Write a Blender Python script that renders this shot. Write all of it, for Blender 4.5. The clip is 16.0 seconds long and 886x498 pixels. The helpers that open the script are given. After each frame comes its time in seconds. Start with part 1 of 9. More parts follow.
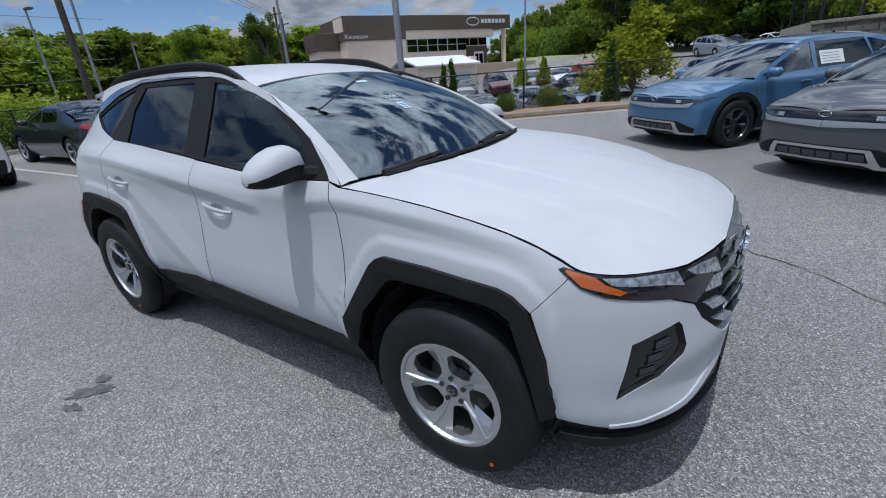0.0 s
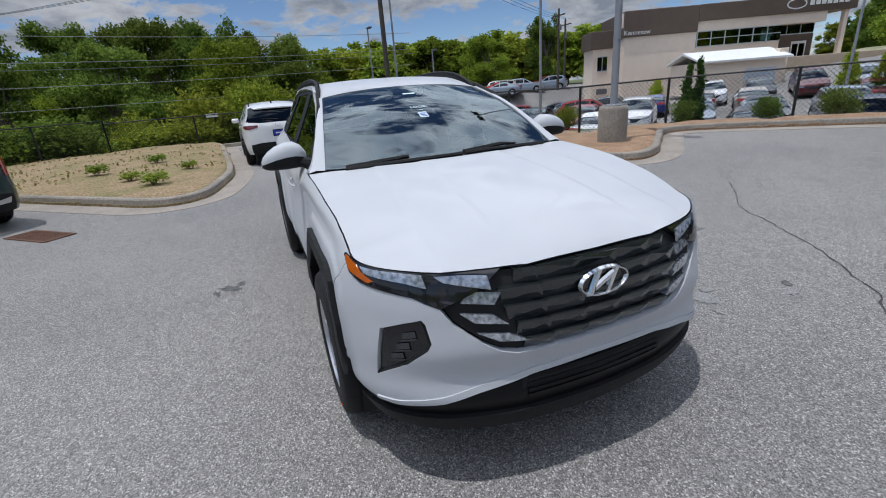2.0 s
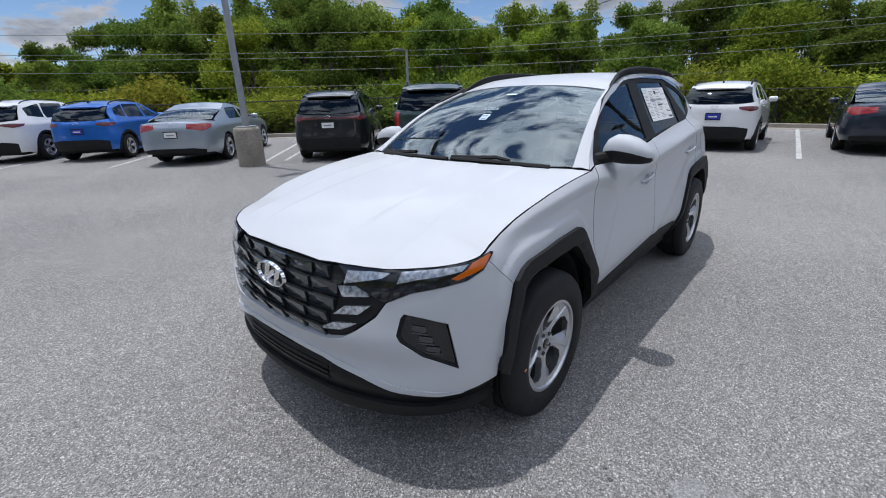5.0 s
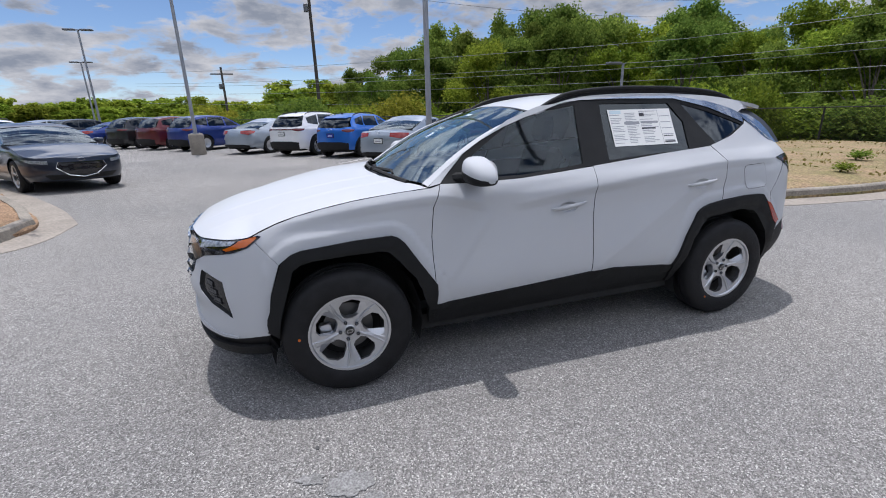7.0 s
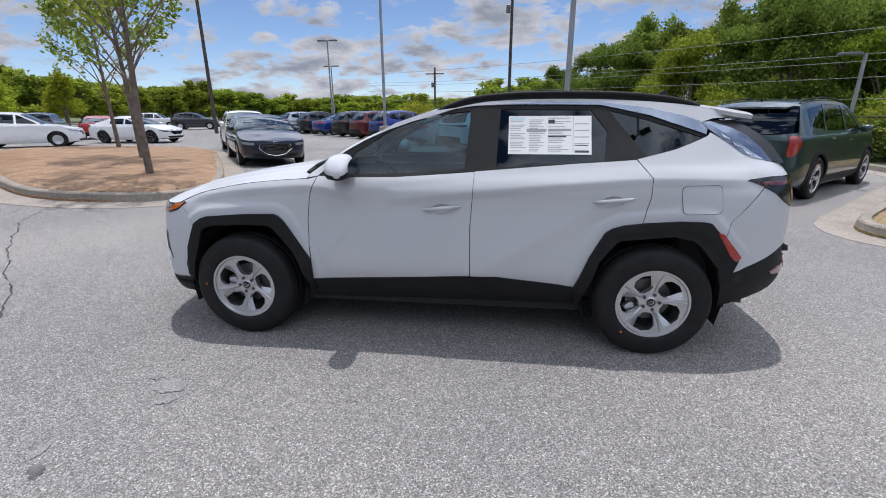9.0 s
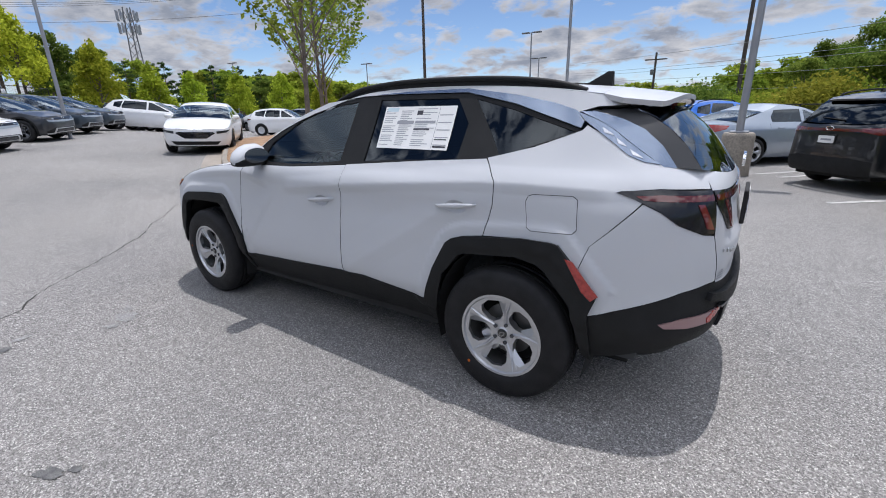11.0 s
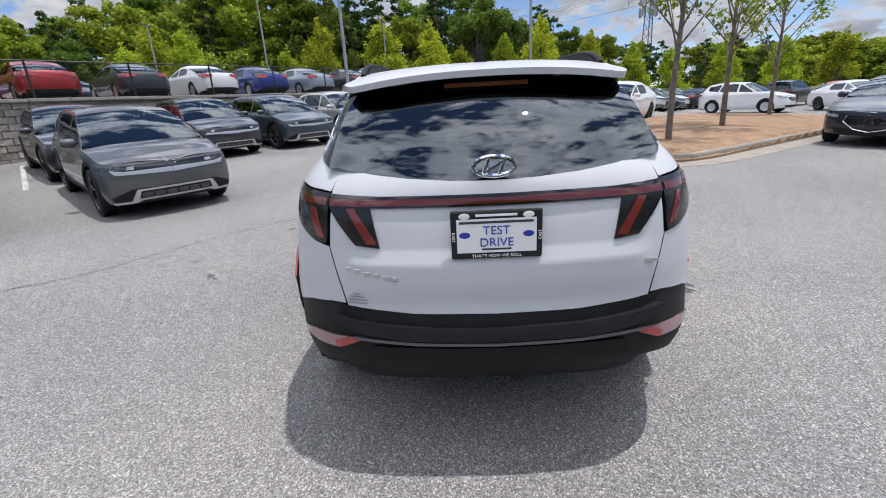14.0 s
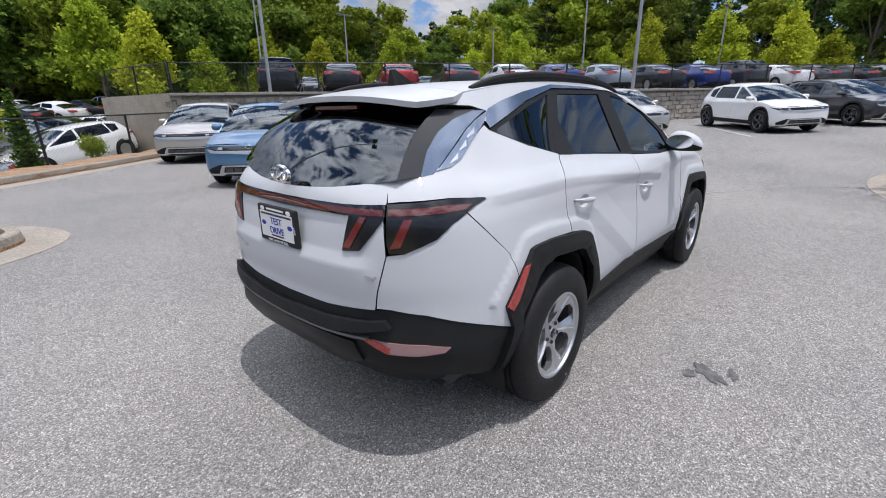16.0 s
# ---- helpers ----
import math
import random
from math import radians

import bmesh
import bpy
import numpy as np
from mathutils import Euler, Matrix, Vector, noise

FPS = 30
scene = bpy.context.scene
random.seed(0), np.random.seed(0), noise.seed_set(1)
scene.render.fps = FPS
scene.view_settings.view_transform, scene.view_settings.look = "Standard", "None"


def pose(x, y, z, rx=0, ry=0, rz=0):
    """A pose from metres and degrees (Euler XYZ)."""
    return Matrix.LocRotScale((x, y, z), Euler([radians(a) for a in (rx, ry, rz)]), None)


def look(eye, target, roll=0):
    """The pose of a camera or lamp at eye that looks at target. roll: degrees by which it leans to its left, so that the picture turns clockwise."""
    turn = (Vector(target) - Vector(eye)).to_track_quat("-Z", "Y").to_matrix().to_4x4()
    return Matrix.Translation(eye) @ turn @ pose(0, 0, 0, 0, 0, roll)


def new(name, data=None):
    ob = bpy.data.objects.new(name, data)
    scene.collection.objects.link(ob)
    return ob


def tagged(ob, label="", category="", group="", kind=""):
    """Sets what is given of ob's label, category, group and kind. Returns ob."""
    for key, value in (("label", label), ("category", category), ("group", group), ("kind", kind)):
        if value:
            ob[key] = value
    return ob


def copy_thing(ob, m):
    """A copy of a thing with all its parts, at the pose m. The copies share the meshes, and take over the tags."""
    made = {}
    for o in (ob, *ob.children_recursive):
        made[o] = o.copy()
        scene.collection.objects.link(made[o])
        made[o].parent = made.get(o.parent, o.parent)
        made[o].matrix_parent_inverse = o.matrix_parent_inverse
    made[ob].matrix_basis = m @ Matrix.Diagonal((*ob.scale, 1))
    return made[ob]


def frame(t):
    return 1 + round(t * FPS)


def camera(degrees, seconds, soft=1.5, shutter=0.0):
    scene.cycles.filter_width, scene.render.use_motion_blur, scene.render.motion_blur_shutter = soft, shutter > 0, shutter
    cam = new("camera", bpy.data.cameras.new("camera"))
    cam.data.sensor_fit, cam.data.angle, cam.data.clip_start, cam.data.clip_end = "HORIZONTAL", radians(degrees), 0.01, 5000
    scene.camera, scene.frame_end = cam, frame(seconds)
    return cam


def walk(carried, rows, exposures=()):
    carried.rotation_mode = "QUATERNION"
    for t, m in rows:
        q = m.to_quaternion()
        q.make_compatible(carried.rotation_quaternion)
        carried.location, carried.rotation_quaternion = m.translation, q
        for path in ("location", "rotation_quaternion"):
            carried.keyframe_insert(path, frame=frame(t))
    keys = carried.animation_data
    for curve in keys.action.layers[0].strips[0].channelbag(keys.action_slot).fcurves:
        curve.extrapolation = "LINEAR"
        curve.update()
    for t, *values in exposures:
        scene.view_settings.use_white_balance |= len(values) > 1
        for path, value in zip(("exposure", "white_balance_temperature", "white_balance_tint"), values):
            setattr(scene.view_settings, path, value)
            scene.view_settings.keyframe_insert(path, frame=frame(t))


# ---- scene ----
cam = camera(90.1, 16.0, 1.0)
PATH = [
    (0, (2.177, -2.03, 1.522), (1.116, -0.507, 0.776), -4.1),
    (0.5, (2.487, -1.979, 1.501), (1.27, -0.567, 0.775), -4.7),
    (1, (2.772, -1.771, 1.462), (1.407, -0.507, 0.729), -5.2),
    (1.5, (3.079, -1.464, 1.483), (1.506, -0.449, 0.778), -5.5),
    (2, (3.396, -1.083, 1.503), (1.646, -0.387, 0.828), -4.5),
    (2.5, (3.519, -0.619, 1.51), (1.674, -0.255, 0.829), -2.9),
    (3, (3.633, -0.123, 1.5), (1.758, -0.117, 0.805), -2.1),
    (3.5, (3.621, 0.358, 1.52), (1.792, 0.004, 0.792), -2.6),
    (4, (3.5, 0.83, 1.518), (1.758, 0.156, 0.803), -2.6),
    (4.5, (3.357, 1.306, 1.529), (1.757, 0.33, 0.832), -2.4),
    (5, (3.104, 1.743, 1.533), (1.679, 0.51, 0.861), -1.8),
    (5.2, (3.019, 1.921, 1.51), (1.669, 0.602, 0.848), -1.5),
    (7.3, (1.33, 3.297, 1.527), (0.834, 1.452, 0.935), -1.3),
    (7.5, (1.175, 3.358, 1.501), (0.746, 1.497, 0.906), -1.1),
    (8, (0.678, 3.531, 1.523), (0.469, 1.634, 0.923), -0.9),
    (8.5, (0.146, 3.595, 1.531), (0.158, 1.684, 0.942), -0.6),
    (9, (-0.384, 3.636, 1.534), (-0.145, 1.74, 0.944), -0.3),
    (9.2, (-0.58, 3.608, 1.519), (-0.251, 1.726, 0.926), -0.2),
    (11.3, (-2.552, 2.556, 1.492), (-1.331, 1.097, 0.872), -2.0),
    (11.5, (-2.702, 2.403, 1.485), (-1.388, 1.032, 0.858), -2.6),
    (12, (-3.033, 1.976, 1.495), (-1.522, 0.824, 0.868), -2.8),
    (12.5, (-3.365, 1.565, 1.496), (-1.689, 0.667, 0.876), -3.2),
    (13, (-3.556, 1.076, 1.47), (-1.765, 0.45, 0.836), -3.2),
    (13.5, (-3.717, 0.598, 1.457), (-1.838, 0.329, 0.826), -3.9),
    (14, (-3.775, 0.121, 1.432), (-1.877, 0.204, 0.805), -3.2),
    (14.5, (-3.769, -0.36, 1.442), (-1.913, 0.041, 0.816), -2.7),
    (15, (-3.717, -0.846, 1.442), (-1.952, -0.131, 0.831), -2.4),
    (15.5, (-3.505, -1.337, 1.473), (-1.896, -0.32, 0.858), -1.5),
    (16, (-3.288, -1.808, 1.483), (-1.851, -0.557, 0.876), -1.0),
]
walk(cam, [(t, look(e, g, r)) for t, e, g, r in PATH],
     [(0, .07, 5750, 11), (2.5, .16, 6000, 11), (5, .34, 6000, 12), (8, .53, 6150, 15), (11.5, .60, 6150, 14), (14, .68, 6250, 14), (16, .60, 6250, 14)])

# world and sun: a high midday sun over the passenger side, broken clouds
SUN_TO = Vector((0.02, -0.215, 1.0)).normalized()
world = bpy.data.worlds.new("sky")
scene.world = world
world.use_nodes = True
nt = world.node_tree
nt.nodes.clear()
w_out = nt.nodes.new("ShaderNodeOutputWorld")
w_bg = nt.nodes.new("ShaderNodeBackground")
w_sky = nt.nodes.new("ShaderNodeTexSky")
w_sky.sky_type = 'NISHITA'
w_sky.sun_disc = False
w_sky.sun_elevation = math.asin(SUN_TO.z)
w_sky.air_density, w_sky.dust_density, w_sky.ozone_density = 0.75, 0.0, 3.0
w_sky.sun_rotation = math.atan2(SUN_TO.x, SUN_TO.y)
w_bg.inputs["Strength"].default_value = 0.080
nt.links.new(w_sky.outputs[0], w_bg.inputs["Color"])
# broken fair-weather clouds, laid out on a plane high above
w_co = nt.nodes.new("ShaderNodeTexCoord")
w_sep = nt.nodes.new("ShaderNodeSeparateXYZ")
nt.links.new(w_co.outputs["Generated"], w_sep.inputs[0])


def w_math(op, a, b=None):
    n = nt.nodes.new("ShaderNodeMath")
    n.operation = op
    for i, v in enumerate((a, b)):
        if v is None:
            continue
        if isinstance(v, (int, float)):
            n.inputs[i].default_value = v
        else:
            nt.links.new(v, n.inputs[i])
    return n.outputs[0]


w_up = w_math('ADD', w_math('MAXIMUM', w_sep.outputs[2], 0.0), 0.30)
w_cmb = nt.nodes.new("ShaderNodeCombineXYZ")
nt.links.new(w_math('DIVIDE', w_sep.outputs[0], w_up), w_cmb.inputs[0])
nt.links.new(w_math('DIVIDE', w_sep.outputs[1], w_up), w_cmb.inputs[1])
nt.links.new(w_math('MULTIPLY', w_sep.outputs[2], 2.2), w_cmb.inputs[2])


def w_noise(scale, detail, rough, distortion=0.0, shift=None):
    n = nt.nodes.new("ShaderNodeTexNoise")
    n.inputs["Scale"].default_value, n.inputs["Detail"].default_value, n.inputs["Roughness"].default_value = scale, detail, rough
    n.inputs["Distortion"].default_value = distortion
    if shift:
        add = nt.nodes.new("ShaderNodeVectorMath")
        add.operation = 'ADD'
        add.inputs[1].default_value = shift
        nt.links.new(w_cmb.outputs[0], add.inputs[0])
        nt.links.new(add.outputs[0], n.inputs["Vector"])
    else:
        nt.links.new(w_cmb.outputs[0], n.inputs["Vector"])
    return n.outputs["Fac"]


def w_ramp(src, p0, c0, p1, c1):
    r = nt.nodes.new("ShaderNodeValToRGB")
    r.color_ramp.elements[0].position, r.color_ramp.elements[1].position = p0, p1
    r.color_ramp.elements[0].color, r.color_ramp.elements[1].color = (*c0, 1), (*c1, 1)
    nt.links.new(src, r.inputs["Fac"])
    return r.outputs["Color"]


# heaped clouds: large groups broken up by smaller puffs
w_den = w_math('ADD', w_math('MULTIPLY', w_noise(2.3, 3, 0.5, 0.2), 0.50), w_math('MULTIPLY', w_noise(6.0, 12, 0.62, 0.3, (7.3, 2.1, 4.0)), 0.50))
w_cover = w_ramp(w_math('ADD', w_den, w_math('MULTIPLY', w_sep.outputs[2], 0.02)), 0.474, (0, 0, 0), 0.545, (1, 1, 1))
# thick middles are greyer than the lit rims
w_shade = w_ramp(w_math('ADD', w_math('MULTIPLY', w_den, 0.6), w_math('MULTIPLY', w_noise(4.0, 8, 0.6, 0.0, (1.2, 9.4, 2.0)), 0.4)), 0.46, (1.0, 1.0, 1.0), 0.60, (0.45, 0.50, 0.58))
w_bg2 = nt.nodes.new("ShaderNodeBackground")
# clouds dim near the horizon, strengthened above the view to light the car's flanks
w_el = nt.nodes.new("ShaderNodeMapRange")
w_el.inputs["From Min"].default_value, w_el.inputs["From Max"].default_value = 0.27, 0.55
w_el.inputs["To Min"].default_value, w_el.inputs["To Max"].default_value = 0.43, 1.60
nt.links.new(w_sep.outputs[2], w_el.inputs["Value"])
nt.links.new(w_el.outputs[0], w_bg2.inputs["Strength"])
nt.links.new(w_shade, w_bg2.inputs["Color"])
w_mix = nt.nodes.new("ShaderNodeMixShader")
nt.links.new(w_cover, w_mix.inputs[0])
nt.links.new(w_bg.outputs[0], w_mix.inputs[1])
nt.links.new(w_bg2.outputs[0], w_mix.inputs[2])
nt.links.new(w_mix.outputs[0], w_out.inputs["Surface"])
sun = new("sun", bpy.data.lights.new("sun", 'SUN'))
sun.data.energy, sun.data.angle, sun.data.color = 2.2, radians(0.6), (1.0, 0.965, 0.91)
sun.matrix_world = look(SUN_TO * 60, (0, 0, 0))

# ---- materials ----
def mat(name, color, rough=0.5, metal=0.0, vary=0.0, scale=5.0, bump=0.0, bump_scale=60.0, coat=0.0, spec=0.5, rand=0.0, color2=None, emit=0.0, fine=0.0):
    m = bpy.data.materials.new(name)
    m.use_nodes = True
    t = m.node_tree
    b = t.nodes["Principled BSDF"]
    b.inputs["Roughness"].default_value = rough
    b.inputs["Metallic"].default_value = metal
    b.inputs["Coat Weight"].default_value = coat
    b.inputs["Coat Roughness"].default_value = 0.03
    b.inputs["Specular IOR Level"].default_value = spec
    b.inputs["Base Color"].default_value = (*color, 1)
    m.diffuse_color = (*color, 1)
    if emit:
        b.inputs["Emission Color"].default_value = (*color, 1)
        b.inputs["Emission Strength"].default_value = emit
    if vary or rand or color2 or bump or fine:
        co = t.nodes.new("ShaderNodeTexCoord")
    if vary or rand or color2 or fine:
        n = t.nodes.new("ShaderNodeTexNoise")
        n.inputs["Scale"].default_value = scale
        n.inputs["Detail"].default_value = 6
        t.links.new(co.outputs["Object"], n.inputs["Vector"])
        ramp = t.nodes.new("ShaderNodeValToRGB")
        c2 = color2 or tuple(min(1, c * (1 + vary)) for c in color)
        c1 = color if color2 else tuple(c * (1 - vary) for c in color)
        ramp.color_ramp.elements[0].position, ramp.color_ramp.elements[1].position = 0.3, 0.7
        ramp.color_ramp.elements[0].color, ramp.color_ramp.elements[1].color = (*c1, 1), (*c2, 1)
        t.links.new(n.outputs["Fac"], ramp.inputs["Fac"])
        out = ramp.outputs["Color"]
        if fine:
            n2 = t.nodes.new("ShaderNodeTexNoise")
            n2.inputs["Scale"].default_value, n2.inputs["Detail"].default_value = scale * 14, 4
            t.links.new(co.outputs["Object"], n2.inputs["Vector"])
            mr = t.nodes.new("ShaderNodeMapRange")
            mr.inputs["From Min"].default_value, mr.inputs["From Max"].default_value = 0.3, 0.7
            mr.inputs["To Min"].default_value, mr.inputs["To Max"].default_value = 1 - fine, 1 + fine
            t.links.new(n2.outputs["Fac"], mr.inputs["Value"])
            mu = t.nodes.new("ShaderNodeVectorMath")
            mu.operation = 'SCALE'
            t.links.new(out, mu.inputs[0])
            t.links.new(mr.outputs[0], mu.inputs["Scale"])
            out = mu.outputs[0]
        if rand:
            oi = t.nodes.new("ShaderNodeObjectInfo")
            hs = t.nodes.new("ShaderNodeHueSaturation")
            mr = t.nodes.new("ShaderNodeMapRange")
            mr.inputs["To Min"].default_value, mr.inputs["To Max"].default_value = 1 - rand, 1 + rand
            t.links.new(oi.outputs["Random"], mr.inputs["Value"])
            t.links.new(mr.outputs[0], hs.inputs["Value"])
            t.links.new(out, hs.inputs["Color"])
            out = hs.outputs["Color"]
        t.links.new(out, b.inputs["Base Color"])
    if bump:
        n = t.nodes.new("ShaderNodeTexNoise")
        n.inputs["Scale"].default_value, n.inputs["Detail"].default_value = bump_scale, 4
        t.links.new(co.outputs["Object"], n.inputs["Vector"])
        bp = t.nodes.new("ShaderNodeBump")
        bp.inputs["Strength"].default_value, bp.inputs["Distance"].default_value = bump, 0.01
        t.links.new(n.outputs["Fac"], bp.inputs["Height"])
        t.links.new(bp.outputs[0], b.inputs["Normal"])
    return m


def glass_mat(name, tint, gloss_ior=1.5, gloss=(1.0, 1.0, 1.0)):
    """A thin pane: light passes through tinted, and a mirror image lies on it by Fresnel."""
    m = bpy.data.materials.new(name)
    m.use_nodes = True
    t = m.node_tree
    t.nodes.clear()
    o = t.nodes.new("ShaderNodeOutputMaterial")
    mix = t.nodes.new("ShaderNodeMixShader")
    tr = t.nodes.new("ShaderNodeBsdfTransparent")
    tr.inputs["Color"].default_value = (*tint, 1)
    gl = t.nodes.new("ShaderNodeBsdfGlossy")
    gl.inputs["Roughness"].default_value = 0.012
    gl.inputs["Color"].default_value = (*gloss, 1)
    fr = t.nodes.new("ShaderNodeFresnel")
    fr.inputs["IOR"].default_value = gloss_ior
    t.links.new(fr.outputs[0], mix.inputs[0])
    t.links.new(tr.outputs[0], mix.inputs[1])
    t.links.new(gl.outputs[0], mix.inputs[2])
    t.links.new(mix.outputs[0], o.inputs["Surface"])
    m.diffuse_color = (*tint, 1)
    return m


M_WHITE = mat("white_paint", (0.525, 0.537, 0.556), 0.6, coat=0.4, vary=0.012, scale=3, spec=0.05)
M_CLAD = mat("black_plastic", (0.012, 0.0125, 0.013), 0.60, vary=0.2, scale=9, bump=0.15, bump_scale=500, spec=0.25)
M_GLOSSB = mat("gloss_black", (0.012, 0.012, 0.014), 0.08, coat=0.5)
M_LOW = mat("low_black_plastic", (0.008, 0.008, 0.009), 0.4, vary=0.15, scale=9, spec=0.2)
M_INNER = mat("dark_underside", (0.012, 0.012, 0.012), 0.9, vary=0.3)
M_SEAM = mat("seam_black", (0.01, 0.01, 0.01), 0.8)
M_GLASS = glass_mat("clear_glass", (0.30, 0.47, 0.52), 1.5, (0.82, 0.93, 1.0))
M_WIND = glass_mat("windscreen_glass", (0.80, 0.93, 0.93), 2.6, (0.84, 0.96, 1.0))
M_PRIV = glass_mat("privacy_glass", (0.030, 0.038, 0.045), 1.55, (0.85, 0.94, 1.0))
M_REARG = glass_mat("rear_glass", (0.10, 0.105, 0.115), 2.0, (0.88, 0.95, 1.0))
M_CHROME = mat("bright_chrome", (0.80, 0.81, 0.82), 0.10, 1.0)
M_DKCHROME = mat("dark_chrome", (0.10, 0.105, 0.115), 0.20, 0.85)
M_GRILLE = mat("smoked_grille", (0.022, 0.027, 0.028), 0.14, 0.25, coat=1.0)
M_SILVER = mat("silver_alloy", (0.56, 0.57, 0.59), 0.36, 0.9, vary=0.05, scale=12)
M_TYRE = mat("tyre_rubber", (0.014, 0.014, 0.015), 0.62, vary=0.25, scale=14, bump=0.25, bump_scale=260, spec=0.25)
M_AMBER = mat("amber_lens", (0.48, 0.10, 0.004), 0.12, coat=1.0)
M_RED = mat("red_lens", (0.15, 0.022, 0.022), 0.10, coat=1.0)
M_REDBR = mat("bright_red_lens", (0.31, 0.023, 0.017), 0.12, coat=1.0, vary=0.25, scale=70)
M_REDDK = mat("smoked_red_lens", (0.105, 0.014, 0.009), 0.12, coat=1.0)
M_LAMP = mat("lamp_lens", (0.40, 0.43, 0.47), 0.16, 0.55, coat=1.0, vary=0.6, scale=60)
M_LAMPBK = mat("black_lamp_lens", (0.010, 0.010, 0.012), 0.22, coat=0.25, vary=0.5, scale=90)
M_LENSDK = mat("dark_lens", (0.035, 0.037, 0.042), 0.06, coat=1.0)
M_FROST = mat("clear_rear_lens", (0.26, 0.15, 0.15), 0.15, coat=1.0)
M_PAPER = mat("white_paper", (0.78, 0.78, 0.76), 0.7)
M_INK = mat("dark_ink", (0.04, 0.04, 0.05), 0.7)
M_GREYINK = mat("grey_ink", (0.30, 0.31, 0.33), 0.7)
M_BLUEINK = mat("blue_ink", (0.02, 0.04, 0.35), 0.6)
M_SEAT = mat("grey_cloth", (0.045, 0.048, 0.052), 0.9, vary=0.25, scale=30)
M_DASH = mat("dark_dashboard", (0.045, 0.048, 0.052), 0.65, vary=0.2)
M_STICKER = mat("pale_blue_sticker", (0.55, 0.68, 0.72), 0.6)
M_DISC = mat("brake_steel", (0.15, 0.148, 0.145), 0.5, 0.8)


# ---- mesh helpers ----
class MB:
    """Gathers vertices and faces, with normals of its own for patches, into one mesh."""

    def __init__(self):
        self.v, self.f, self.m, self.n, self.mats = [], [], [], [], []

    def mi(self, material):
        if material not in self.mats:
            self.mats.append(material)
        return self.mats.index(material)

    def face(self, idx, material, normals=None):
        self.f.append(tuple(idx))
        self.m.append(self.mi(material))
        self.n.extend(normals if normals else [(0.0, 0.0, 0.0)] * len(idx))

    def add(self, verts, faces, material, m=None):
        k = len(self.v)
        self.v.extend([tuple(m @ Vector(p)) for p in verts] if m is not None else [tuple(p) for p in verts])
        for f in faces:
            self.face([i + k for i in f], material)
        return self

    def box(self, x0, y0, z0, x1, y1, z1, material, m=None, bev=0.0):
        if bev <= 0:
            vs = [(x, y, z) for x in (x0, x1) for y in (y0, y1) for z in (z0, z1)]
            return self.add(vs, [(0, 1, 3, 2), (4, 6, 7, 5), (0, 4, 5, 1), (2, 3, 7, 6), (0, 2, 6, 4), (1, 5, 7, 3)], material, m)
        vs, fs = [], []
        b = bev
        ring = [(x0 + b, y0), (x1 - b, y0), (x1, y0 + b), (x1, y1 - b), (x1 - b, y1), (x0 + b, y1), (x0, y1 - b), (x0, y0 + b)]
        cx, cy = (x0 + x1) / 2, (y0 + y1) / 2
        for z, s in ((z0, 1), (z0 + b, 0), (z1 - b, 0), (z1, 1)):
            for x, y in ring:
                dx, dy = (b if x < cx else -b), (b if y < cy else -b)
                vs.append((x + dx * s * 0.6, y + dy * s * 0.6, z))
        for r in range(3):
            for i in range(8):
                j = (i + 1) % 8
                fs.append((r * 8 + i, r * 8 + j, r * 8 + 8 + j, r * 8 + 8 + i))
        fs += [tuple(range(7, -1, -1)), tuple(range(24, 32))]
        return self.add(vs, fs, material, m)

    def revolve(self, prof, material, m=None, seg=32, cap=False):
        """prof: (radius, height) along the local z axis."""
        vs = [(r * math.cos(2 * math.pi * i / seg), r * math.sin(2 * math.pi * i / seg), h) for r, h in prof for i in range(seg)]
        fs = [(a * seg + i, a * seg + (i + 1) % seg, (a + 1) * seg + (i + 1) % seg, (a + 1) * seg + i) for a in range(len(prof) - 1) for i in range(seg)]
        if cap:
            fs += [tuple(range(seg - 1, -1, -1)), tuple(range((len(prof) - 1) * seg, len(prof) * seg))]
        return self.add(vs, fs, material, m)

    def tube(self, pts, radius, material, seg=8, cap=True):
        pts = [Vector(p) for p in pts]
        rad = radius if isinstance(radius, (list, tuple)) else [radius] * len(pts)
        vs, fs = [], []
        up = Vector((0, 0, 1))
        for i, p in enumerate(pts):
            d = (pts[min(i + 1, len(pts) - 1)] - pts[max(i - 1, 0)]).normalized()
            side = d.cross(up if abs(d.z) < 0.95 else Vector((1, 0, 0))).normalized()
            top = side.cross(d)
            vs += [p + rad[i] * (math.cos(2 * math.pi * k / seg) * side + math.sin(2 * math.pi * k / seg) * top) for k in range(seg)]
        for i in range(len(pts) - 1):
            fs += [(i * seg + k, i * seg + (k + 1) % seg, (i + 1) * seg + (k + 1) % seg, (i + 1) * seg + k) for k in range(seg)]
        if cap:
            fs += [tuple(range(seg - 1, -1, -1)), tuple(range((len(pts) - 1) * seg, len(pts) * seg))]
        return self.add(vs, fs, material)

    def bar(self, outline, fn_front, depth, material, m=None):
        """A prism: outline in x, y; from z=0 to depth."""
        n = len(outline)
        vs = [(x, y, 0) for x, y in outline] + [(x, y, depth) for x, y in outline]
        fs = [tuple(range(n - 1, -1, -1)), tuple(range(n, 2 * n))] + [(i, (i + 1) % n, n + (i + 1) % n, n + i) for i in range(n)]
        return self.add(vs, fs, material, m)

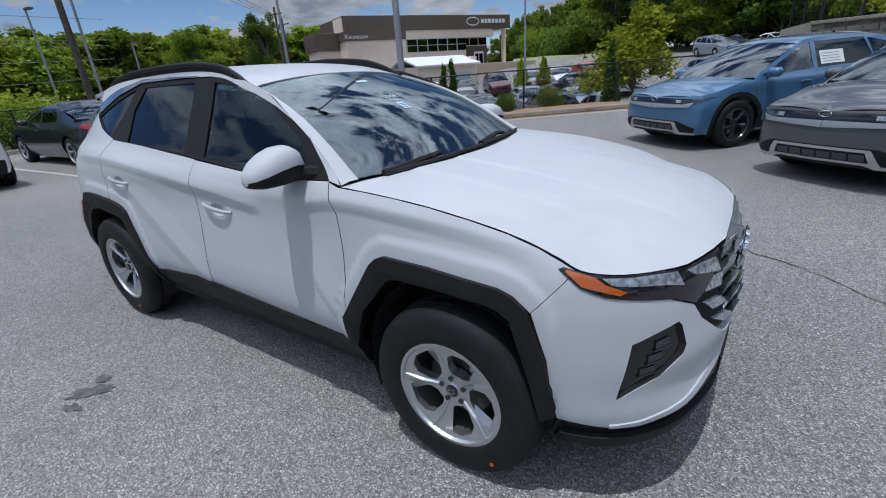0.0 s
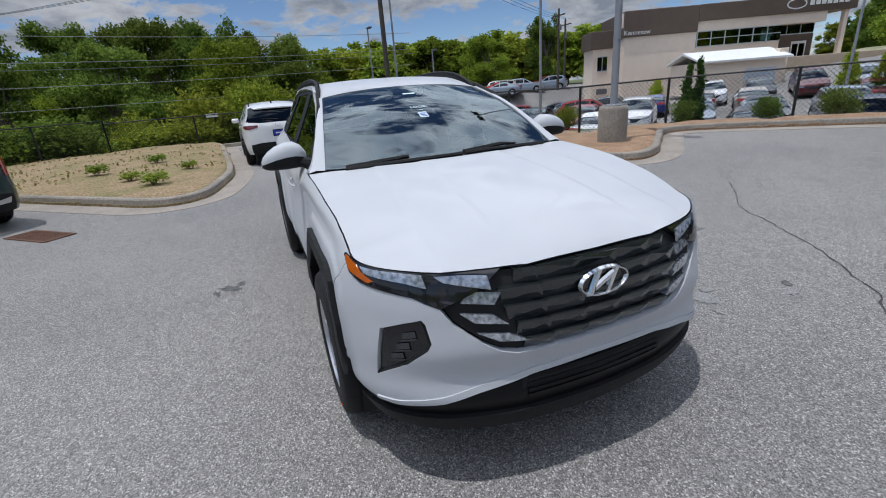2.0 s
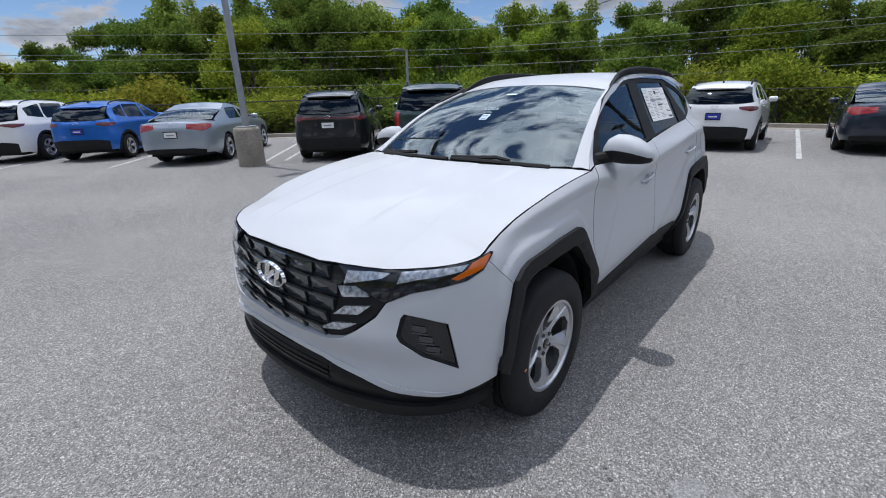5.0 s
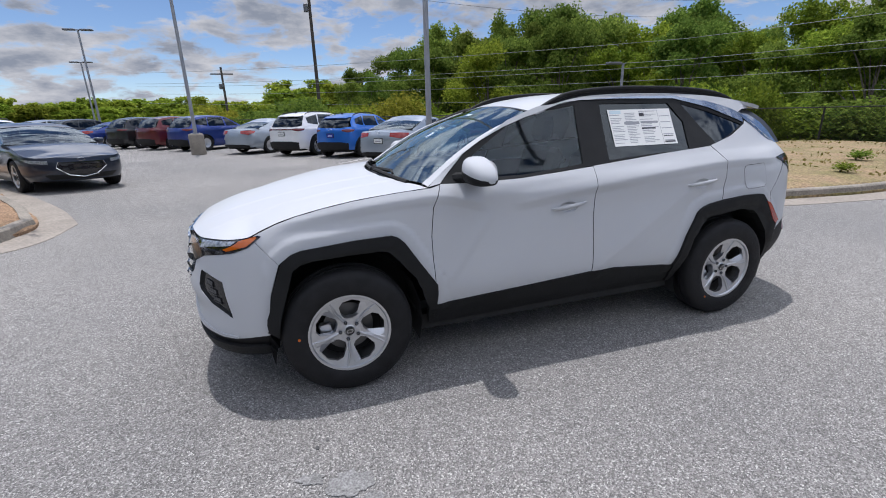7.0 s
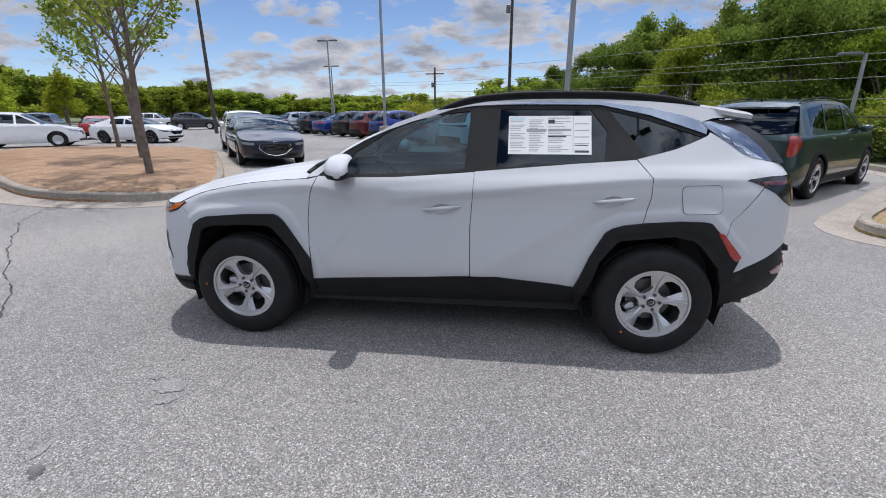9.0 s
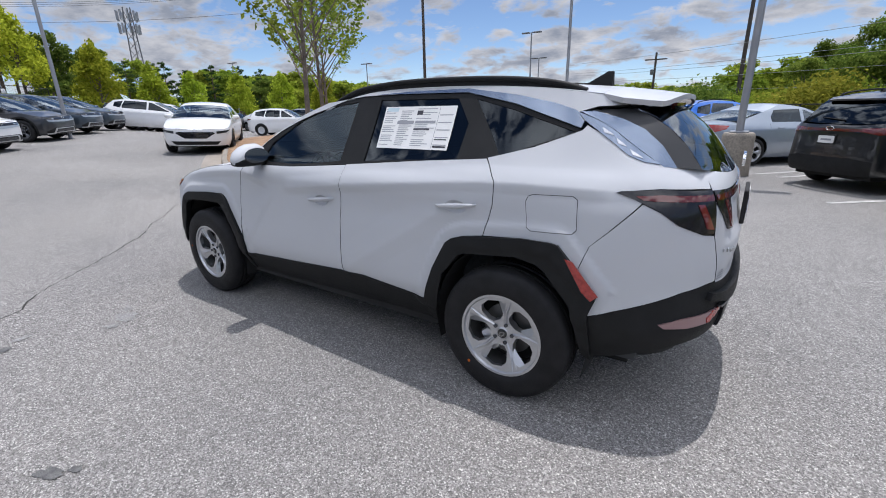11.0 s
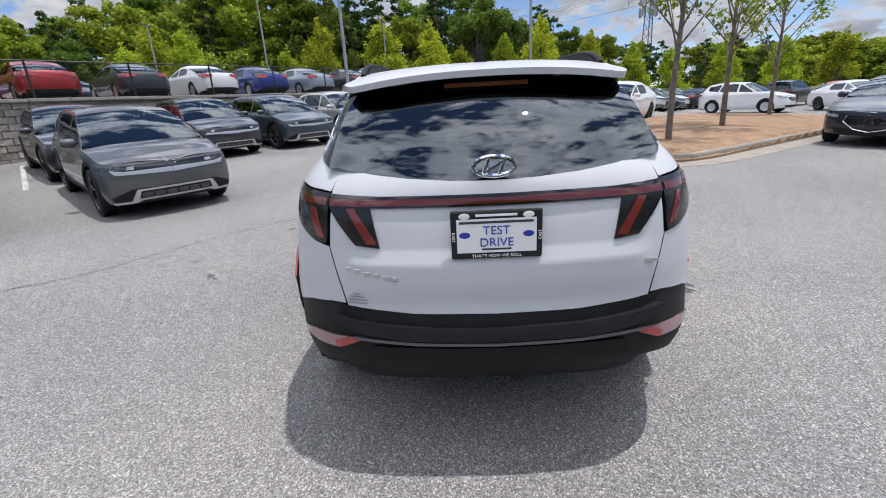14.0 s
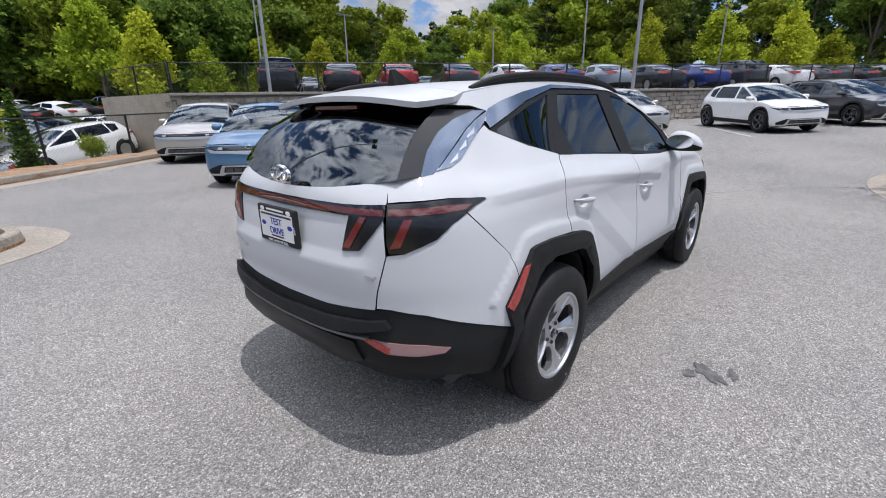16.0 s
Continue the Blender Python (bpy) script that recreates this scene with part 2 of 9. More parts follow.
    def patch(self, poly, fn, material, step=(0.06, 0.06), holes=(), off=0.0, thick=0.02, flip=False, rim=None):
        """Fills a 2D outline, cuts it on a grid and lays it on the surface fn(u, v), off metres proud of it, with an edge thick deep."""
        from mathutils.geometry import tessellate_polygon
        loops = [[Vector((u, v, 0)) for u, v in lp] for lp in (poly, *holes)]
        flat = [q for lp in loops for q in lp]
        su, sv = step
        ids, uv, polys = {}, [], []

        def vid(u, v):
            key = (round(u, 5), round(v, 5))
            if key not in ids:
                ids[key] = len(uv)
                uv.append((u, v))
            return ids[key]

        def cut(pts, ax, lo, hi):
            for sign, lim in ((1, lo), (-1, hi)):
                res = []
                for i, a in enumerate(pts):
                    b = pts[(i + 1) % len(pts)]
                    da, db = sign * (a[ax] - lim), sign * (b[ax] - lim)
                    if da >= -1e-9:
                        res.append(a)
                    if (da > 1e-9 and db < -1e-9) or (da < -1e-9 and db > 1e-9):
                        k = da / (da - db)
                        q = [a[0] + (b[0] - a[0]) * k, a[1] + (b[1] - a[1]) * k]
                        q[ax] = lim
                        res.append(tuple(q))
                pts = res
                if len(pts) < 3:
                    return []
            return pts

        for tri in tessellate_polygon(loops):
            t3 = [(flat[i].x, flat[i].y) for i in tri]
            area = (t3[1][0] - t3[0][0]) * (t3[2][1] - t3[0][1]) - (t3[2][0] - t3[0][0]) * (t3[1][1] - t3[0][1])
            if abs(area) < 1e-9:
                continue
            if area < 0:
                t3.reverse()
            u0, u1 = min(q[0] for q in t3), max(q[0] for q in t3)
            for i in range(math.floor(u0 / su + 1e-6), math.ceil(u1 / su - 1e-6)):
                s1 = cut(t3, 0, i * su, (i + 1) * su)
                if not s1:
                    continue
                v0, v1 = min(q[1] for q in s1), max(q[1] for q in s1)
                for j in range(math.floor(v0 / sv + 1e-6), math.ceil(v1 / sv - 1e-6)):
                    s2 = cut(s1, 1, j * sv, (j + 1) * sv)
                    idx = []
                    for q in s2:
                        k = vid(*q)
                        if not idx or (k != idx[-1] and k != idx[0]):
                            idx.append(k)
                    if len(idx) > 2:
                        polys.append(idx)
        h, pos, nor = 0.008, [], []
        for u, v in uv:
            p = Vector(fn(u, v))
            du = Vector(fn(u + h, v)) - Vector(fn(u - h, v))
            dv = Vector(fn(u, v + h)) - Vector(fn(u, v - h))
            n = du.cross(dv)
            n = n.normalized() if n.length > 1e-12 else Vector((0, 0, 1))
            if flip:
                n = -n
            pos.append(p + n * off)
            nor.append(n)
        k = len(self.v)
        self.v.extend(tuple(p) for p in pos)
        edges = {}
        for idx in polys:
            for a, b in zip(idx, idx[1:] + idx[:1]):
                edges[(a, b)] = edges.get((a, b), 0) + 1
            order = idx[::-1] if flip else idx
            self.face([i + k for i in order], material, [tuple(nor[i]) for i in order])
        if thick > 0:
            back = {}
            for (a, b) in edges:
                if (b, a) in edges:
                    continue
                for i in (a, b):
                    if i not in back:
                        back[i] = (len(self.v), len(self.v) + 1)
                        self.v.append(tuple(pos[i]))
                        self.v.append(tuple(pos[i] - nor[i] * thick))
                q = [back[a][0], back[a][1], back[b][1], back[b][0]]
                self.face(q[::-1] if flip else q, rim or material)
        return self

    def build(self, name, parent=None, label="", smooth=False, m=None):
        me = bpy.data.meshes.new(name)
        me.from_pydata(self.v, [], self.f)
        for mt in self.mats:
            me.materials.append(mt)
        me.polygons.foreach_set("material_index", self.m)
        if any(n != (0.0, 0.0, 0.0) for n in self.n):
            me.polygons.foreach_set("use_smooth", [True] * len(self.f))
            loose = [n != (0.0, 0.0, 0.0) for n in self.n]
            flat = []
            i = 0
            for f in self.f:
                flat.append(loose[i])
                i += len(f)
            me.polygons.foreach_set("use_smooth", flat)
            me.normals_split_custom_set([Vector(n) for n in self.n])
        elif smooth:
            me.polygons.foreach_set("use_smooth", [True] * len(self.f))
            if smooth is not True:
                me.set_sharp_from_angle(angle=radians(smooth))
        me.validate()
        me.update()
        ob = new(name, me)
        if parent is not None:
            ob.parent = parent
        if m is not None:
            ob.matrix_basis = m
        if label:
            tagged(ob, label)
        return ob


def part(name, mb, parent, label="", smooth=False, m=None):
    return mb.build(name, parent, label, smooth, m)


def empty(name, m, label, category, group="", kind=""):
    ob = new(name)
    ob.empty_display_size = 0.2
    ob.matrix_basis = m
    return tagged(ob, label, category, group, kind)


def spline(pts, n=12):
    """Catmull-Rom through 2D or 3D points."""
    p = [np.array(q, float) for q in pts]
    p = [2 * p[0] - p[1]] + p + [2 * p[-1] - p[-2]]
    out = []
    for i in range(1, len(p) - 2):
        a, b, c, d = p[i - 1:i + 3]
        for k in range(n):
            t = k / n
            out.append(0.5 * (2 * b + (c - a) * t + (2 * a - 5 * b + 4 * c - d) * t * t + (3 * b - a - 3 * c + d) * t ** 3))
    out.append(p[-2])
    return np.array(out)


def curve1(xs, ys, n=200):
    """A smooth monotone-ish function through points, as a lookup."""
    s = spline(list(zip(xs, ys)), 14)
    o = np.argsort(s[:, 0])
    sx, sy = s[o, 0], s[o, 1]
    return lambda x: float(np.interp(x, sx, sy))


def smooth01(a, b, x):
    t = min(1.0, max(0.0, (x - a) / (b - a)))
    return t * t * (3 - 2 * t)


# ---- ground ----
def hill(t):
    return t if t > 1.5 else (0.0 if t < -1.5 else (t + 1.5) ** 2 / 6.0)


def gz(x, y):
    """Height of the ground: a gently rising lot, a lower lot beyond the fence, a raised lot behind the wall, a wooded dip."""
    m = min(.80, .042 * hill(x - 3.2) * smooth01(-16, -4, y) + .018 * hill(y - 3.5))
    e = -.608 * (x + 4.9) + .794 * (y - 8.8)
    if x < -5:
        e = min(e, y - 5.2)
    wq = .6 * (x - 5.1) + .8 * (y - 16.4)
    q = .995 * (x - 3.42) + .1 * (y - 17.66)
    far_end = -.1 * (x - 3.42) + .995 * (y - 17.66) - 6.6
    if wq > .12 and q > 0 and (far_end < 0 or q > 1.3 * far_end + 5):
        return 2.15 + .012 * min(wq, 60)
    rise = 2.5 * smooth01(26, 58, y)
    if wq > .12 and q > 0:
        return -.3 + min(rise, 1.6) + (2.45 - min(rise, 1.6)) * smooth01(0, 5, q - 1.3 * far_end)
    k = -.73 * (x + 9.9) - .68 * (y + 10.6)
    o = max(k - 2.6, -18.6 - x)
    if e > 1.1 and x > -40:
        z = m + (-1.25 - m) * smooth01(1.1, 4.8, e) - .9 * smooth01(-17, -34, x) * smooth01(3, 12, e)
        return z + rise + .55 * smooth01(14, 45, e) + .95 * smooth01(-7.5, -.8, q) * smooth01(60, 34, y) * smooth01(1.1, 4.8, e)
    if o > 0 and y < 8:
        return m - 2.4 * smooth01(0, 9, o) + 2.0 * smooth01(40, 120, o)
    return m


M_ASPH = bpy.data.materials.new("asphalt")
M_ASPH.use_nodes = True
_t = M_ASPH.node_tree
_b = _t.nodes["Principled BSDF"]
_co = _t.nodes.new("ShaderNodeTexCoord")


def _noise(scale, detail=4, rough=.55):
    n = _t.nodes.new("ShaderNodeTexNoise")
    n.inputs["Scale"].default_value, n.inputs["Detail"].default_value, n.inputs["Roughness"].default_value = scale, detail, rough
    _t.links.new(_co.outputs["Object"], n.inputs["Vector"])
    return n


def _ramp(src, stops):
    r = _t.nodes.new("ShaderNodeValToRGB")
    r.color_ramp.elements[0].position, r.color_ramp.elements[1].position = stops[0][0], stops[-1][0]
    r.color_ramp.elements[0].color, r.color_ramp.elements[1].color = (*stops[0][1], 1), (*stops[-1][1], 1)
    for p, c in stops[1:-1]:
        r.color_ramp.elements.new(p).color = (*c, 1)
    _t.links.new(src, r.inputs["Fac"])
    return r.outputs["Color"]


def _mul(a, b):
    m = _t.nodes.new("ShaderNodeMix")
    m.data_type, m.blend_type = 'RGBA', 'MULTIPLY'
    m.inputs[0].default_value = 1.0
    _t.links.new(a, m.inputs[6])
    _t.links.new(b, m.inputs[7])
    return m.outputs[2]


_vor = _t.nodes.new("ShaderNodeTexVoronoi")
_vor.inputs["Scale"].default_value = 165
_t.links.new(_co.outputs["Object"], _vor.inputs["Vector"])
_sep = _t.nodes.new("ShaderNodeSeparateColor")
_t.links.new(_vor.outputs["Color"], _sep.inputs[0])
_grain = _ramp(_sep.outputs[0], [(0.0, (.112, .109, .106)), (.30, (.185, .180, .175)), (.62, (.255, .249, .241)), (.90, (.37, .363, .352)), (1.0, (.60, .588, .566))])
_pores = _ramp(_noise(230, 2).outputs["Fac"], [(.36, (.42, .41, .40)), (.49, (1.02, 1.01, 1.0))])
_big = _ramp(_noise(.30, 4, .5).outputs["Fac"], [(.30, (.86, .865, .87)), (.70, (1.17, 1.155, 1.13))])
_mid = _ramp(_noise(9.0, 8, .72).outputs["Fac"], [(.26, (.86, .86, .86)), (.50, (1, 1, 1)), (.76, (1.12, 1.115, 1.10))])
_t.links.new(_mul(_mul(_mul(_grain, _pores), _big), _mid), _b.inputs["Base Color"])
_b.inputs["Roughness"].default_value = .88
_b.inputs["Specular IOR Level"].default_value = .35
_bp = _t.nodes.new("ShaderNodeBump")
_bp.inputs["Strength"].default_value, _bp.inputs["Distance"].default_value = .55, .006
_t.links.new(_vor.outputs["Distance"], _bp.inputs["Height"])
_t.links.new(_bp.outputs[0], _b.inputs["Normal"])

M_GRASS = mat("rough_grass", (.060, .085, .022), .9, scale=1.3, color2=(.11, .12, .045), fine=.5, bump=.6, bump_scale=40)
M_DRYGRASS = mat("dry_grass", (.30, .205, .12), .95, scale=1.6, color2=(.19, .165, .065), fine=.45, bump=.8, bump_scale=60)
M_MULCH = mat("pine_straw", (.34, .22, .13), .95, scale=3.0, color2=(.22, .135, .078), fine=.55, bump=.9, bump_scale=55)
M_CONC = mat("kerb_concrete", (.30, .265, .22), .9, scale=2.2, color2=(.20, .18, .15), fine=.25, bump=.35, bump_scale=90)
M_CONCL = mat("pale_concrete", (.33, .29, .245), .9, scale=2.0, color2=(.25, .22, .185), fine=.2, bump=.3, bump_scale=90)
M_LINE = mat("worn_white_line", (.60, .59, .56), .85, scale=6, color2=(.30, .30, .29), fine=.3)
M_FENCE = mat("black_fence", (.012, .013, .013), .5)
M_STAIN = mat("oil_stain", (.065, .065, .066), .8, scale=22, color2=(.14, .138, .133), fine=.5)
M_PALE = mat("pale_spill", (.265, .262, .255), .9, scale=9, color2=(.19, .187, .18), fine=.5, bump=.5, bump_scale=160)
M_CRACK = mat("crack_dark", (.05, .048, .045), .95)
M_POLE = mat("grey_pole", (.32, .33, .35), .45, .3, vary=.08, scale=3)
M_DARKPOLE = mat("dark_pole", (.075, .062, .052), .85, vary=.3, scale=6)
M_WIRE = mat("grey_wire", (.05, .05, .05), .6)
M_PALEWIRE = mat("pale_wire", (.22, .24, .23), .5)


def near_steps():
    a = list(np.arange(-26, 40.01, .75))
    out, d = [], 1.0
    lo, hi = a[0], a[-1]
    for k in range(26):
        lo, hi, d = lo - d, hi + d, d * 1.27
        a = [lo] + a + [hi]
    return a


GX = near_steps()
grd = MB()
nG = len(GX)


def sheet_z(x, y):
    """The sheet climbs to the raised lot just behind its walls."""
    wq, q = .6 * (x - 5.1) + .8 * (y - 16.4), .995 * (x - 3.42) + .1 * (y - 17.66)
    if wq > 0 and q > 0:
        if wq < 1.15:
            return gz(x - .9, y - 1.2)
        if q < 1.15:
            return gz(x - 1.5, y)
    return gz(x, y)


grd.v = [(x, y, sheet_z(x, y)) for y in GX for x in GX]


def is_green(x, y):
    e = -.608 * (x + 4.9) + .794 * (y - 8.8)
    if x < -5:
        e = min(e, y - 5.2)
    k = -.73 * (x + 9.9) - .68 * (y + 10.6)
    o = max(k - .3, -16.9 - x)
    if .995 * (x - 3.42) + .1 * (y - 17.66) > 0 and .6 * (x - 5.1) + .8 * (y - 16.4) > .12 and y > 24.2:
        return .995 * (x - 3.42) + .1 * (y - 17.66) < 1.3 * (-.1 * (x - 3.42) + .995 * (y - 17.66) - 6.6) + 6
    if e > 1.1 and x > -60 and e < 60:
        return e < 4.4
    if math.hypot(x, y) > 130:
        return True
    return o > 0 and (y < 9 or x < -60) or y < -75 or (y > 70 and x < 0)


for j in range(nG - 1):
    for i in range(nG - 1):
        cx, cy = (GX[i] + GX[i + 1]) / 2, (GX[j] + GX[j + 1]) / 2
        grd.face((j * nG + i, j * nG + i + 1, (j + 1) * nG + i + 1, (j + 1) * nG + i), M_GRASS if is_green(cx, cy) else M_ASPH)
ground = grd.build("ground", smooth=30)
tagged(ground, "coarse grey asphalt lot with rough grass at its edges", "ground", kind="structure")


# kerbs: a raised concrete edge with a flat gutter, along a line; the raised side lies on the left of the way
def kerb(name, pts, closed=False, gutter=.42, inner=True, h=.15):
    p = [Vector((*q[:2], 0)) for q in (spline(list(pts) + ([pts[0]] if closed else []), 8) if len(pts) > 2 else pts)]
    mb = MB()
    n = len(p)
    prof = [(-gutter - .004, -.06), (-gutter, .007), (0.0, .010), (.02, h - .02), (.045, h), (.15, h), (.152, .02)]
    rows = []
    for i, q in enumerate(p):
        a, b = (p[i - 1] if i else (p[-2] if closed else p[0])), (p[i + 1] if i + 1 < n else (p[1] if closed else p[-1]))
        d = (b - a).normalized()
        nl = Vector((-d.y, d.x, 0))
        row = []
        for o, z in prof:
            s = q + nl * o
            row.append((s.x, s.y, gz(*((s.x, s.y) if o < 0 else (q.x, q.y))) + z))
        rows.append(row)
    k = len(prof)
    mb.v = [v for r in rows for v in r]
    for i in range(n - 1):
        for j in range(k - 1):
            mb.face((i * k + j, (i + 1) * k + j, (i + 1) * k + j + 1, i * k + j + 1), M_CONCL if j < 2 else M_CONC)
    ob = mb.build(name, smooth=25)
    tagged(ob, "weathered concrete kerb with a flat gutter", "kerb", kind="structure")
    return ob


def bed(name, pts, material, rise, label, smooth_pts=True):
    """A planting bed inside a kerb line, slightly crowned."""
    loop = [tuple(q) for q in (spline(list(pts) + [pts[0]], 8)[:-1] if smooth_pts else pts)]
    cx, cy = np.mean([q[0] for q in loop]), np.mean([q[1] for q in loop])
    arr = np.array(loop)
    r = random.Random(3)

    def fn(x, y):
        d = float(np.min(np.hypot(arr[:, 0] - x, arr[:, 1] - y)))
        return (x, y, gz(x, y) + .05 + .085 * smooth01(.08, .26, d) + rise * (1 - math.exp(-d * 1.1)) + .018 * smooth01(.1, .4, d) * noise.noise((x * 2.3, y * 2.3, 0)))
    ob = MB().patch(loop, fn, material, (.28, .28), thick=.12).build(name)
    tagged(ob, label, "planting bed", kind="structure")
    return fn


# tree island beside the drive
ISL = [(5.22, -3.45), (6.15, -2.88), (7.6, -2.9), (9.5, -3.9), (12.5, -6.0), (15.5, -9.0), (16.8, -11.6), (16.2, -13.6), (13.5, -14.2), (11.0, -13.0), (8.0, -9.0), (5.95, -6.0), (5.12, -4.5)]
kerb("kerb_island", ISL[::-1], True, gutter=.45)
bed_fn = bed("bed_island", ISL, M_MULCH, .12, "mounded orange pine straw bed inside a kerb")
# grass tongue between the parking bays
TONGUE = [(-9.9, -7.5), (-8.0, -5.7), (-6.2, -3.9), (-5.15, -2.75), (-5.35, -2.05), (-6.6, -1.75), (-8.4, -1.60), (-12.5, -1.85), (-16.3, -2.1)]
kerb("kerb_tongue", TONGUE)
grass_fn = bed("bed_tongue", [tuple(q) for q in spline(TONGUE, 8)] + [(-18.2, -3.0), (-18.0, -6.5), (-15.0, -9.4), (-12.0, -9.8)], M_DRYGRASS, .10, "dry patchy grass bed inside a kerb", False)
kerb("kerb_west", [(-16.3, -2.1), (-16.35, 1.0), (-16.3, 4.2)])
PEN = [(-16.3, 4.35), (-12.0, 4.40), (-8.0, 4.42), (-5.2, 4.45), (-3.6, 4.65), (-2.75, 5.25), (-2.95, 6.05), (-3.9, 7.2), (-4.75, 8.6), (-3.2, 10.15), (-0.5, 12.15), (1.5, 13.7), (4.6, 16.1)]
kerb("kerb_fence_side", PEN)
bed("bed_fence_side", [tuple(q) for q in spline(PEN, 8)] + [(4.2, 16.9), (1.0, 14.5), (-1.2, 12.9), (-4.0, 10.8), (-5.6, 9.4), (-6.2, 7.0), (-12.0, 6.4), (-16.3, 6.0)], M_MULCH, .03, "brown pine straw strip behind the kerb", False)
kerb("kerb_bays", [(20.0, -44.0), (3.0, -25.0), (-6.2, -15.0), (-9.95, -10.7), (-9.9, -7.5)])

# parking lines
lines = [((-3.40, -5.95), (-8.9, -10.4)), ((-2.45, -8.85), (-6.3, -12.95)), ((-2.85, -8.55), (-6.75, -12.55)), ((-8.6, 1.36), (-16.2, .88)), ((5.0, 9.0), (8.4, 12.3)), ((13.2, 3.9), (16.2, 6.2)),
         ((11.2, 5.2), (13.6, 7.4)), ((.1, -11.6), (-3.6, -15.8)), ((2.1, -13.9), (-1.6, -18.0)), ((12.0, 1.9), (9.6, 4.0)), ((14.0, .2), (17.5, 2.2))]
for a, b in lines:
    a, b = Vector((*a, 0)), Vector((*b, 0))
    d = (b - a).normalized()
    nl = Vector((-d.y, d.x, 0)) * .05
    mb = MB()
    n = 10
    for i in range(n + 1):
        q = a + (b - a) * i / n
        for s in (-1, 1):
            mb.v.append((q.x + s * nl.x, q.y + s * nl.y, gz(q.x, q.y) + .008))
    for i in range(n):
        mb.face((2 * i, 2 * i + 1, 2 * i + 3, 2 * i + 2), M_LINE)
    tagged(mb.build("parking_line"), "worn white painted parking line on asphalt", "parking line", kind="structure")


def blot(name, cx, cy, rx_, ry_, rot, material, label, seed, spikes=.5, z=.005):
    r = random.Random(seed)
    n = 30
    pts = []
    for i in range(n):
        a = 2 * math.pi * i / n
        k = 1 + spikes * (noise.noise((math.cos(a) * 2.2 + seed, math.sin(a) * 2.2, seed)) + .4 * r.uniform(-1, 1))
        u, v = rx_ * k * math.cos(a), ry_ * k * math.sin(a)
        pts.append((cx + u * math.cos(rot) - v * math.sin(rot), cy + u * math.sin(rot) + v * math.cos(rot), gz(cx, cy) + z))
    ob = MB().add(pts + [(cx, cy, gz(cx, cy) + z)], [(i, (i + 1) % n, n) for i in range(n)], material).build(name)
    return tagged(ob, label, "stain", kind="structure")


blot("oil_stain", -.63, -1.50, .105, .055, .9, M_STAIN, "dark oil stain on the asphalt", 7, .6)
blot("oil_stain", -.70, -1.42, .05, .035, .2, M_STAIN, "dark oil stain on the asphalt", 9, .6)
blot("oil_stain", -.57, -1.62, .06, .025, .2, M_STAIN, "dark oil stain on the asphalt", 5, .6)


def crack(pts, width, seed):
    r = random.Random(seed)
    p = [Vector((*q, 0)) for q in pts]
    fine = []
    for a, b in zip(p[:-1], p[1:]):
        n = max(3, int((b - a).length / .07))
        for i in range(n):
            fine.append(a + (b - a) * i / n)
    mb = MB()
    off = 0
    for i, q in enumerate(fine):
        d = (fine[min(i + 1, len(fine) - 1)] - fine[max(i - 1, 0)]).normalized()
        nl = Vector((-d.y, d.x, 0))
        off = .8 * off + r.uniform(-.02, .02)
        w = width * r.uniform(.3, 1.3)
        for s in (-1, 1):
            s2 = q + nl * (off + s * w / 2)
            mb.v.append((s2.x, s2.y, gz(s2.x, s2.y) + .004))
    for i in range(len(fine) - 1):
        mb.face((2 * i, 2 * i + 1, 2 * i + 3, 2 * i + 2), M_CRACK)
    tagged(mb.build("pavement_crack"), "thin irregular crack in the asphalt", "crack", kind="structure")


crack([(-.64, 4.83), (.33, 3.73), (1.36, 3.15), (2.01, 2.54), (2.39, 2.02), (2.61, 1.88), (2.85, 1.68), (3.06, 1.44), (3.5, .95), (3.9, .5), (4.77, -.21), (6.1, -1.5), (6.76, -2.56)], .015, 1)
for x, y, a, b, sd in ((1.50, 1.60, .10, .07, 3), (1.42, 1.72, .05, .04, 4), (1.66, 1.52, .06, .03, 6), (1.75, 2.16, .06, .03, 8)):
    blot("pale_spill", x, y, a, b, sd, M_PALE, "pale dried spill on the asphalt", sd, .5)
for x, y, a, b, sd in ((1.62, 1.33, .012, .010, 11), (1.57, 1.29, .009, .009, 12), (.02, 2.48, .07, .03, 13), (.48, 2.88, .06, .02, 14), (1.64, 2.27, .05, .03, 15), (-.05, 2.40, .03, .02, 16)):
    blot("oil_stain", x, y, a, b, sd, M_STAIN, "small dark spot on the asphalt", sd, .45)

# drain grate in the gutter
dg = empty("storm_drain", pose(-4.25, -4.05, gz(-4.25, -4.05) + .004, 0, 0, 45), "rusty brown storm drain grate set in the asphalt", "drain")
M_RUST = mat("rusty_iron", (.13, .065, .04), .85, vary=.3, scale=9)
part("frame", MB().box(-.48, -.20, -.01, .48, -.17, .012, M_RUST).box(-.48, .17, -.01, .48, .20, .012, M_RUST).box(-.48, -.17, -.01, -.45, .17, .012, M_RUST).box(.45, -.17, -.01, .48, .17, .012, M_RUST).box(-.45, -.17, -.02, .45, .17, -.003, M_RUST), dg)
for i in range(14):
    part("grate_bar", MB().box(-.43 + i * .064, -.17, -.006, -.40 + i * .064, .17, .010, M_RUST), dg)

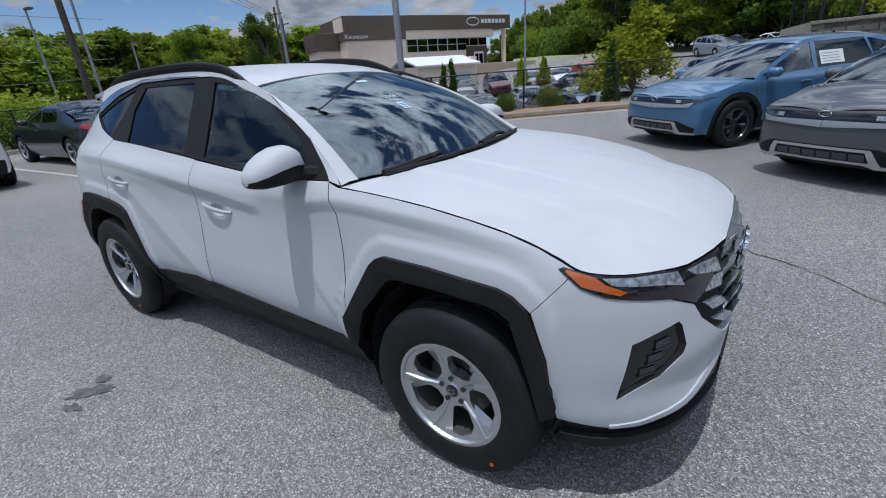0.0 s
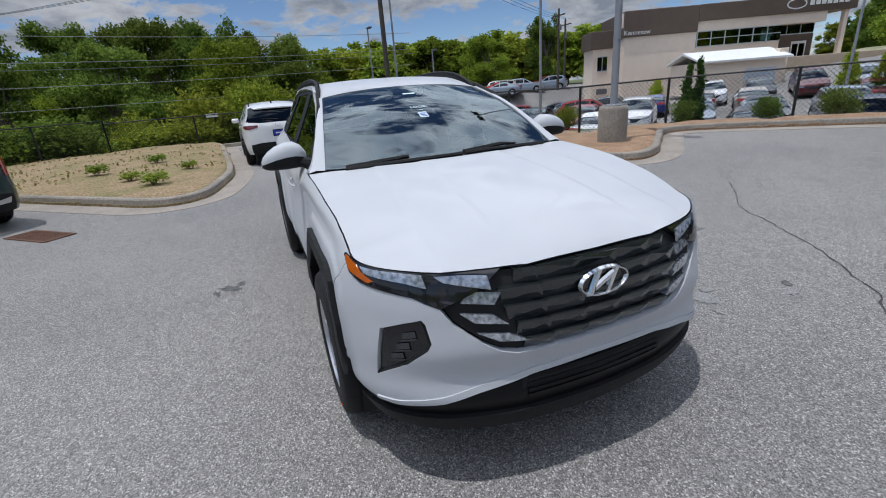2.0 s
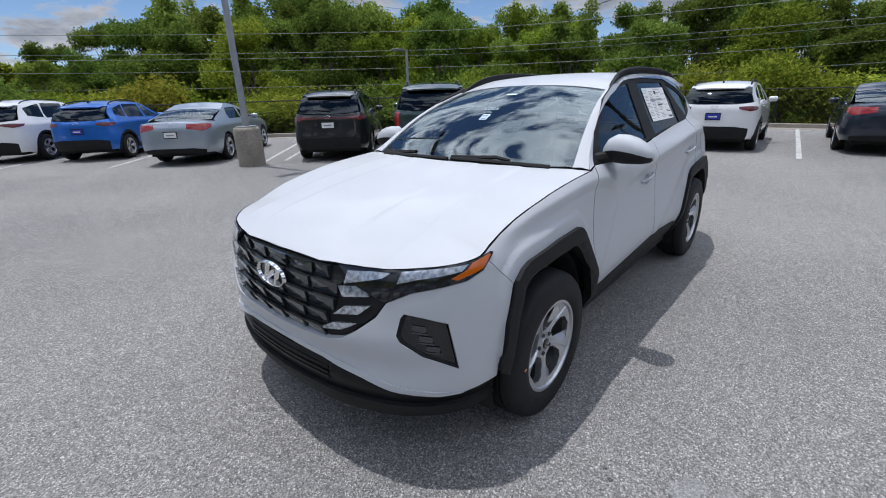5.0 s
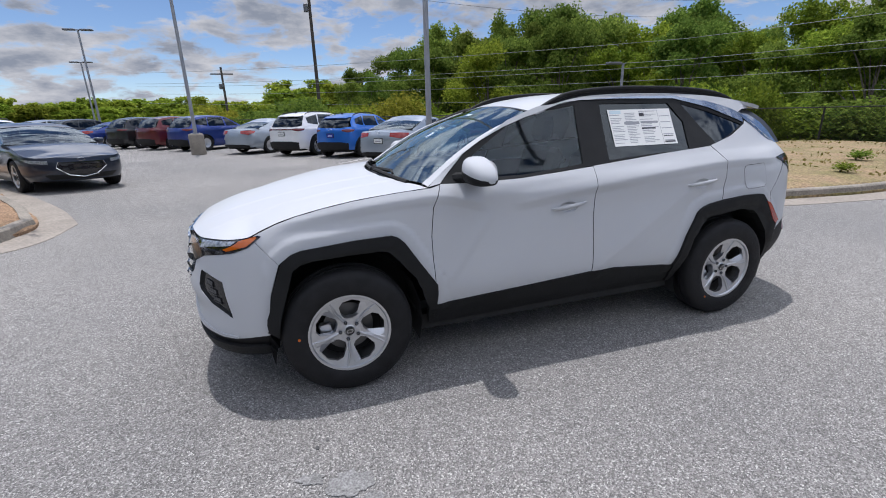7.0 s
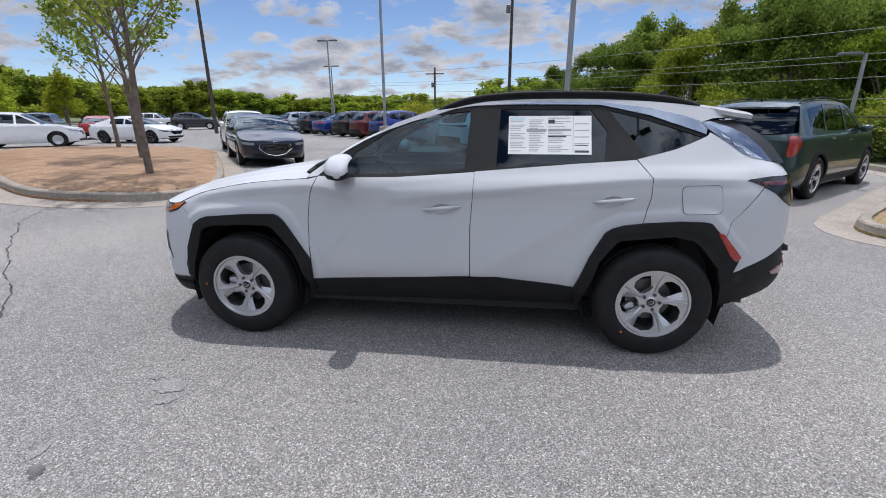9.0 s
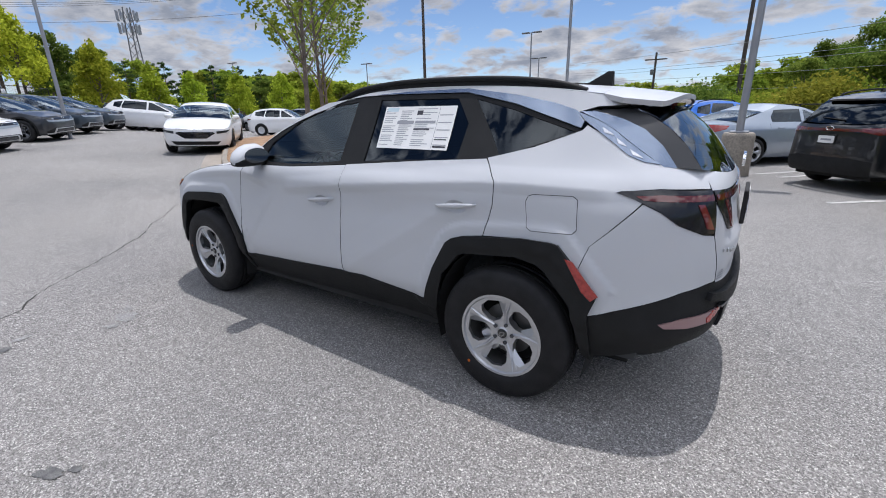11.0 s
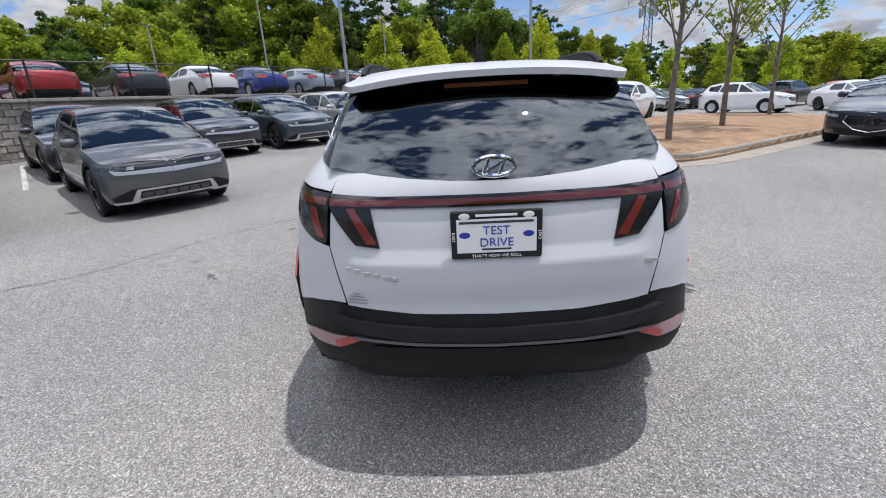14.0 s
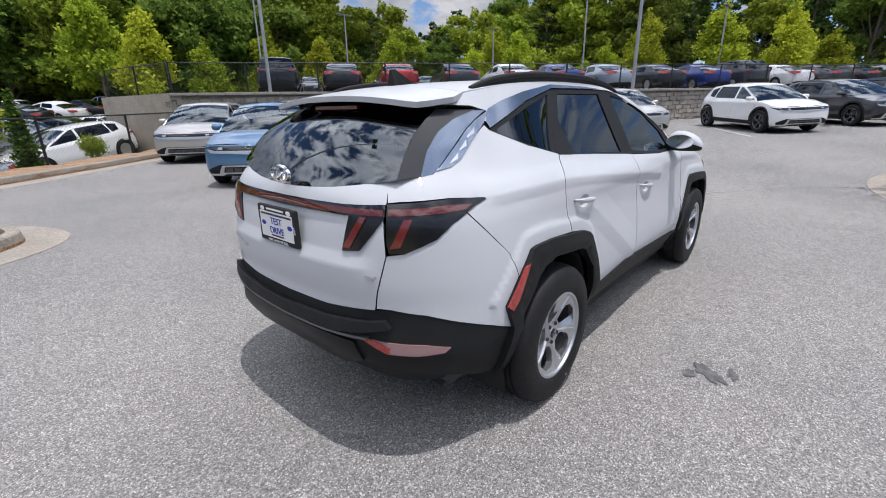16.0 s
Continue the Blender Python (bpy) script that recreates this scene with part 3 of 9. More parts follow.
# retaining wall of split blocks behind the upper row
M_BLOCK = mat("split_block", (.37, .335, .285), .95, scale=2.6, color2=(.22, .20, .175), fine=.45, bump=1.0, bump_scale=28, rand=.22)
M_CAP = mat("wall_cap", (.34, .31, .28), .9, scale=3, color2=(.26, .24, .21), fine=.25, bump=.3)
W0, WD, WN = Vector((3.42, 17.66, 0)), Vector((.8, -.6, 0)), Vector((.6, .8, 0))
WR = Vector((-.1, .995, 0))
WLEN = 46.1
core = MB()
for i in range(22):
    a, b = W0 + WD * (WLEN * i / 22), W0 + WD * (WLEN * (i + 1) / 22)
    za, zb = gz(a.x - .3, a.y - .4) - .3, gz(b.x - .3, b.y - .4) - .3
    core.add([(a.x, a.y, za), (b.x, b.y, zb), (b.x, b.y, 2.10), (a.x, a.y, 2.10), (a.x + .3, a.y + .4, za), (b.x + .3, b.y + .4, zb), (b.x + .3, b.y + .4, 2.10), (a.x + .3, a.y + .4, 2.10)],
             [(0, 1, 2, 3), (3, 2, 6, 7), (5, 4, 7, 6)] + ([(4, 0, 3, 7)] if i == 0 else []), M_BLOCK)
wall = core.build("wall_retaining")
tagged(wall, "grey-brown split block retaining wall with a cap course", "wall", kind="structure")
M_RETURN = mat("tan_block", (.46, .40, .32), .95, scale=1.5, color2=(.36, .31, .25), fine=.3, bump=.6, bump_scale=30)
ret = MB()
for i in range(4):
    a, b = W0 + WR * (1.65 * i), W0 + WR * (1.65 * (i + 1))
    ret.add([(a.x, a.y, -1.8), (b.x, b.y, -1.8), (b.x, b.y, 2.2), (a.x, a.y, 2.2)], [(3, 2, 1, 0)], M_RETURN)
tagged(ret.build("wall_return"), "pale smooth wall at the end of the raised lot", "wall", kind="structure")


def fence_run(pts, height, label, post_gap=3.0, mesh_gap=.11):
    """Black chain-link fence along a line on the ground."""
    f = empty("fence", pose(0, 0, 0), label, "fence", kind="")
    P = [Vector((*q, 0)) for q in pts]
    seg = []
    for a, b in zip(P[:-1], P[1:]):
        n = max(1, round((b - a).length / post_gap))
        seg += [a + (b - a) * i / n for i in range(n)]
    seg.append(P[-1])
    seg = [Vector((q.x, q.y, gz(q.x, q.y))) for q in seg]
    for q in seg:
        part("post", MB().tube([(q.x, q.y, q.z - .05), (q.x, q.y, q.z + height + .02)], .032, M_FENCE, 8), f)
    for a, b in zip(seg[:-1], seg[1:]):
        part("top_rail", MB().tube([(a.x, a.y, a.z + height), (b.x, b.y, b.z + height)], .022, M_FENCE, 6), f)
    link = MB()
    for a, b in zip(seg[:-1], seg[1:]):
        ln = (b - a).length
        d = (b - a) / ln
        n = max(2, int(ln / mesh_gap))
        for sgn in (1, -1):
            for i in range(-int(height / mesh_gap), n):
                u0, u1 = i * mesh_gap, i * mesh_gap + height
                v0, v1 = 0.0, height
                if u0 < 0:
                    v0, u0 = -u0, 0.0
                if u1 > ln:
                    v1, u1 = v1 - (u1 - ln), ln
                if u1 <= u0:
                    continue
                if sgn < 0:
                    u0, u1 = ln - u0, ln - u1
                p0, p1 = a + d * u0 + Vector((0, 0, v0 + .03)), a + d * u1 + Vector((0, 0, v1))
                w = Vector((0, 0, .0045))
                link.add([tuple(p0 - w), tuple(p1 - w), tuple(p1 + w), tuple(p0 + w)], [(0, 1, 2, 3)], M_FENCE)
    tagged(part("chain_link", link, f), kind="stuff")
    return f


fence_run([(-17.9, -6.2), (-18.1, 0.0), (-18.0, 5.6), (-12.0, 6.1), (-6.3, 6.9), (-5.7, 9.3), (-3.6, 11.1), (1.0, 14.55), (3.9, 16.75)], 1.25, "black chain-link fence behind the kerb")
fence_run([(16.0, -40.5), (0.8, -24.2), (-8.0, -14.8), (-11.8, -10.8), (-14.6, -9.5), (-17.9, -6.2)], 1.35, "black chain-link fence before the woods")
fence_run([tuple((W0 + WN * .35 + WD * t)[:2]) for t in (0, 11, 22, 33, 45)], 1.15, "black chain-link fence on the retaining wall")
fence_run([tuple((W0 + WR * t + WD * .3)[:2]) for t in (0.6, 3.4, 6.4)], 1.15, "black chain-link fence on the retaining wall")


# ---- car bodies ----
class Shell:
    """A body surface: a plan outline from nose to tail, moved in or out along its normal by height."""

    def __init__(self, outline, zl, prof):
        s = spline(outline, 16)
        s[0], s[-1] = outline[0], outline[-1]
        d = np.r_[0, np.cumsum(np.hypot(*np.diff(s, axis=0).T))]
        self.P = float(d[-1])
        self.N = 400
        self.pp = np.linspace(0, self.P, self.N + 1)
        self.xy = np.c_[np.interp(self.pp, d, s[:, 0]), np.interp(self.pp, d, s[:, 1])]
        full = np.vstack([self.xy[1:2] * [1, -1], self.xy, self.xy[-2:-1] * [1, -1]])
        tan = full[2:] - full[:-2]
        tan /= np.linalg.norm(tan, axis=1)[:, None]
        self.nor = np.c_[tan[:, 1], -tan[:, 0]] * np.array([1, 1])
        if self.nor[self.N // 2, 1] < 0:
            self.nor = -self.nor
        self.z0, self.z1 = zl[0], zl[-1]
        zz = np.linspace(self.z0, self.z1, 240)
        keys = sorted(((self.at(k), np.array([fz(z) for z in zz])) for k, fz in [(k, curve1(zl, v)) for k, v in prof]), key=lambda q: q[0])
        kp = np.array([k for k, _ in keys])
        kv = np.array([v for _, v in keys])
        g = np.array([np.interp(self.pp, kp, kv[:, j]) for j in range(len(zz))]).T
        w = np.hanning(41)
        w /= w.sum()
        pad = np.pad(g, ((20, 20), (0, 0)), mode="reflect")
        self.D = np.array([np.convolve(pad[:, j], w, mode="valid") for j in range(len(zz))]).T.tolist()
        self.xl, self.nl = self.xy.tolist(), self.nor.tolist()

    def at(self, k):
        kind, val = k
        n = len(self.pp)
        if kind == 'x':
            sel = np.where(self.xy[:, 1] > 0.35 * self.xy[:, 1].max())[0]
            return float(np.interp(-val, -self.xy[sel, 0], self.pp[sel]))
        half = int(np.argmax(self.xy[:, 1]))
        if kind == 'f':
            return float(np.interp(val, self.xy[:half, 1], self.pp[:half]))
        return float(np.interp(-val, -self.xy[half:, 1], self.pp[half:]))

    def x(self, v):
        return self.at(('x', v))

    def f(self, v):
        return math.copysign(self.at(('f', abs(v))), v)

    def r(self, v):
        p = self.at(('r', abs(v)))
        return p if v >= 0 else 2 * self.P - p

    press = None

    def __call__(self, p, z):
        q = self.base(p, z)
        return self.press(q) if self.press else q

    def base(self, p, z):
        sg = 1
        if p > self.P:
            p, sg = 2 * self.P - p, -1
        if p < 0:
            p, sg = -p, -sg
        a = min(self.N - 1e-6, p / self.P * self.N)
        i = int(a)
        fa = a - i
        b = min(238.999, max(0.0, (z - self.z0) / (self.z1 - self.z0) * 239))
        j = int(b)
        fb = b - j
        A, B, q0, q1, n0, n1 = self.D[i], self.D[i + 1], self.xl[i], self.xl[i + 1], self.nl[i], self.nl[i + 1]
        ga = 1 - fa
        d = (A[j] * ga + B[j] * fa) * (1 - fb) + (A[j + 1] * ga + B[j + 1] * fa) * fb
        x, y = q0[0] * ga + q1[0] * fa, q0[1] * ga + q1[1] * fa
        nx, ny = n0[0] * ga + n1[0] * fa, n0[1] * ga + n1[1] * fa
        return (float(x + nx * d), float(sg * (y + ny * d)), z)

    def side(self, pts):
        """(x, z) of the left flank to (p, z)."""
        return [(self.x(x), z) for x, z in pts]


def mirrored(poly):
    return [(-p, z) for p, z in poly]


def lens_loop(pts, closed=True):
    return [tuple(q) for q in spline(pts + ([pts[0]] if closed else []), 6)[:-1]]


def build_wheel(name, parent, m, radius=0.365, rim=0.222, width=0.235, style=5, dark=False):
    """A wheel about its local z axis, face towards +z."""
    w = new(name)
    w.empty_display_size = 0.1
    w.parent = parent
    w.matrix_basis = m
    h = width / 2
    t = MB()
    R, r0 = radius, rim
    t.revolve([(r0 - 0.01, h * 0.80), (r0 + 0.012, h * 0.98), (r0 + 0.045, h * 1.03), (R - 0.045, h * 0.98), (R - 0.02, h * 0.90), (R - 0.006, h * 0.72), (R, h * 0.45), (R, h * 0.40),
               (R - 0.008, h * 0.39), (R - 0.008, h * 0.32), (R + 0.001, h * 0.31), (R + 0.002, 0.02), (R - 0.008, 0.018), (R - 0.008, -0.018), (R + 0.002, -0.02), (R + 0.001, -h * 0.31),
               (R - 0.008, -h * 0.33), (R - 0.008, -h * 0.4), (R, -h * 0.42), (R - 0.02, -h * 0.9), (R - 0.06, -h), (r0, -h * 0.9)], M_TYRE, seg=48)
    part("tyre", t, w, smooth=50)
    rm = MB()
    face = M_DKCHROME if dark else M_SILVER
    rm.revolve([(r0 + 0.004, h * 0.86), (r0 + 0.006, h * 0.93), (r0 - 0.006, h * 0.93), (r0 - 0.014, h * 0.80)], face, seg=48)
    rm.revolve([(r0 - 0.014, h * 0.80), (r0 - 0.024, h * 0.1), (r0 - 0.03, -h * 0.8)], M_DISC, seg=48)
    rm.revolve([(0.0, h * 0.62), (0.028, h * 0.62), (0.034, h * 0.58), (0.062, h * 0.56), (0.070, h * 0.40), (0.070, h * 0.1)], face, seg=24)
    dish = lambda x, y: (x, y, h * (0.50 + 0.36 * min(1.0, math.hypot(x, y) / r0) ** 1.5))
    outer = [((r0 - 0.004) * math.cos(2 * math.pi * i / 40), (r0 - 0.004) * math.sin(2 * math.pi * i / 40)) for i in range(40)]
    turn = 72 / (360 / style)
    holes = []
    for k in range(style):
        lp = []
        for rr, an in ((.72, 62), (.83, 53), (.885, 37), (.87, 14), (.78, 9), (.45, 15), (.35, 26), (.34, 58), (.46, 66)):
            a = radians(an / turn + 360 * k / style)
            lp.append((rr * r0 * math.cos(a), rr * r0 * math.sin(a)))
        holes.append(lp)
    rm.patch(outer, dish, face, (0.03, 0.03), holes, thick=0.034)
    for k in range(style):
        rot = Matrix.Rotation(2 * math.pi * k / style, 4, 'Z')
        # a raised edge along each spoke and a sloping blade beside it
        vs = []
        for x, y, wd, lift in ((0.26, 0.0, 0.007, .004), (0.60, 0.006, 0.007, .010), (0.955, -0.004, 0.004, .003)):
            z = dish(x * r0, 0)[2]
            vs += [(x * r0, y - wd * 1.4, z - .001), (x * r0, y - wd * .45, z + lift), (x * r0, y + wd * .45, z + lift), (x * r0, y + wd * 1.4, z - .001)]
        rm.add(vs, [(4 * i + c, 4 * i + 4 + c, 4 * i + 5 + c, 4 * i + 1 + c) for i in range(2) for c in range(3)], face, rot)
        blade = []
        for rr, an, dz in ((.42, 8, .001), (.90, 7, .001), (.93, 22, -.016), (.44, 16, -.018)):
            a = radians(an / turn)
            x, y = rr * r0 * math.cos(a), rr * r0 * math.sin(a)
            blade.append((x, y, dish(x, y)[2] + dz))
        rm.add(blade, [(0, 1, 2, 3)], face, rot)
        lug = Matrix.Rotation(2 * math.pi * k / style - .10, 4, 'Z') @ Matrix.Translation((0.053, 0, h * 0.48))
        rm.revolve([(0.011, 0.0), (0.011, 0.018), (0.004, 0.021)], M_DKCHROME, lug, seg=8, cap=True)
    part("rim", rm, w, smooth=35)
    cap = MB().revolve([(0.026, h * 0.60), (0.026, h * 0.66), (0.02, h * 0.69), (0.0001, h * 0.70)], M_GLOSSB, seg=20)
    if not dark:
        cap.add([(u, v, h * 0.66 + k) for u, v, k in [(0.019 * math.cos(a / 2) * w_, 0.011 * math.sin(a / 2) * w_, 0.005) for a in range(13) for w_ in (1.0, 0.8)]], [(2 * i, 2 * i + 2, 2 * i + 3, 2 * i + 1) for i in range(12)], M_CHROME)
    part("centre_cap", cap, w, smooth=40)
    br = MB().revolve([(0.142, -0.02), (0.142, 0.005), (0.07, 0.005), (0.07, -0.02)], M_DISC, seg=32)
    br.box(0.085, -0.065, -.02, 0.160, 0.065, 0.028, M_SILVER, bev=0.012)
    part("brake_disc", br, w, smooth=35)
    bk = MB().revolve([(r0 - 0.025, -h * 0.3), (0.0001, -h * 0.3)], M_INNER, seg=24)
    part("backing", bk, w)
    return w


# ---- the white sport utility car ----
H_OUT = [(2.245, 0), (2.238, .2), (2.215, .40), (2.140, .62), (2.03, .763), (1.91, .848), (1.76, .889), (1.55, .900), (1.3, .903), (.9, .900), (.3, .898), (-.4, .898),
         (-.9, .903), (-1.4, .908), (-1.75, .893), (-1.95, .85), (-2.11, .765), (-2.22, .65), (-2.285, .5), (-2.315, .25), (-2.322, 0)]
H_ZL = [.22, .30, .36, .43, .52, .62, .72, .82, .92, 1.0, 1.06, 1.12, 1.18, 1.25, 1.37, 1.47, 1.60]
H_PROF = [
    (('f', 0.0), [-.060, -.018, -.008, .006, -.014, .010, .006, -.01, -.05, -.15, -.25, -.35, -.45, -.55, -.65, -.75, -.85]),
    (('f', .55), [-.075, -.028, -.012, .004, -.012, .006, -.01, -.03, -.07, -.15, -.25, -.35, -.45, -.5, -.55, -.6, -.65]),
    (('x', 1.93), [-.085, -.035, -.012, .004, .004, .002, -.005, -.015, -.04, -.10, -.18, -.25, -.3, -.35, -.4, -.45, -.5]),
    (('x', 1.38), [-.12, -.08, -.04, -.01, .0, .0, .0, -.01, -.025, -.042, -.062, -.105, -.16, -.20, -.26, -.30, -.36]),
    (('x', .85), [-.13, -.09, -.055, -.025, .0, .0, -.010, -.02, -.030, -.034, -.038, -.062, -.105, -.14, -.20, -.245, -.305]),
    (('x', 0.0), [-.14, -.10, -.06, -.03, -.002, .0, -.010, -.022, -.034, -.037, -.036, -.056, -.10, -.135, -.195, -.245, -.305]),
    (('x', -.9), [-.14, -.10, -.06, -.03, -.002, .0, -.006, -.016, -.030, -.032, -.030, -.045, -.085, -.13, -.195, -.245, -.308]),
    (('x', -1.4), [-.12, -.08, -.04, -.015, .0, .0, .0, -.008, -.020, -.030, -.035, -.045, -.07, -.12, -.20, -.258, -.325]),
    (('x', -1.86), [-.13, -.09, -.05, -.02, .0, .0, -.005, -.015, -.03, -.045, -.06, -.085, -.12, -.18, -.25, -.31, -.39]),
    (('r', .70), [-.14, -.09, -.05, -.01, .02, .01, .0, .0, -.005, -.012, -.02, -.04, -.08, -.15, -.28, -.36, -.46]),
    (('r', 0.0), [-.16, -.11, -.09, -.05, -.005, .010, -.010, -.003, -.015, -.03, -.045, -.055, -.075, -.13, -.26, -.36, -.5]),
]


ARCH_F = [(1.790, .442), (1.756, .645), (1.690, .810), (1.640, .845), (1.586, .862), (1.312, .885), (1.108, .889), (1.075, .875), (1.042, .845), (.868, .578), (.868, .436)]
ARCH_FI = [(1.748, .41), (1.718, .547), (1.645, .765), (1.600, .795), (1.533, .809), (1.350, .818), (1.170, .818), (1.120, .790), (.981, .640), (.915, .45), (.90, .32)]
ARCH_R = [(-.885, .455), (-.962, .664), (-1.045, .820), (-1.085, .848), (-1.147, .868), (-1.476, .902), (-1.610, .900), (-1.651, .893), (-1.840, .684), (-1.806, .582)]
ARCH_RI = [(-.93, .32), (-1.018, .645), (-1.120, .760), (-1.157, .777), (-1.449, .808), (-1.560, .785), (-1.602, .756), (-1.729, .610), (-1.79, .36)]


def seg_dist(x, z, a, b):
    dx, dz = b[0] - a[0], b[1] - a[1]
    t = min(1.0, max(0.0, ((x - a[0]) * dx + (z - a[1]) * dz) / (dx * dx + dz * dz)))
    return math.hypot(x - a[0] - dx * t, z - a[1] - dz * t)


def tent(d, up, down):
    """1 on a line, falling straight to 0 at up metres above and down metres below it."""
    return max(0.0, 1 - d / up) if d > 0 else max(0.0, 1 + d / down)


def pressed(q):
    """Pressed lines of the body: shoulder crease, slanting hollows in the doors, flares over the arches, the tailgate's fold."""
    x, y, z = q
    if -1.9 < x < 1.78 and .40 < z < 1.22:
        d = z - crease_z(x)
        o = .0135 * tent(d, .075, .05) * smooth01(1.78, 1.6, x) * smooth01(-1.95, -1.75, x) * (1 - smooth01(.26, .38, x) * smooth01(.62, .50, x))
        for line in (ARCH_F, ARCH_R):
            if line[0][0] - 1.15 < x < line[0][0] + .95 if line is ARCH_R else .7 < x < 1.9:
                d = min(seg_dist(x, z, a, b) for a, b in zip(line[:-1], line[1:]))
                o += .010 * min(1.0, max(0.0, (.078 - d) / .026))
        if -.25 < x < .87:
            u = z - (.48 + 1.25 * (.87 - x))
            o -= .008 * tent(u, .22, .06) * smooth01(.44, .50, z) * smooth01(-.05, .2, x) * smooth01(.98, .85, z)
        if -1.25 < x < -.2:
            u = z - (.50 + .62 * (-.22 - x))
            o -= .011 * tent(u, .17, .11) * smooth01(-.2, -.28, x) * smooth01(1.04, .93, z)
        y += math.copysign(o, y)
    elif x < -2.1 and .70 < z < .95:
        x -= .014 * tent(z - (.885 + .015 * abs(y)), .055, .15) * smooth01(.60, .46, abs(y))
    return (x, y, z)


crease_z = curve1([-2.0, -1.86, -1.3, -.8, -.2, .27, .45, .63, .85, 1.3, 1.6, 1.75], [1.14, 1.142, 1.150, 1.112, 1.052, 1.000, .992, 1.035, 1.078, 1.046, 1.006, .966])
S = Shell(H_OUT, H_ZL, H_PROF)
S.press = pressed
hero = empty("sport_utility_car", pose(0, 0, 0), "glossy white sport utility car with black cladding on grey asphalt", "car")

# hood edge line along the fenders, headlights and grille
edge_p = [S.x(.90), S.x(1.1), S.x(1.3), S.x(1.5), S.x(1.66), S.x(1.78), S.x(1.87), S.f(.70), S.f(.60), S.f(.42), S.f(.2), 0.0]
edge_z = [1.122, 1.106, 1.085, 1.050, 1.012, .970, .938, .922, .916, .916, .910, .908]
_o = np.argsort(edge_p)
ez_of_p = curve1(np.array(edge_p)[_o], np.array(edge_z)[_o])
E_pts = [S(p, ez_of_p(p)) for p in np.linspace(0, S.x(.86), 160)]
E_x, E_y, E_z = (np.array([q[i] for q in E_pts])[::-1] for i in range(3))
Zc = curve1([.7, .9, 1.1, 1.4, 1.7, 1.9, 2.05, 2.14, 2.19, 2.24], [1.155, 1.145, 1.130, 1.098, 1.052, 1.012, .972, .940, .908, .86])


def hood_fn(x, y):
    ye, ze = float(np.interp(x, E_x, E_y)), float(np.interp(x, E_x, E_z))
    t = min(1.25, abs(y) / max(ye, .02))
    z = Zc(min(x, 2.195)) + (ze - Zc(min(x, 2.195))) * t ** 2.4
    ridge = (.0055 * smooth01(.57, .54, abs(y) + .05 * (2.0 - x)) + .0045 * smooth01(.315, .285, abs(y) + .05 * (2.0 - x))) * smooth01(2.15, 1.9, x)
    return (x, y, z + ridge)


Zr = curve1([.30, .12, -.1, -.4, -.8, -1.2, -1.6, -1.85, -2.05], [1.50, 1.555, 1.603, 1.634, 1.640, 1.628, 1.598, 1.568, 1.535])
roof_drop = lambda x: .030 + .03 * smooth01(-.3, .15, x) + .012 * smooth01(-1.3, -1.9, x)
ztop = lambda x: Zr(x) - roof_drop(x)
rx = np.linspace(-2.08, .30, 80)
ry = np.array([S(S.x(x), ztop(x))[1] if x > -1.98 else S(S.x(-1.98), ztop(-1.98))[1] for x in rx])


def roof_fn(x, y):
    ye = float(np.interp(x, rx, ry))
    return (x, y, Zr(x) - roof_drop(x) * (abs(y) / ye) ** 2.4)


def wind_fn(s, v):
    yb, yt = .765 * s, .600 * s
    xb, zb = .965 - .105 * s * s, 1.122 + .014 * s * s
    xt, zt = .115 - .01 * s * s, 1.556 - .052 * s * s
    b = .045 * math.sin(math.pi * min(1, max(0, v)))
    return (xb + (xt - xb) * v + b * .45, yb + (yt - yb) * v, zb + (zt - zb) * v + b * .9)


def rear_fn(s, v):
    yb, yt = .602 * s, .532 * s
    xb, zb = -2.252 + .105 * s * s, 1.172 + .058 * s * s
    xt, zt = -1.90 + .06 * s * s, 1.525 - .045 * s * s
    b = .035 * math.sin(math.pi * min(1, max(0, v)))
    return (xb + (xt - xb) * v - b * .7, yb + (yt - yb) * v, zb + (zt - zb) * v + b * .7)


def both(name, mb_fn, label="", parent=hero):
    """A part on each flank."""
    for flip in (False, True):
        mb = MB()
        mb_fn(mb, mirrored if flip else (lambda q: q))
        part(name, mb, parent, label)


DOOR_F = [(.800, 1.138), (.853, 1.015), (.873, .853), (.872, .70), (.866, .600)]
g = -.0005
HANDLES = [(-.030, .944), (-1.085, 1.016)]
handle_ring = lambda hx, hz: [(hx + .066 * math.cos(2 * math.pi * i / 20), hz - .006 + .034 * math.sin(2 * math.pi * i / 20)) for i in range(20)]


def side_part(name, pts, material, off=0.0, thick=.02, step=(.024, .0125), label="", holes=()):
    both(name, lambda mb, mr: mb.patch(mr(S.side(pts)), S, material, step, [mr(S.side(h)) for h in holes], off, min(thick, .014) if material is M_WHITE else thick, rim=M_SEAM if material is M_WHITE else None), label)


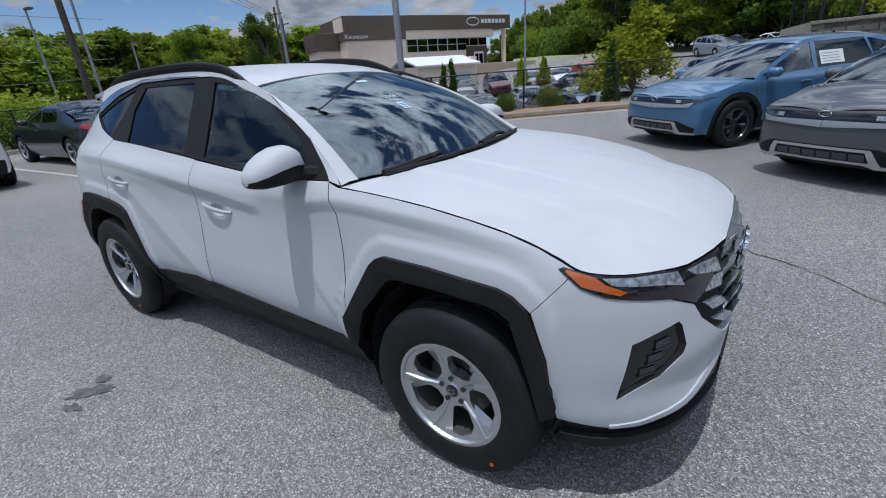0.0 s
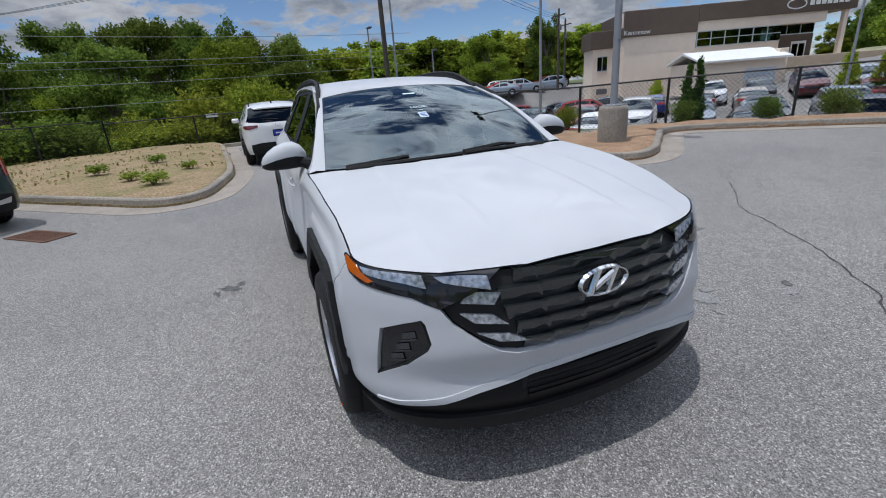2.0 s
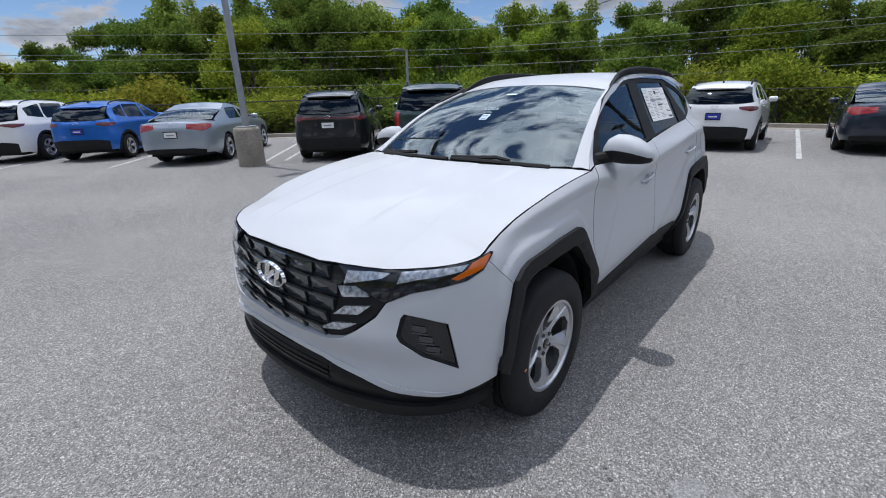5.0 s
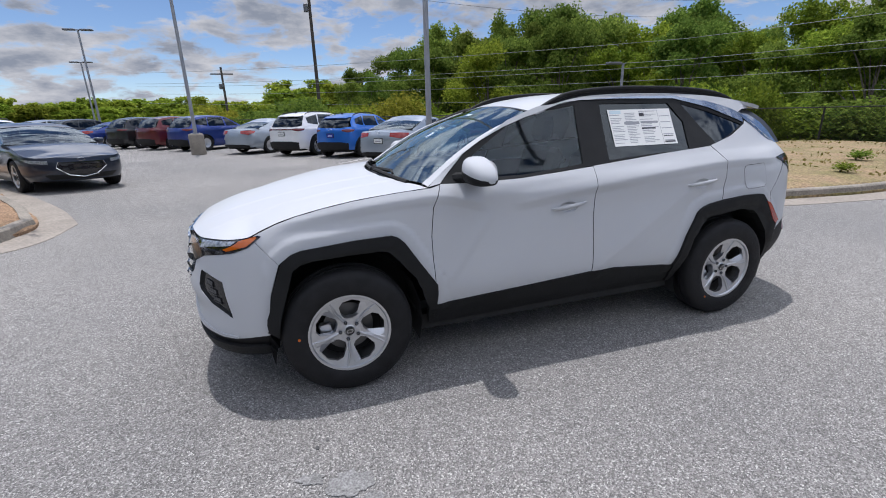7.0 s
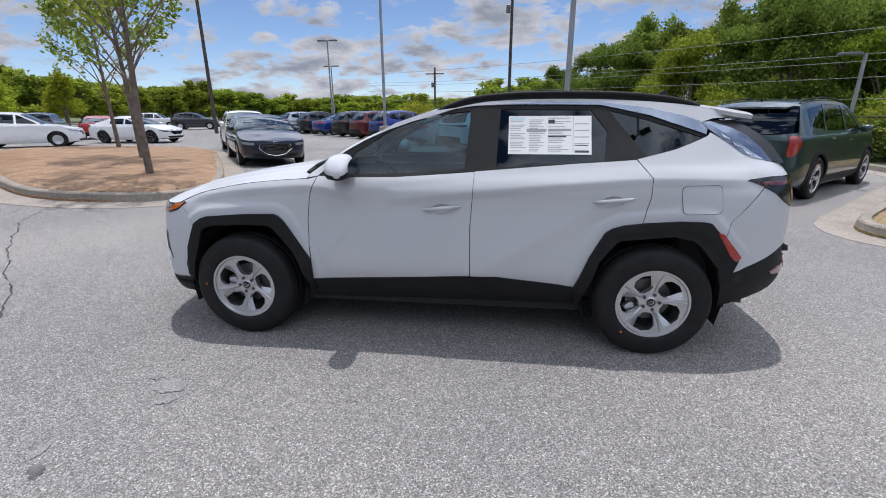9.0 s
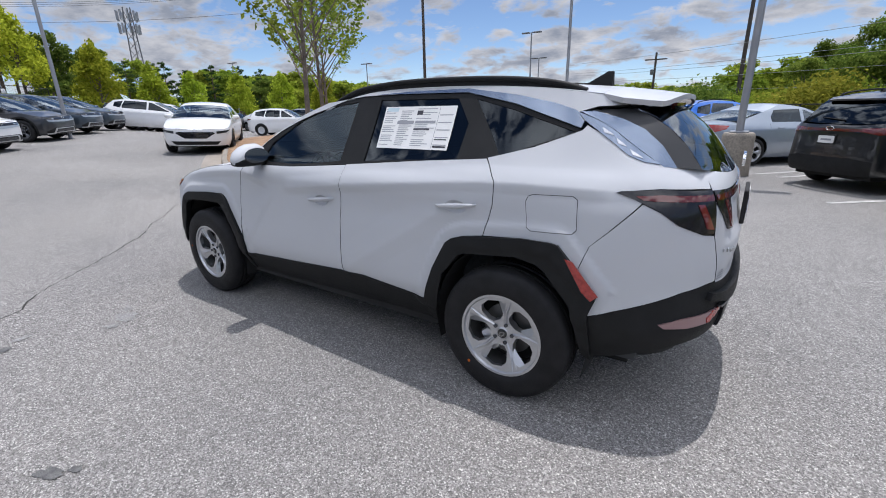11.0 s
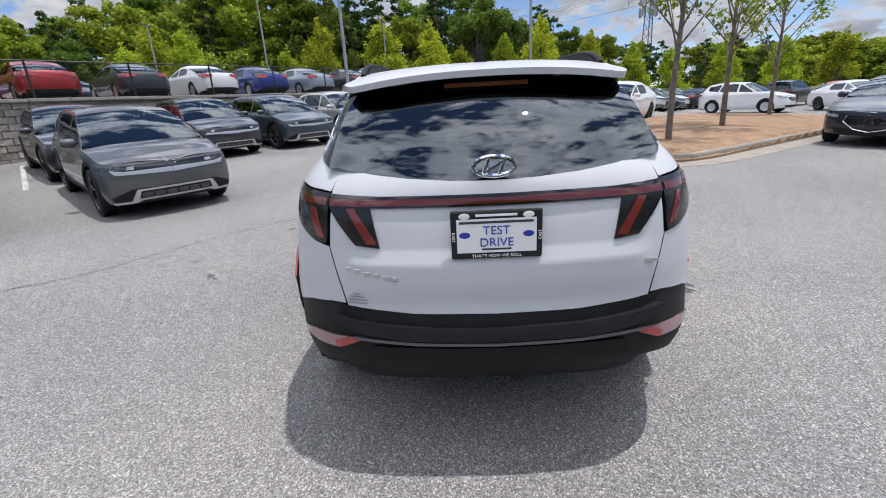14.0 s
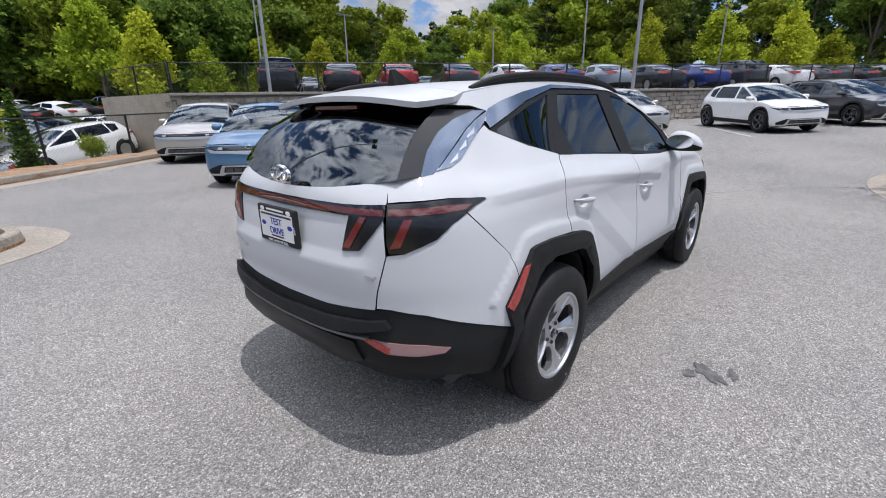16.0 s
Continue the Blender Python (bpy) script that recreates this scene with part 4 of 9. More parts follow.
# dark inner skin, wheel housings and floor pan
for a, b, zt in ((-S.x(1.70), S.x(1.70), .84), (S.x(1.70), S.x(.91), .98), (-S.x(.91), -S.x(1.70), .98), (S.x(-1.86), 2 * S.P - S.x(-1.86), 1.12), (S.x(.86), S.x(-.92), 1.06), (-S.x(-.92), -S.x(.86), 1.06)):
    zb = .30 if zt != .98 else .86
    part("inner_panel", MB().patch([(a, zb), (b, zb), (b, zt), (a, zt)], S, M_INNER, (.12, .12), off=-.055, thick=0), hero)
for sg in (1, -1):
    for cx in (1.3775, -1.3775):
        vs = []
        for i in range(15):
            a = math.pi * (i / 14 * 1.2 - .1)
            c, s_ = cx + .430 * math.cos(a), .365 + .475 * math.sin(a)
            vs += [(c, sg * .868, s_), (c, sg * .50, s_)]
        part("wheel_housing", MB().add(vs, [(2 * i, 2 * i + 1, 2 * i + 3, 2 * i + 2) for i in range(14)] + [tuple(range(1, 30, 2))], M_INNER), hero)
part("floor_pan", MB().box(-1.95, -.62, .24, 1.95, .62, .32, M_INNER), hero)
part("sill_box", MB().box(-.95, -.80, .25, .95, .80, .345, M_INNER), hero)

# painted panels
fender = [(.878 + g, 1.118), (.876 + g, 1.015), (.880 + g, .853), (.874 + g, .62)]
fender_top = [(x, float(np.interp(x, E_x, E_z)) - .0025) for x in (1.0, 1.15, 1.3, 1.45, 1.6, 1.7, 1.78, 1.83)]
side_part("front_fender", [(.86, 1.12)] + [(.807 + g, 1.134), (.858 + g, 1.015), (.878 + g, .853), (.877 + g, .70), (.871 + g, .59)] + ARCH_F[2:-2][::-1] + [(1.70, .80), (1.815, .93)] + fender_top[::-1], M_WHITE)
side_part("front_door", DOOR_F + [(.868, .436), (.29, .467), (-.212 + g, .498), (-.207 + g, .833), (-.221 + g, 1.031), (-.230 + g, 1.172), (.03, 1.153), (.29, 1.136), (.60, 1.131)], M_WHITE, holes=(handle_ring(*HANDLES[0]),))
side_part("rear_door", [(-.233 - g, 1.175), (-.226 - g, 1.031), (-.213 - g, .833), (-.218 - g, .496), (-.389, .500), (-.889, .452)] + ARCH_R[1:5] +
          [(-1.258 + g, .885), (-1.297 + g, 1.04), (-1.298 + g, 1.15), (-1.214 + g, 1.252), (-1.1, 1.243), (-.835, 1.225)], M_WHITE, holes=(handle_ring(*HANDLES[1]),))
def quarter(mb, mr):
    pl = S.side([(-1.219 - g, 1.256), (-1.303 - g, 1.15), (-1.302 - g, 1.04), (-1.264 - g, .886)] + ARCH_R[5:8] + [(-1.745, .795), (-1.782, .90), (-1.985, 1.098), (-1.93, 1.122), (-1.880, 1.139), (-1.98, 1.150), (-2.06, 1.156)])
    pl += [(S.r(.66), 1.152), (S.r(.613), 1.148), (S.r(.600), 1.20), (S.r(.60), 1.232), (S.r(.70), 1.240)] + S.side([(-2.05, 1.262), (-1.93, 1.290), (-1.80, 1.355), (-1.685, 1.410), (-1.665, 1.388), (-1.45, 1.312)])
    mb.patch(mr(pl), S, M_WHITE, (.026, .014), thick=.014, rim=M_SEAM)


both("quarter_panel", quarter)


def rear_corner(mb, mr):
    pl = S.side([(-1.749, .795), (-1.785, .90), (-1.989, 1.094), (-2.055, 1.062), (-2.12, 1.008)]) + [(S.r(.67), .962), (S.r(.613), .952), (S.r(.575), .80), (S.r(.565), .735), (S.r(.62), .735)] + \
        S.side([(-2.15, .712), (-1.98, .645), (-1.806, .582), (-1.840, .684)])
    mb.patch(mr(pl), S, M_WHITE, (.026, .014), thick=.014, rim=M_SEAM)


both("rear_bumper_corner", rear_corner)
GATE = [(S.r(.607), 1.150), (S.r(.600), 1.09), (S.r(.608), .95), (S.r(.570), .80), (S.r(.557), .727), (S.r(.30), .700), (S.r(0), .694)]
gate_mb = MB()
gate_l = GATE + [(2 * S.P - p, z) for p, z in GATE[::-1][1:]]
gate_top = [(S.r(y), 1.170 + .058 * (y / .605) ** 2 + .001) for y in (-.60, -.45, -.3, -.15, 0, .15, .3, .45, .60)]
gate_mb.patch(gate_l + gate_top, S, M_WHITE, (.06, .012), thick=.014, rim=M_SEAM)
tailgate = part("tailgate", gate_mb, hero)
# front bumper with the two lamp pockets cut out
FOG = [(S.x(1.992), .712), (S.f(.730), .742), (S.f(.676), .758), (S.f(.664), .742), (S.f(.648), .672), (S.f(.660), .645), (S.f(.725), .582), (S.x(1.962), .512), (S.x(1.972), .580)]
fb_top = [(S.x(1.815), .926), (S.x(1.92), .868), (S.f(.70), .835), (S.f(.615), .795), (S.f(.575), .735), (S.f(.48), .660), (S.f(.42), .622), (S.f(.36), .604), (S.f(.2), .597), (0, .595)]
fb_bot = [(0, .500), (S.f(.3), .492), (S.f(.5), .458), (S.f(.62), .424), (S.x(2.01), .396), (S.x(1.95), .396), (S.x(1.86), .408), (S.x(1.793), .412), (S.x(1.759), .645), (S.x(1.703), .800)]
fb = MB()
fb.patch(fb_top + mirrored(fb_top[:-1])[::-1] + mirrored(fb_bot[1:])[::-1] + fb_bot, S, M_WHITE, (.03, .015), [FOG, mirrored(FOG)], thick=.03, rim=M_WHITE)
bumper = part("front_bumper", fb, hero)
for mr in (lambda q: q, mirrored):
    pk = MB()
    inn = [(p, z) for p, z in FOG]
    c = np.mean(np.array(inn), axis=0)
    small = [tuple(c + (np.array(q) - c) * .93) for q in inn]
    for k in range(len(inn)):
        a, b, a2, b2 = inn[k], inn[(k + 1) % len(inn)], small[k], small[(k + 1) % len(inn)]
        A, B, A2, B2 = (S(*mr([q])[0]) for q in (a, b, a2, b2))
        n = Vector((-.016, 0, 0))
        pk.add([A, B, tuple(Vector(B2) + n), tuple(Vector(A2) + n)], [(0, 1, 2, 3), (3, 2, 1, 0)], M_CLAD)
    pk.patch(mr(small), S, M_LAMPBK, (.04, .04), off=-.014, thick=0)
    fog = part("fog_lamp_pocket", pk, bumper, "black recessed lamp pocket")
    ln = MB()
    for k in range(3):
        pc, zc = S.f(.722) + .026 * k, .690 - .044 * k
        ln.patch(mr([(pc - .034, zc), (pc + .020, zc - .012), (pc + .020, zc + .012), (pc - .030, zc + .022)]), S, M_DKCHROME, (.03, .02), off=-.008, thick=.006)
        ln.patch(mr([(pc - .036, zc - .008), (pc + .026, zc - .020), (pc + .026, zc - .014), (pc - .036, zc - .002)]), S, M_DKCHROME, (.03, .02), off=-.006, thick=.006)
    part("lamp_bar", ln, bumper)
hood_poly = [(x, float(np.interp(x, E_x, E_y)) - .002) for x in np.linspace(.875, 2.176, 46)]
hood_poly += [(2.182, .0)] + [(x, -y) for x, y in hood_poly[::-1]]
rear_edge = [(1.075 - .185 * (y / .76) ** 2, y) for y in np.linspace(-.72, .72, 13)]
part("hood", MB().patch(hood_poly + rear_edge, hood_fn, M_WHITE, (.05, .018), thick=.008, rim=M_SEAM), hero)
cowl = MB()
cw = [(1.080 - .187 * (y / .76) ** 2, y) for y in np.linspace(-.74, .74, 15)]
vs = [(x, y, hood_fn(x, y)[2] - .028) for x, y in cw] + [(.828 - .105 * (y / .76) ** 2, y, 1.150 - .02 * abs(y)) for x, y in cw]
cowl.add(vs, [(i, i + 1, 16 + i, 15 + i) for i in range(14)], M_CLAD)
part("cowl", cowl, hero, "black plastic cowl below the windscreen")

# roof, pillars and spoiler
roof_poly = [(x, float(np.interp(x, rx, ry)) - .003) for x in np.linspace(.098, -1.70, 30)]
roof_mid = [(.123 - .025 * (y / .6) ** 2, y) for y in np.linspace(-.55, .55, 9)]
part("roof", MB().patch([(x, -y) for x, y in roof_poly[::-1]] + roof_mid + roof_poly, roof_fn, M_WHITE, (.07, .06), thick=.01), hero)
sp = [(-1.703, float(np.interp(-1.70, rx, ry)) - .003), (-1.80, .585), (-1.90, .553), (-1.955, .525), (-1.975, .48), (-1.992, .36), (-2.003, .18), (-2.006, 0)]
part("roof_spoiler", MB().patch(sp + [(x, -y) for x, y in sp[::-1][1:]], roof_fn, M_WHITE, (.05, .05), thick=.024), hero)
und = MB().patch([(x * 1 + .02, y * .97) for x, y in sp] + [(x + .02, -y * .97) for x, y in sp[::-1][1:]], lambda x, y: (roof_fn(x, y)[0], y, roof_fn(x, y)[2] - .026), M_GLOSSB, (.1, .1), thick=0, flip=True)
part("spoiler_underside", und, hero)
part("high_brake_lamp", MB().box(-1.965, -.16, 1.485, -1.94, .16, 1.500, M_REDDK), hero, "dark red high brake lamp")
frame_side = [(.870, 1.128), (.80, 1.140), (.62, 1.300), (.60, 1.309), (.30, 1.470), (.08, 1.543), (-.24, 1.577), (-.6, 1.582), (-1.0, 1.576), (-1.3, 1.512), (-1.60, 1.423), (-1.675, 1.428), (-1.63, 1.470), (-1.72, 1.492), (-1.93, 1.498)]
frame_top = [(x, ztop(x)) for x in np.linspace(-1.93, .105, 30)]
wline = [(wind_fn(1, v)[0], wind_fn(1, v)[2]) for v in (.9, .7, .5, .3, .1)]
side_part("roof_side_frame", frame_side + frame_top + wline, M_WHITE, thick=.02, step=(.06, .03))
FG = [(.650, 1.158), (.565, 1.285), (.30, 1.443), (.08, 1.515), (-.195, 1.548), (-.165, 1.192), (.10, 1.168), (.28, 1.156)]
RG = [(-.365, 1.202), (-.385, 1.553), (-.945, 1.549), (-1.045, 1.42), (-1.03, 1.238), (-.70, 1.225)]
QG = [(-1.055, 1.545), (-1.30, 1.485), (-1.635, 1.384), (-1.28, 1.266)]
DLO = [(.795, 1.143), (.61, 1.305), (.30, 1.466), (.08, 1.539), (-.24, 1.573), (-.6, 1.578), (-1.0, 1.572), (-1.3, 1.508), (-1.672, 1.388), (-1.25, 1.256), (-.835, 1.229), (-.23, 1.179), (.29, 1.140), (.62, 1.135)]
side_part("window_surround", DLO, M_CLAD, off=-.004, thick=.02, step=(.08, .05), holes=(FG, RG, QG))
side_part("front_door_window", FG, M_GLASS, off=-.010, thick=0, step=(.1, .05), label="clear door glass")
side_part("rear_door_window", RG, M_PRIV, off=-.010, thick=0, step=(.1, .05), label="dark tinted privacy glass")
side_part("quarter_window", QG, M_PRIV, off=-.010, thick=0, step=(.1, .05), label="dark tinted privacy glass")
M_FIN = mat("brushed_fin", (0.20, 0.245, 0.32), 0.22, 0.9, coat=1.0)
FIN = [(-1.622, 1.470), (-1.73, 1.432), (-1.83, 1.387), (-1.96, 1.318), (-2.080, 1.247), (-2.00, 1.258), (-1.93, 1.281), (-1.80, 1.352), (-1.682, 1.420)]
side_part("pillar_trim", [(-.35, 1.582), (-.6, 1.592), (-1.0, 1.594), (-1.3, 1.553), (-1.5, 1.512), (-1.618, 1.476), (-1.665, 1.425), (-1.655, 1.397), (-1.3, 1.511), (-1.0, 1.575), (-.6, 1.580)], M_FIN, off=.003, thick=.01, label="satin blue-grey trim over the rear windows")
side_part("pillar_fin", FIN, M_FIN, off=.004, thick=.02, label="silver patterned pillar fin")


def fin_marks(mb, mr):
    for k in range(3):
        x0 = -1.76 - .085 * k
        zc = 1.397 - .047 * k
        mb.patch(mr(S.side([(x0, zc + .004), (x0 - .06, zc - .026), (x0 - .07, zc - .034), (x0 - .015, zc - .020)])), S, M_SILVER, (.04, .04), off=.0065, thick=.003)


both("fin_facet", fin_marks)
for sg in (1, -1):
    A = [Vector(S(sg * S.x(x), z)) for x, z in ((-1.63, 1.474), (-1.73, 1.436), (-1.83, 1.391), (-1.96, 1.322), (-2.095, 1.238))]
    B = [Vector(rear_fn(sg * .985, v)) for v in (1.0, .78, .56, .30, .0)]
    C = [a + (b - a) * k for a, b, k in zip(A, B, (.25, .45, .55, .55, .35))]
    quads = [(2 * i, 2 * i + 2, 2 * i + 3, 2 * i + 1) if sg > 0 else (2 * i, 2 * i + 1, 2 * i + 3, 2 * i + 2) for i in range(4)]
    part("pillar_fin_face", MB().add([tuple(p) for q in zip(A, C) for p in q], quads, M_FIN), hero, "silver patterned pillar fin", smooth=60)
    A = C
    dp = MB()
    dp.add([tuple(p) for q in zip(A, B) for p in q], [(2 * i, 2 * i + 2, 2 * i + 3, 2 * i + 1) if sg > 0 else (2 * i, 2 * i + 1, 2 * i + 3, 2 * i + 2) for i in range(4)], mat("pillar_grey", (.025, .026, .028), .4) if sg > 0 else bpy.data.materials["pillar_grey"])
    part("rear_pillar_trim", dp, hero, smooth=60)
sg_poly = [(-.985, .0), (.985, .0), (.985, 1.0), (-.985, 1.0)]
part("rear_window", MB().patch(sg_poly, rear_fn, M_REARG, (.12, .12), thick=0, flip=True), hero, "dark tinted rear window reflecting the sky")
part("windscreen", MB().patch([(-.985, .0), (.985, .0), (.985, .985), (-.985, .985)], wind_fn, M_WIND, (.12, .12), thick=0), hero, "clear windscreen reflecting sky and clouds")
band = MB()
for a, b in (((-.985, .955), (.985, .985)), ((-.985, 0), (-.955, .955)), ((.955, 0), (.985, .955)), ((-.955, 0), (.955, .03))):
    band.patch([a, (b[0], a[1]), b, (a[0], b[1])], wind_fn, M_SEAM, (.1, .1), off=-.004, thick=0)
part("windscreen_border", band, hero)
for sg in (1, -1):
    ap = []
    for v in np.linspace(-.02, 1.0, 18):
        wx, wy, wz = wind_fn(1, v)
        a = Vector(S(sg * S.x(wx), wz))
        b = Vector(wind_fn(sg * .968, v)) + Vector((.004, 0, .007))
        ap += [a, a + (b - a) * .5 + Vector((.004, sg * .004, .006)), b, b - Vector((.004, 0, .012))]
    part("windscreen_pillar", MB().add([tuple(p) for p in ap], [tuple((4 * i + c, 4 * i + 4 + c, 4 * i + 5 + c, 4 * i + 1 + c)[::-sg]) for i in range(17) for c in range(3)], M_WHITE), hero, smooth=50)

# cladding
both("front_arch_cladding", lambda mb, mr: mb.patch(mr(S.side(ARCH_F + [(.875, .30)] + ARCH_FI[::-1])), S, M_CLAD, (.04, .04), off=.022, thick=.05))
both("rear_arch_cladding", lambda mb, mr: mb.patch(mr(S.side(ARCH_R + [(-1.83, .34)] + ARCH_RI[::-1] + [(-.90, .32)])), S, M_CLAD, (.04, .04), off=.022, thick=.05))
side_part("sill_cladding", [(.870, .436), (.29, .466), (-.21, .497), (-.389, .499), (-.885, .452), (-.90, .31), (-.5, .30), (.4, .285), (.88, .285)], M_CLAD, off=.008, thick=.06)
lip_top = [(0, .496), (S.f(.3), .488), (S.f(.5), .454), (S.f(.62), .420), (S.x(2.01), .392), (S.x(1.95), .392), (S.x(1.86), .404), (S.x(1.80), .408)]
lip_bot = [(S.x(1.765), .300), (S.x(1.95), .300), (S.f(.62), .298), (S.f(.5), .295), (S.f(.3), .290), (0, .286)]
lip = MB().patch(lip_top + lip_bot + mirrored(lip_bot[:-1])[::-1] + mirrored(lip_top[1:])[::-1], S, M_LOW, (.06, .03), off=-.010, thick=.05)
lower = part("lower_bumper", lip, hero, "black plastic lower bumper with air slot")
chin_t = [(0, .339), (S.f(.3), .344), (S.f(.5), .350), (S.f(.62), .350), (S.x(1.95), .346), (S.x(1.80), .346)]
chin_b = [(S.x(1.778), .290), (S.x(1.95), .285), (S.f(.62), .283), (S.f(.5), .278), (S.f(.3), .269), (0, .264)]
edge = MB().patch(chin_t + chin_b + mirrored(chin_b[:-1])[::-1] + mirrored(chin_t[1:])[::-1], S, M_CLAD, (.06, .02), off=.010, thick=.05)
part("chin_lip", edge, lower)
slot = MB()
for k in range(4):
    z = .395 + .026 * k
    slot.patch([(-.32, z), (.32, z), (.32, z + .012), (-.32, z + .012)], S, M_LOW, (.1, .02), off=-.004, thick=.015)
slot.patch([(-.34, .388), (.34, .388), (.34, .482), (-.34, .482)], S, M_SEAM, (.1, .05), off=-.009, thick=0)
part("air_slot", slot, lower)
skid = MB()
skl = [(S.x(1.95), .412), (S.x(2.03), .418), (S.f(.62), .452), (S.f(.5), .486), (S.f(.3), .518), (0, .524)]
skb = [(0, .502), (S.f(.3), .494), (S.f(.5), .460), (S.f(.62), .426), (S.x(2.03), .398), (S.x(1.95), .400)]
skid.patch(skl + mirrored(skl[:-1])[::-1] + mirrored(skb[1:])[::-1] + skb, S, M_WHITE, (.06, .02), off=.007, thick=.012)
part("bumper_lip", skid, bumper)

# grille: dark facets in five rows, lamps at the ends of the rows
GR = [(S.f(.50), .905), (S.f(.42), .911), (S.f(.2), .905), (0, .903)]
GRL = [(0, .600), (S.f(.2), .602), (S.f(.355), .609), (S.f(.415), .627), (S.f(.475), .665), (S.f(.57), .740), (S.f(.605), .795)]
gb = MB().patch(GR + mirrored(GR[:-1])[::-1] + mirrored(GRL[1:])[::-1] + GRL, S, M_SEAM, (.06, .05), off=-.022, thick=.02)
grille = part("grille", gb, hero, "dark faceted front grille")
rows_z = [.604, .660, .722, .786, .848, .905]
rim_l = lambda z: float(np.interp(z, [.600, .627, .665, .740, .795, .83, .905], [.38, .425, .475, .545, .57, .55, .46]))
for r in range(5):
    z0, z1 = rows_z[r], rows_z[r + 1]
    lim = min(rim_l((z0 + z1) / 2) - .012 - (0.13 if r > 0 else .085), .44)

    def seam(y, z):
        """The upright seams lean towards the middle at the foot of the grille."""
        return y * (.80 + .20 * (z - .604) / .301)
    ys = [-.62, -.435, -.262, -.088, .088, .262, .435, .62]
    for a, b in zip(ys[:-1], ys[1:]):
        a0, a1, b0, b1 = (max(-lim, min(lim, seam(y, z))) for y, z in ((a, z0), (a, z1), (b, z0), (b, z1)))
        if min(b0 - a0, b1 - a1) < .03:
            continue
        cm = MB()
        pts = [(a0 + .003, z0 + .005), (b0 - .003, z0 + .005), (b1 - .003, z1 - .003), (a1 + .003, z1 - .003)]
        q = []
        for (y, z), o in list(zip(pts, (-.022, -.012, .010, .002))) + [(p, -.032) for p in pts]:
            p = S(S.f(y), z)
            q.append((p[0] + o, p[1], p[2]))
        mid = S(S.f((a0 + b0) / 2 + .25 * (b0 - a0)), z0 + .62 * (z1 - z0))
        q.append((mid[0] + .004, mid[1], mid[2]))
        cm.add(q, [(0, 1, 8), (1, 2, 8), (2, 3, 8), (3, 0, 8), (3, 2, 6, 7), (0, 3, 7, 4), (2, 1, 5, 6), (1, 0, 4, 5)], M_GRILLE)
        part("grille_facet", cm, grille)
for mr in (lambda q: q, mirrored):
    for r in range(1, 4):
        z0, z1 = rows_z[r] - .030 + .012 * r, rows_z[r + 1] - .035 + .012 * r
        e0, e1 = rim_l(z0) - .02, rim_l(z1) - .02
        lm = MB().patch(mr([(S.f(e0 - .115), z0 + .004), (S.f(e0), z0 + .020), (S.f(e1 + .01), z1), (S.f(e1 - .10), z1 - .014)]), S, M_LAMP, (.03, .03), off=-.001, thick=.02)
        dl = part("running_lamp", lm, grille, "clear daytime running lamp")
emb = MB()


def oval(rx_, rz_, wd, cx, cz, x, th, seg=40, sx=1):
    vs, fs = [], []
    for i in range(seg):
        a = 2 * math.pi * i / seg
        c, s_ = math.cos(a), math.sin(a)
        for k, o in ((1.0, 0), (1 - wd * .35, th), (1 - wd * .65, th), (1 - wd, 0)):
            kx, kz = rx_ - (1 - k) * .11, rz_ - (1 - k) * .11
            vs.append((x + sx * o, cx + kx * c, cz + kz * s_))
    for i in range(seg):
        j = (i + 1) % seg
        for k in range(3):
            fs.append((i * 4 + k, j * 4 + k, j * 4 + k + 1, i * 4 + k + 1) if sx > 0 else (i * 4 + k, i * 4 + k + 1, j * 4 + k + 1, j * 4 + k))
    return vs, fs


def badge(x, cz, s, sx, back):
    mb = MB()
    if back:
        seg = 32
        vs = [(x - sx * .012, s * .108 * math.cos(2 * math.pi * i / seg), cz + s * .054 * math.sin(2 * math.pi * i / seg)) for i in range(seg)] + [(x - sx * .03, 0, cz)]
        mb.add(vs, [tuple(range(seg))], M_GLOSSB)
    mb.add(*oval(.114 * s, .059 * s, .14, 0, cz, x - sx * .008, .012, sx=sx), M_CHROME)
    w = .016 * s
    for c in (-1, 1):
        vs = []
        for z, sl in ((-.047, -.035), (.047, .035)):
            for y, dx in ((-w, 0), (-w * .5, .008), (w * .5, .008), (w, 0)):
                vs.append((x + sx * (dx - .008), (c * .040 + y * 1.0) * s / max(s, .01) * s + sx * sl * .55 * s, cz + z * s))
        mb.add(vs, [(0, 1, 5, 4), (1, 2, 6, 5), (2, 3, 7, 6)], M_CHROME)
    vs = []
    for y, z in ((-.040, -.022), (.040, .022)):
        for o, dx in ((-w, 0), (-w * .5, .008), (w * .5, .008), (w, 0)):
            vs.append((x + sx * (dx - .006), (y) * s, cz + (sx * z + o) * s))
    mb.add(vs, [(0, 1, 5, 4), (1, 2, 6, 5), (2, 3, 7, 6)], M_CHROME)
    return mb


part("front_badge", badge(2.246, .805, 1.0, 1, True), hero, "oval chrome badge", smooth=30)
part("rear_badge", badge(-2.288, 1.222, .68, -1, False), hero, "oval chrome badge", smooth=30)

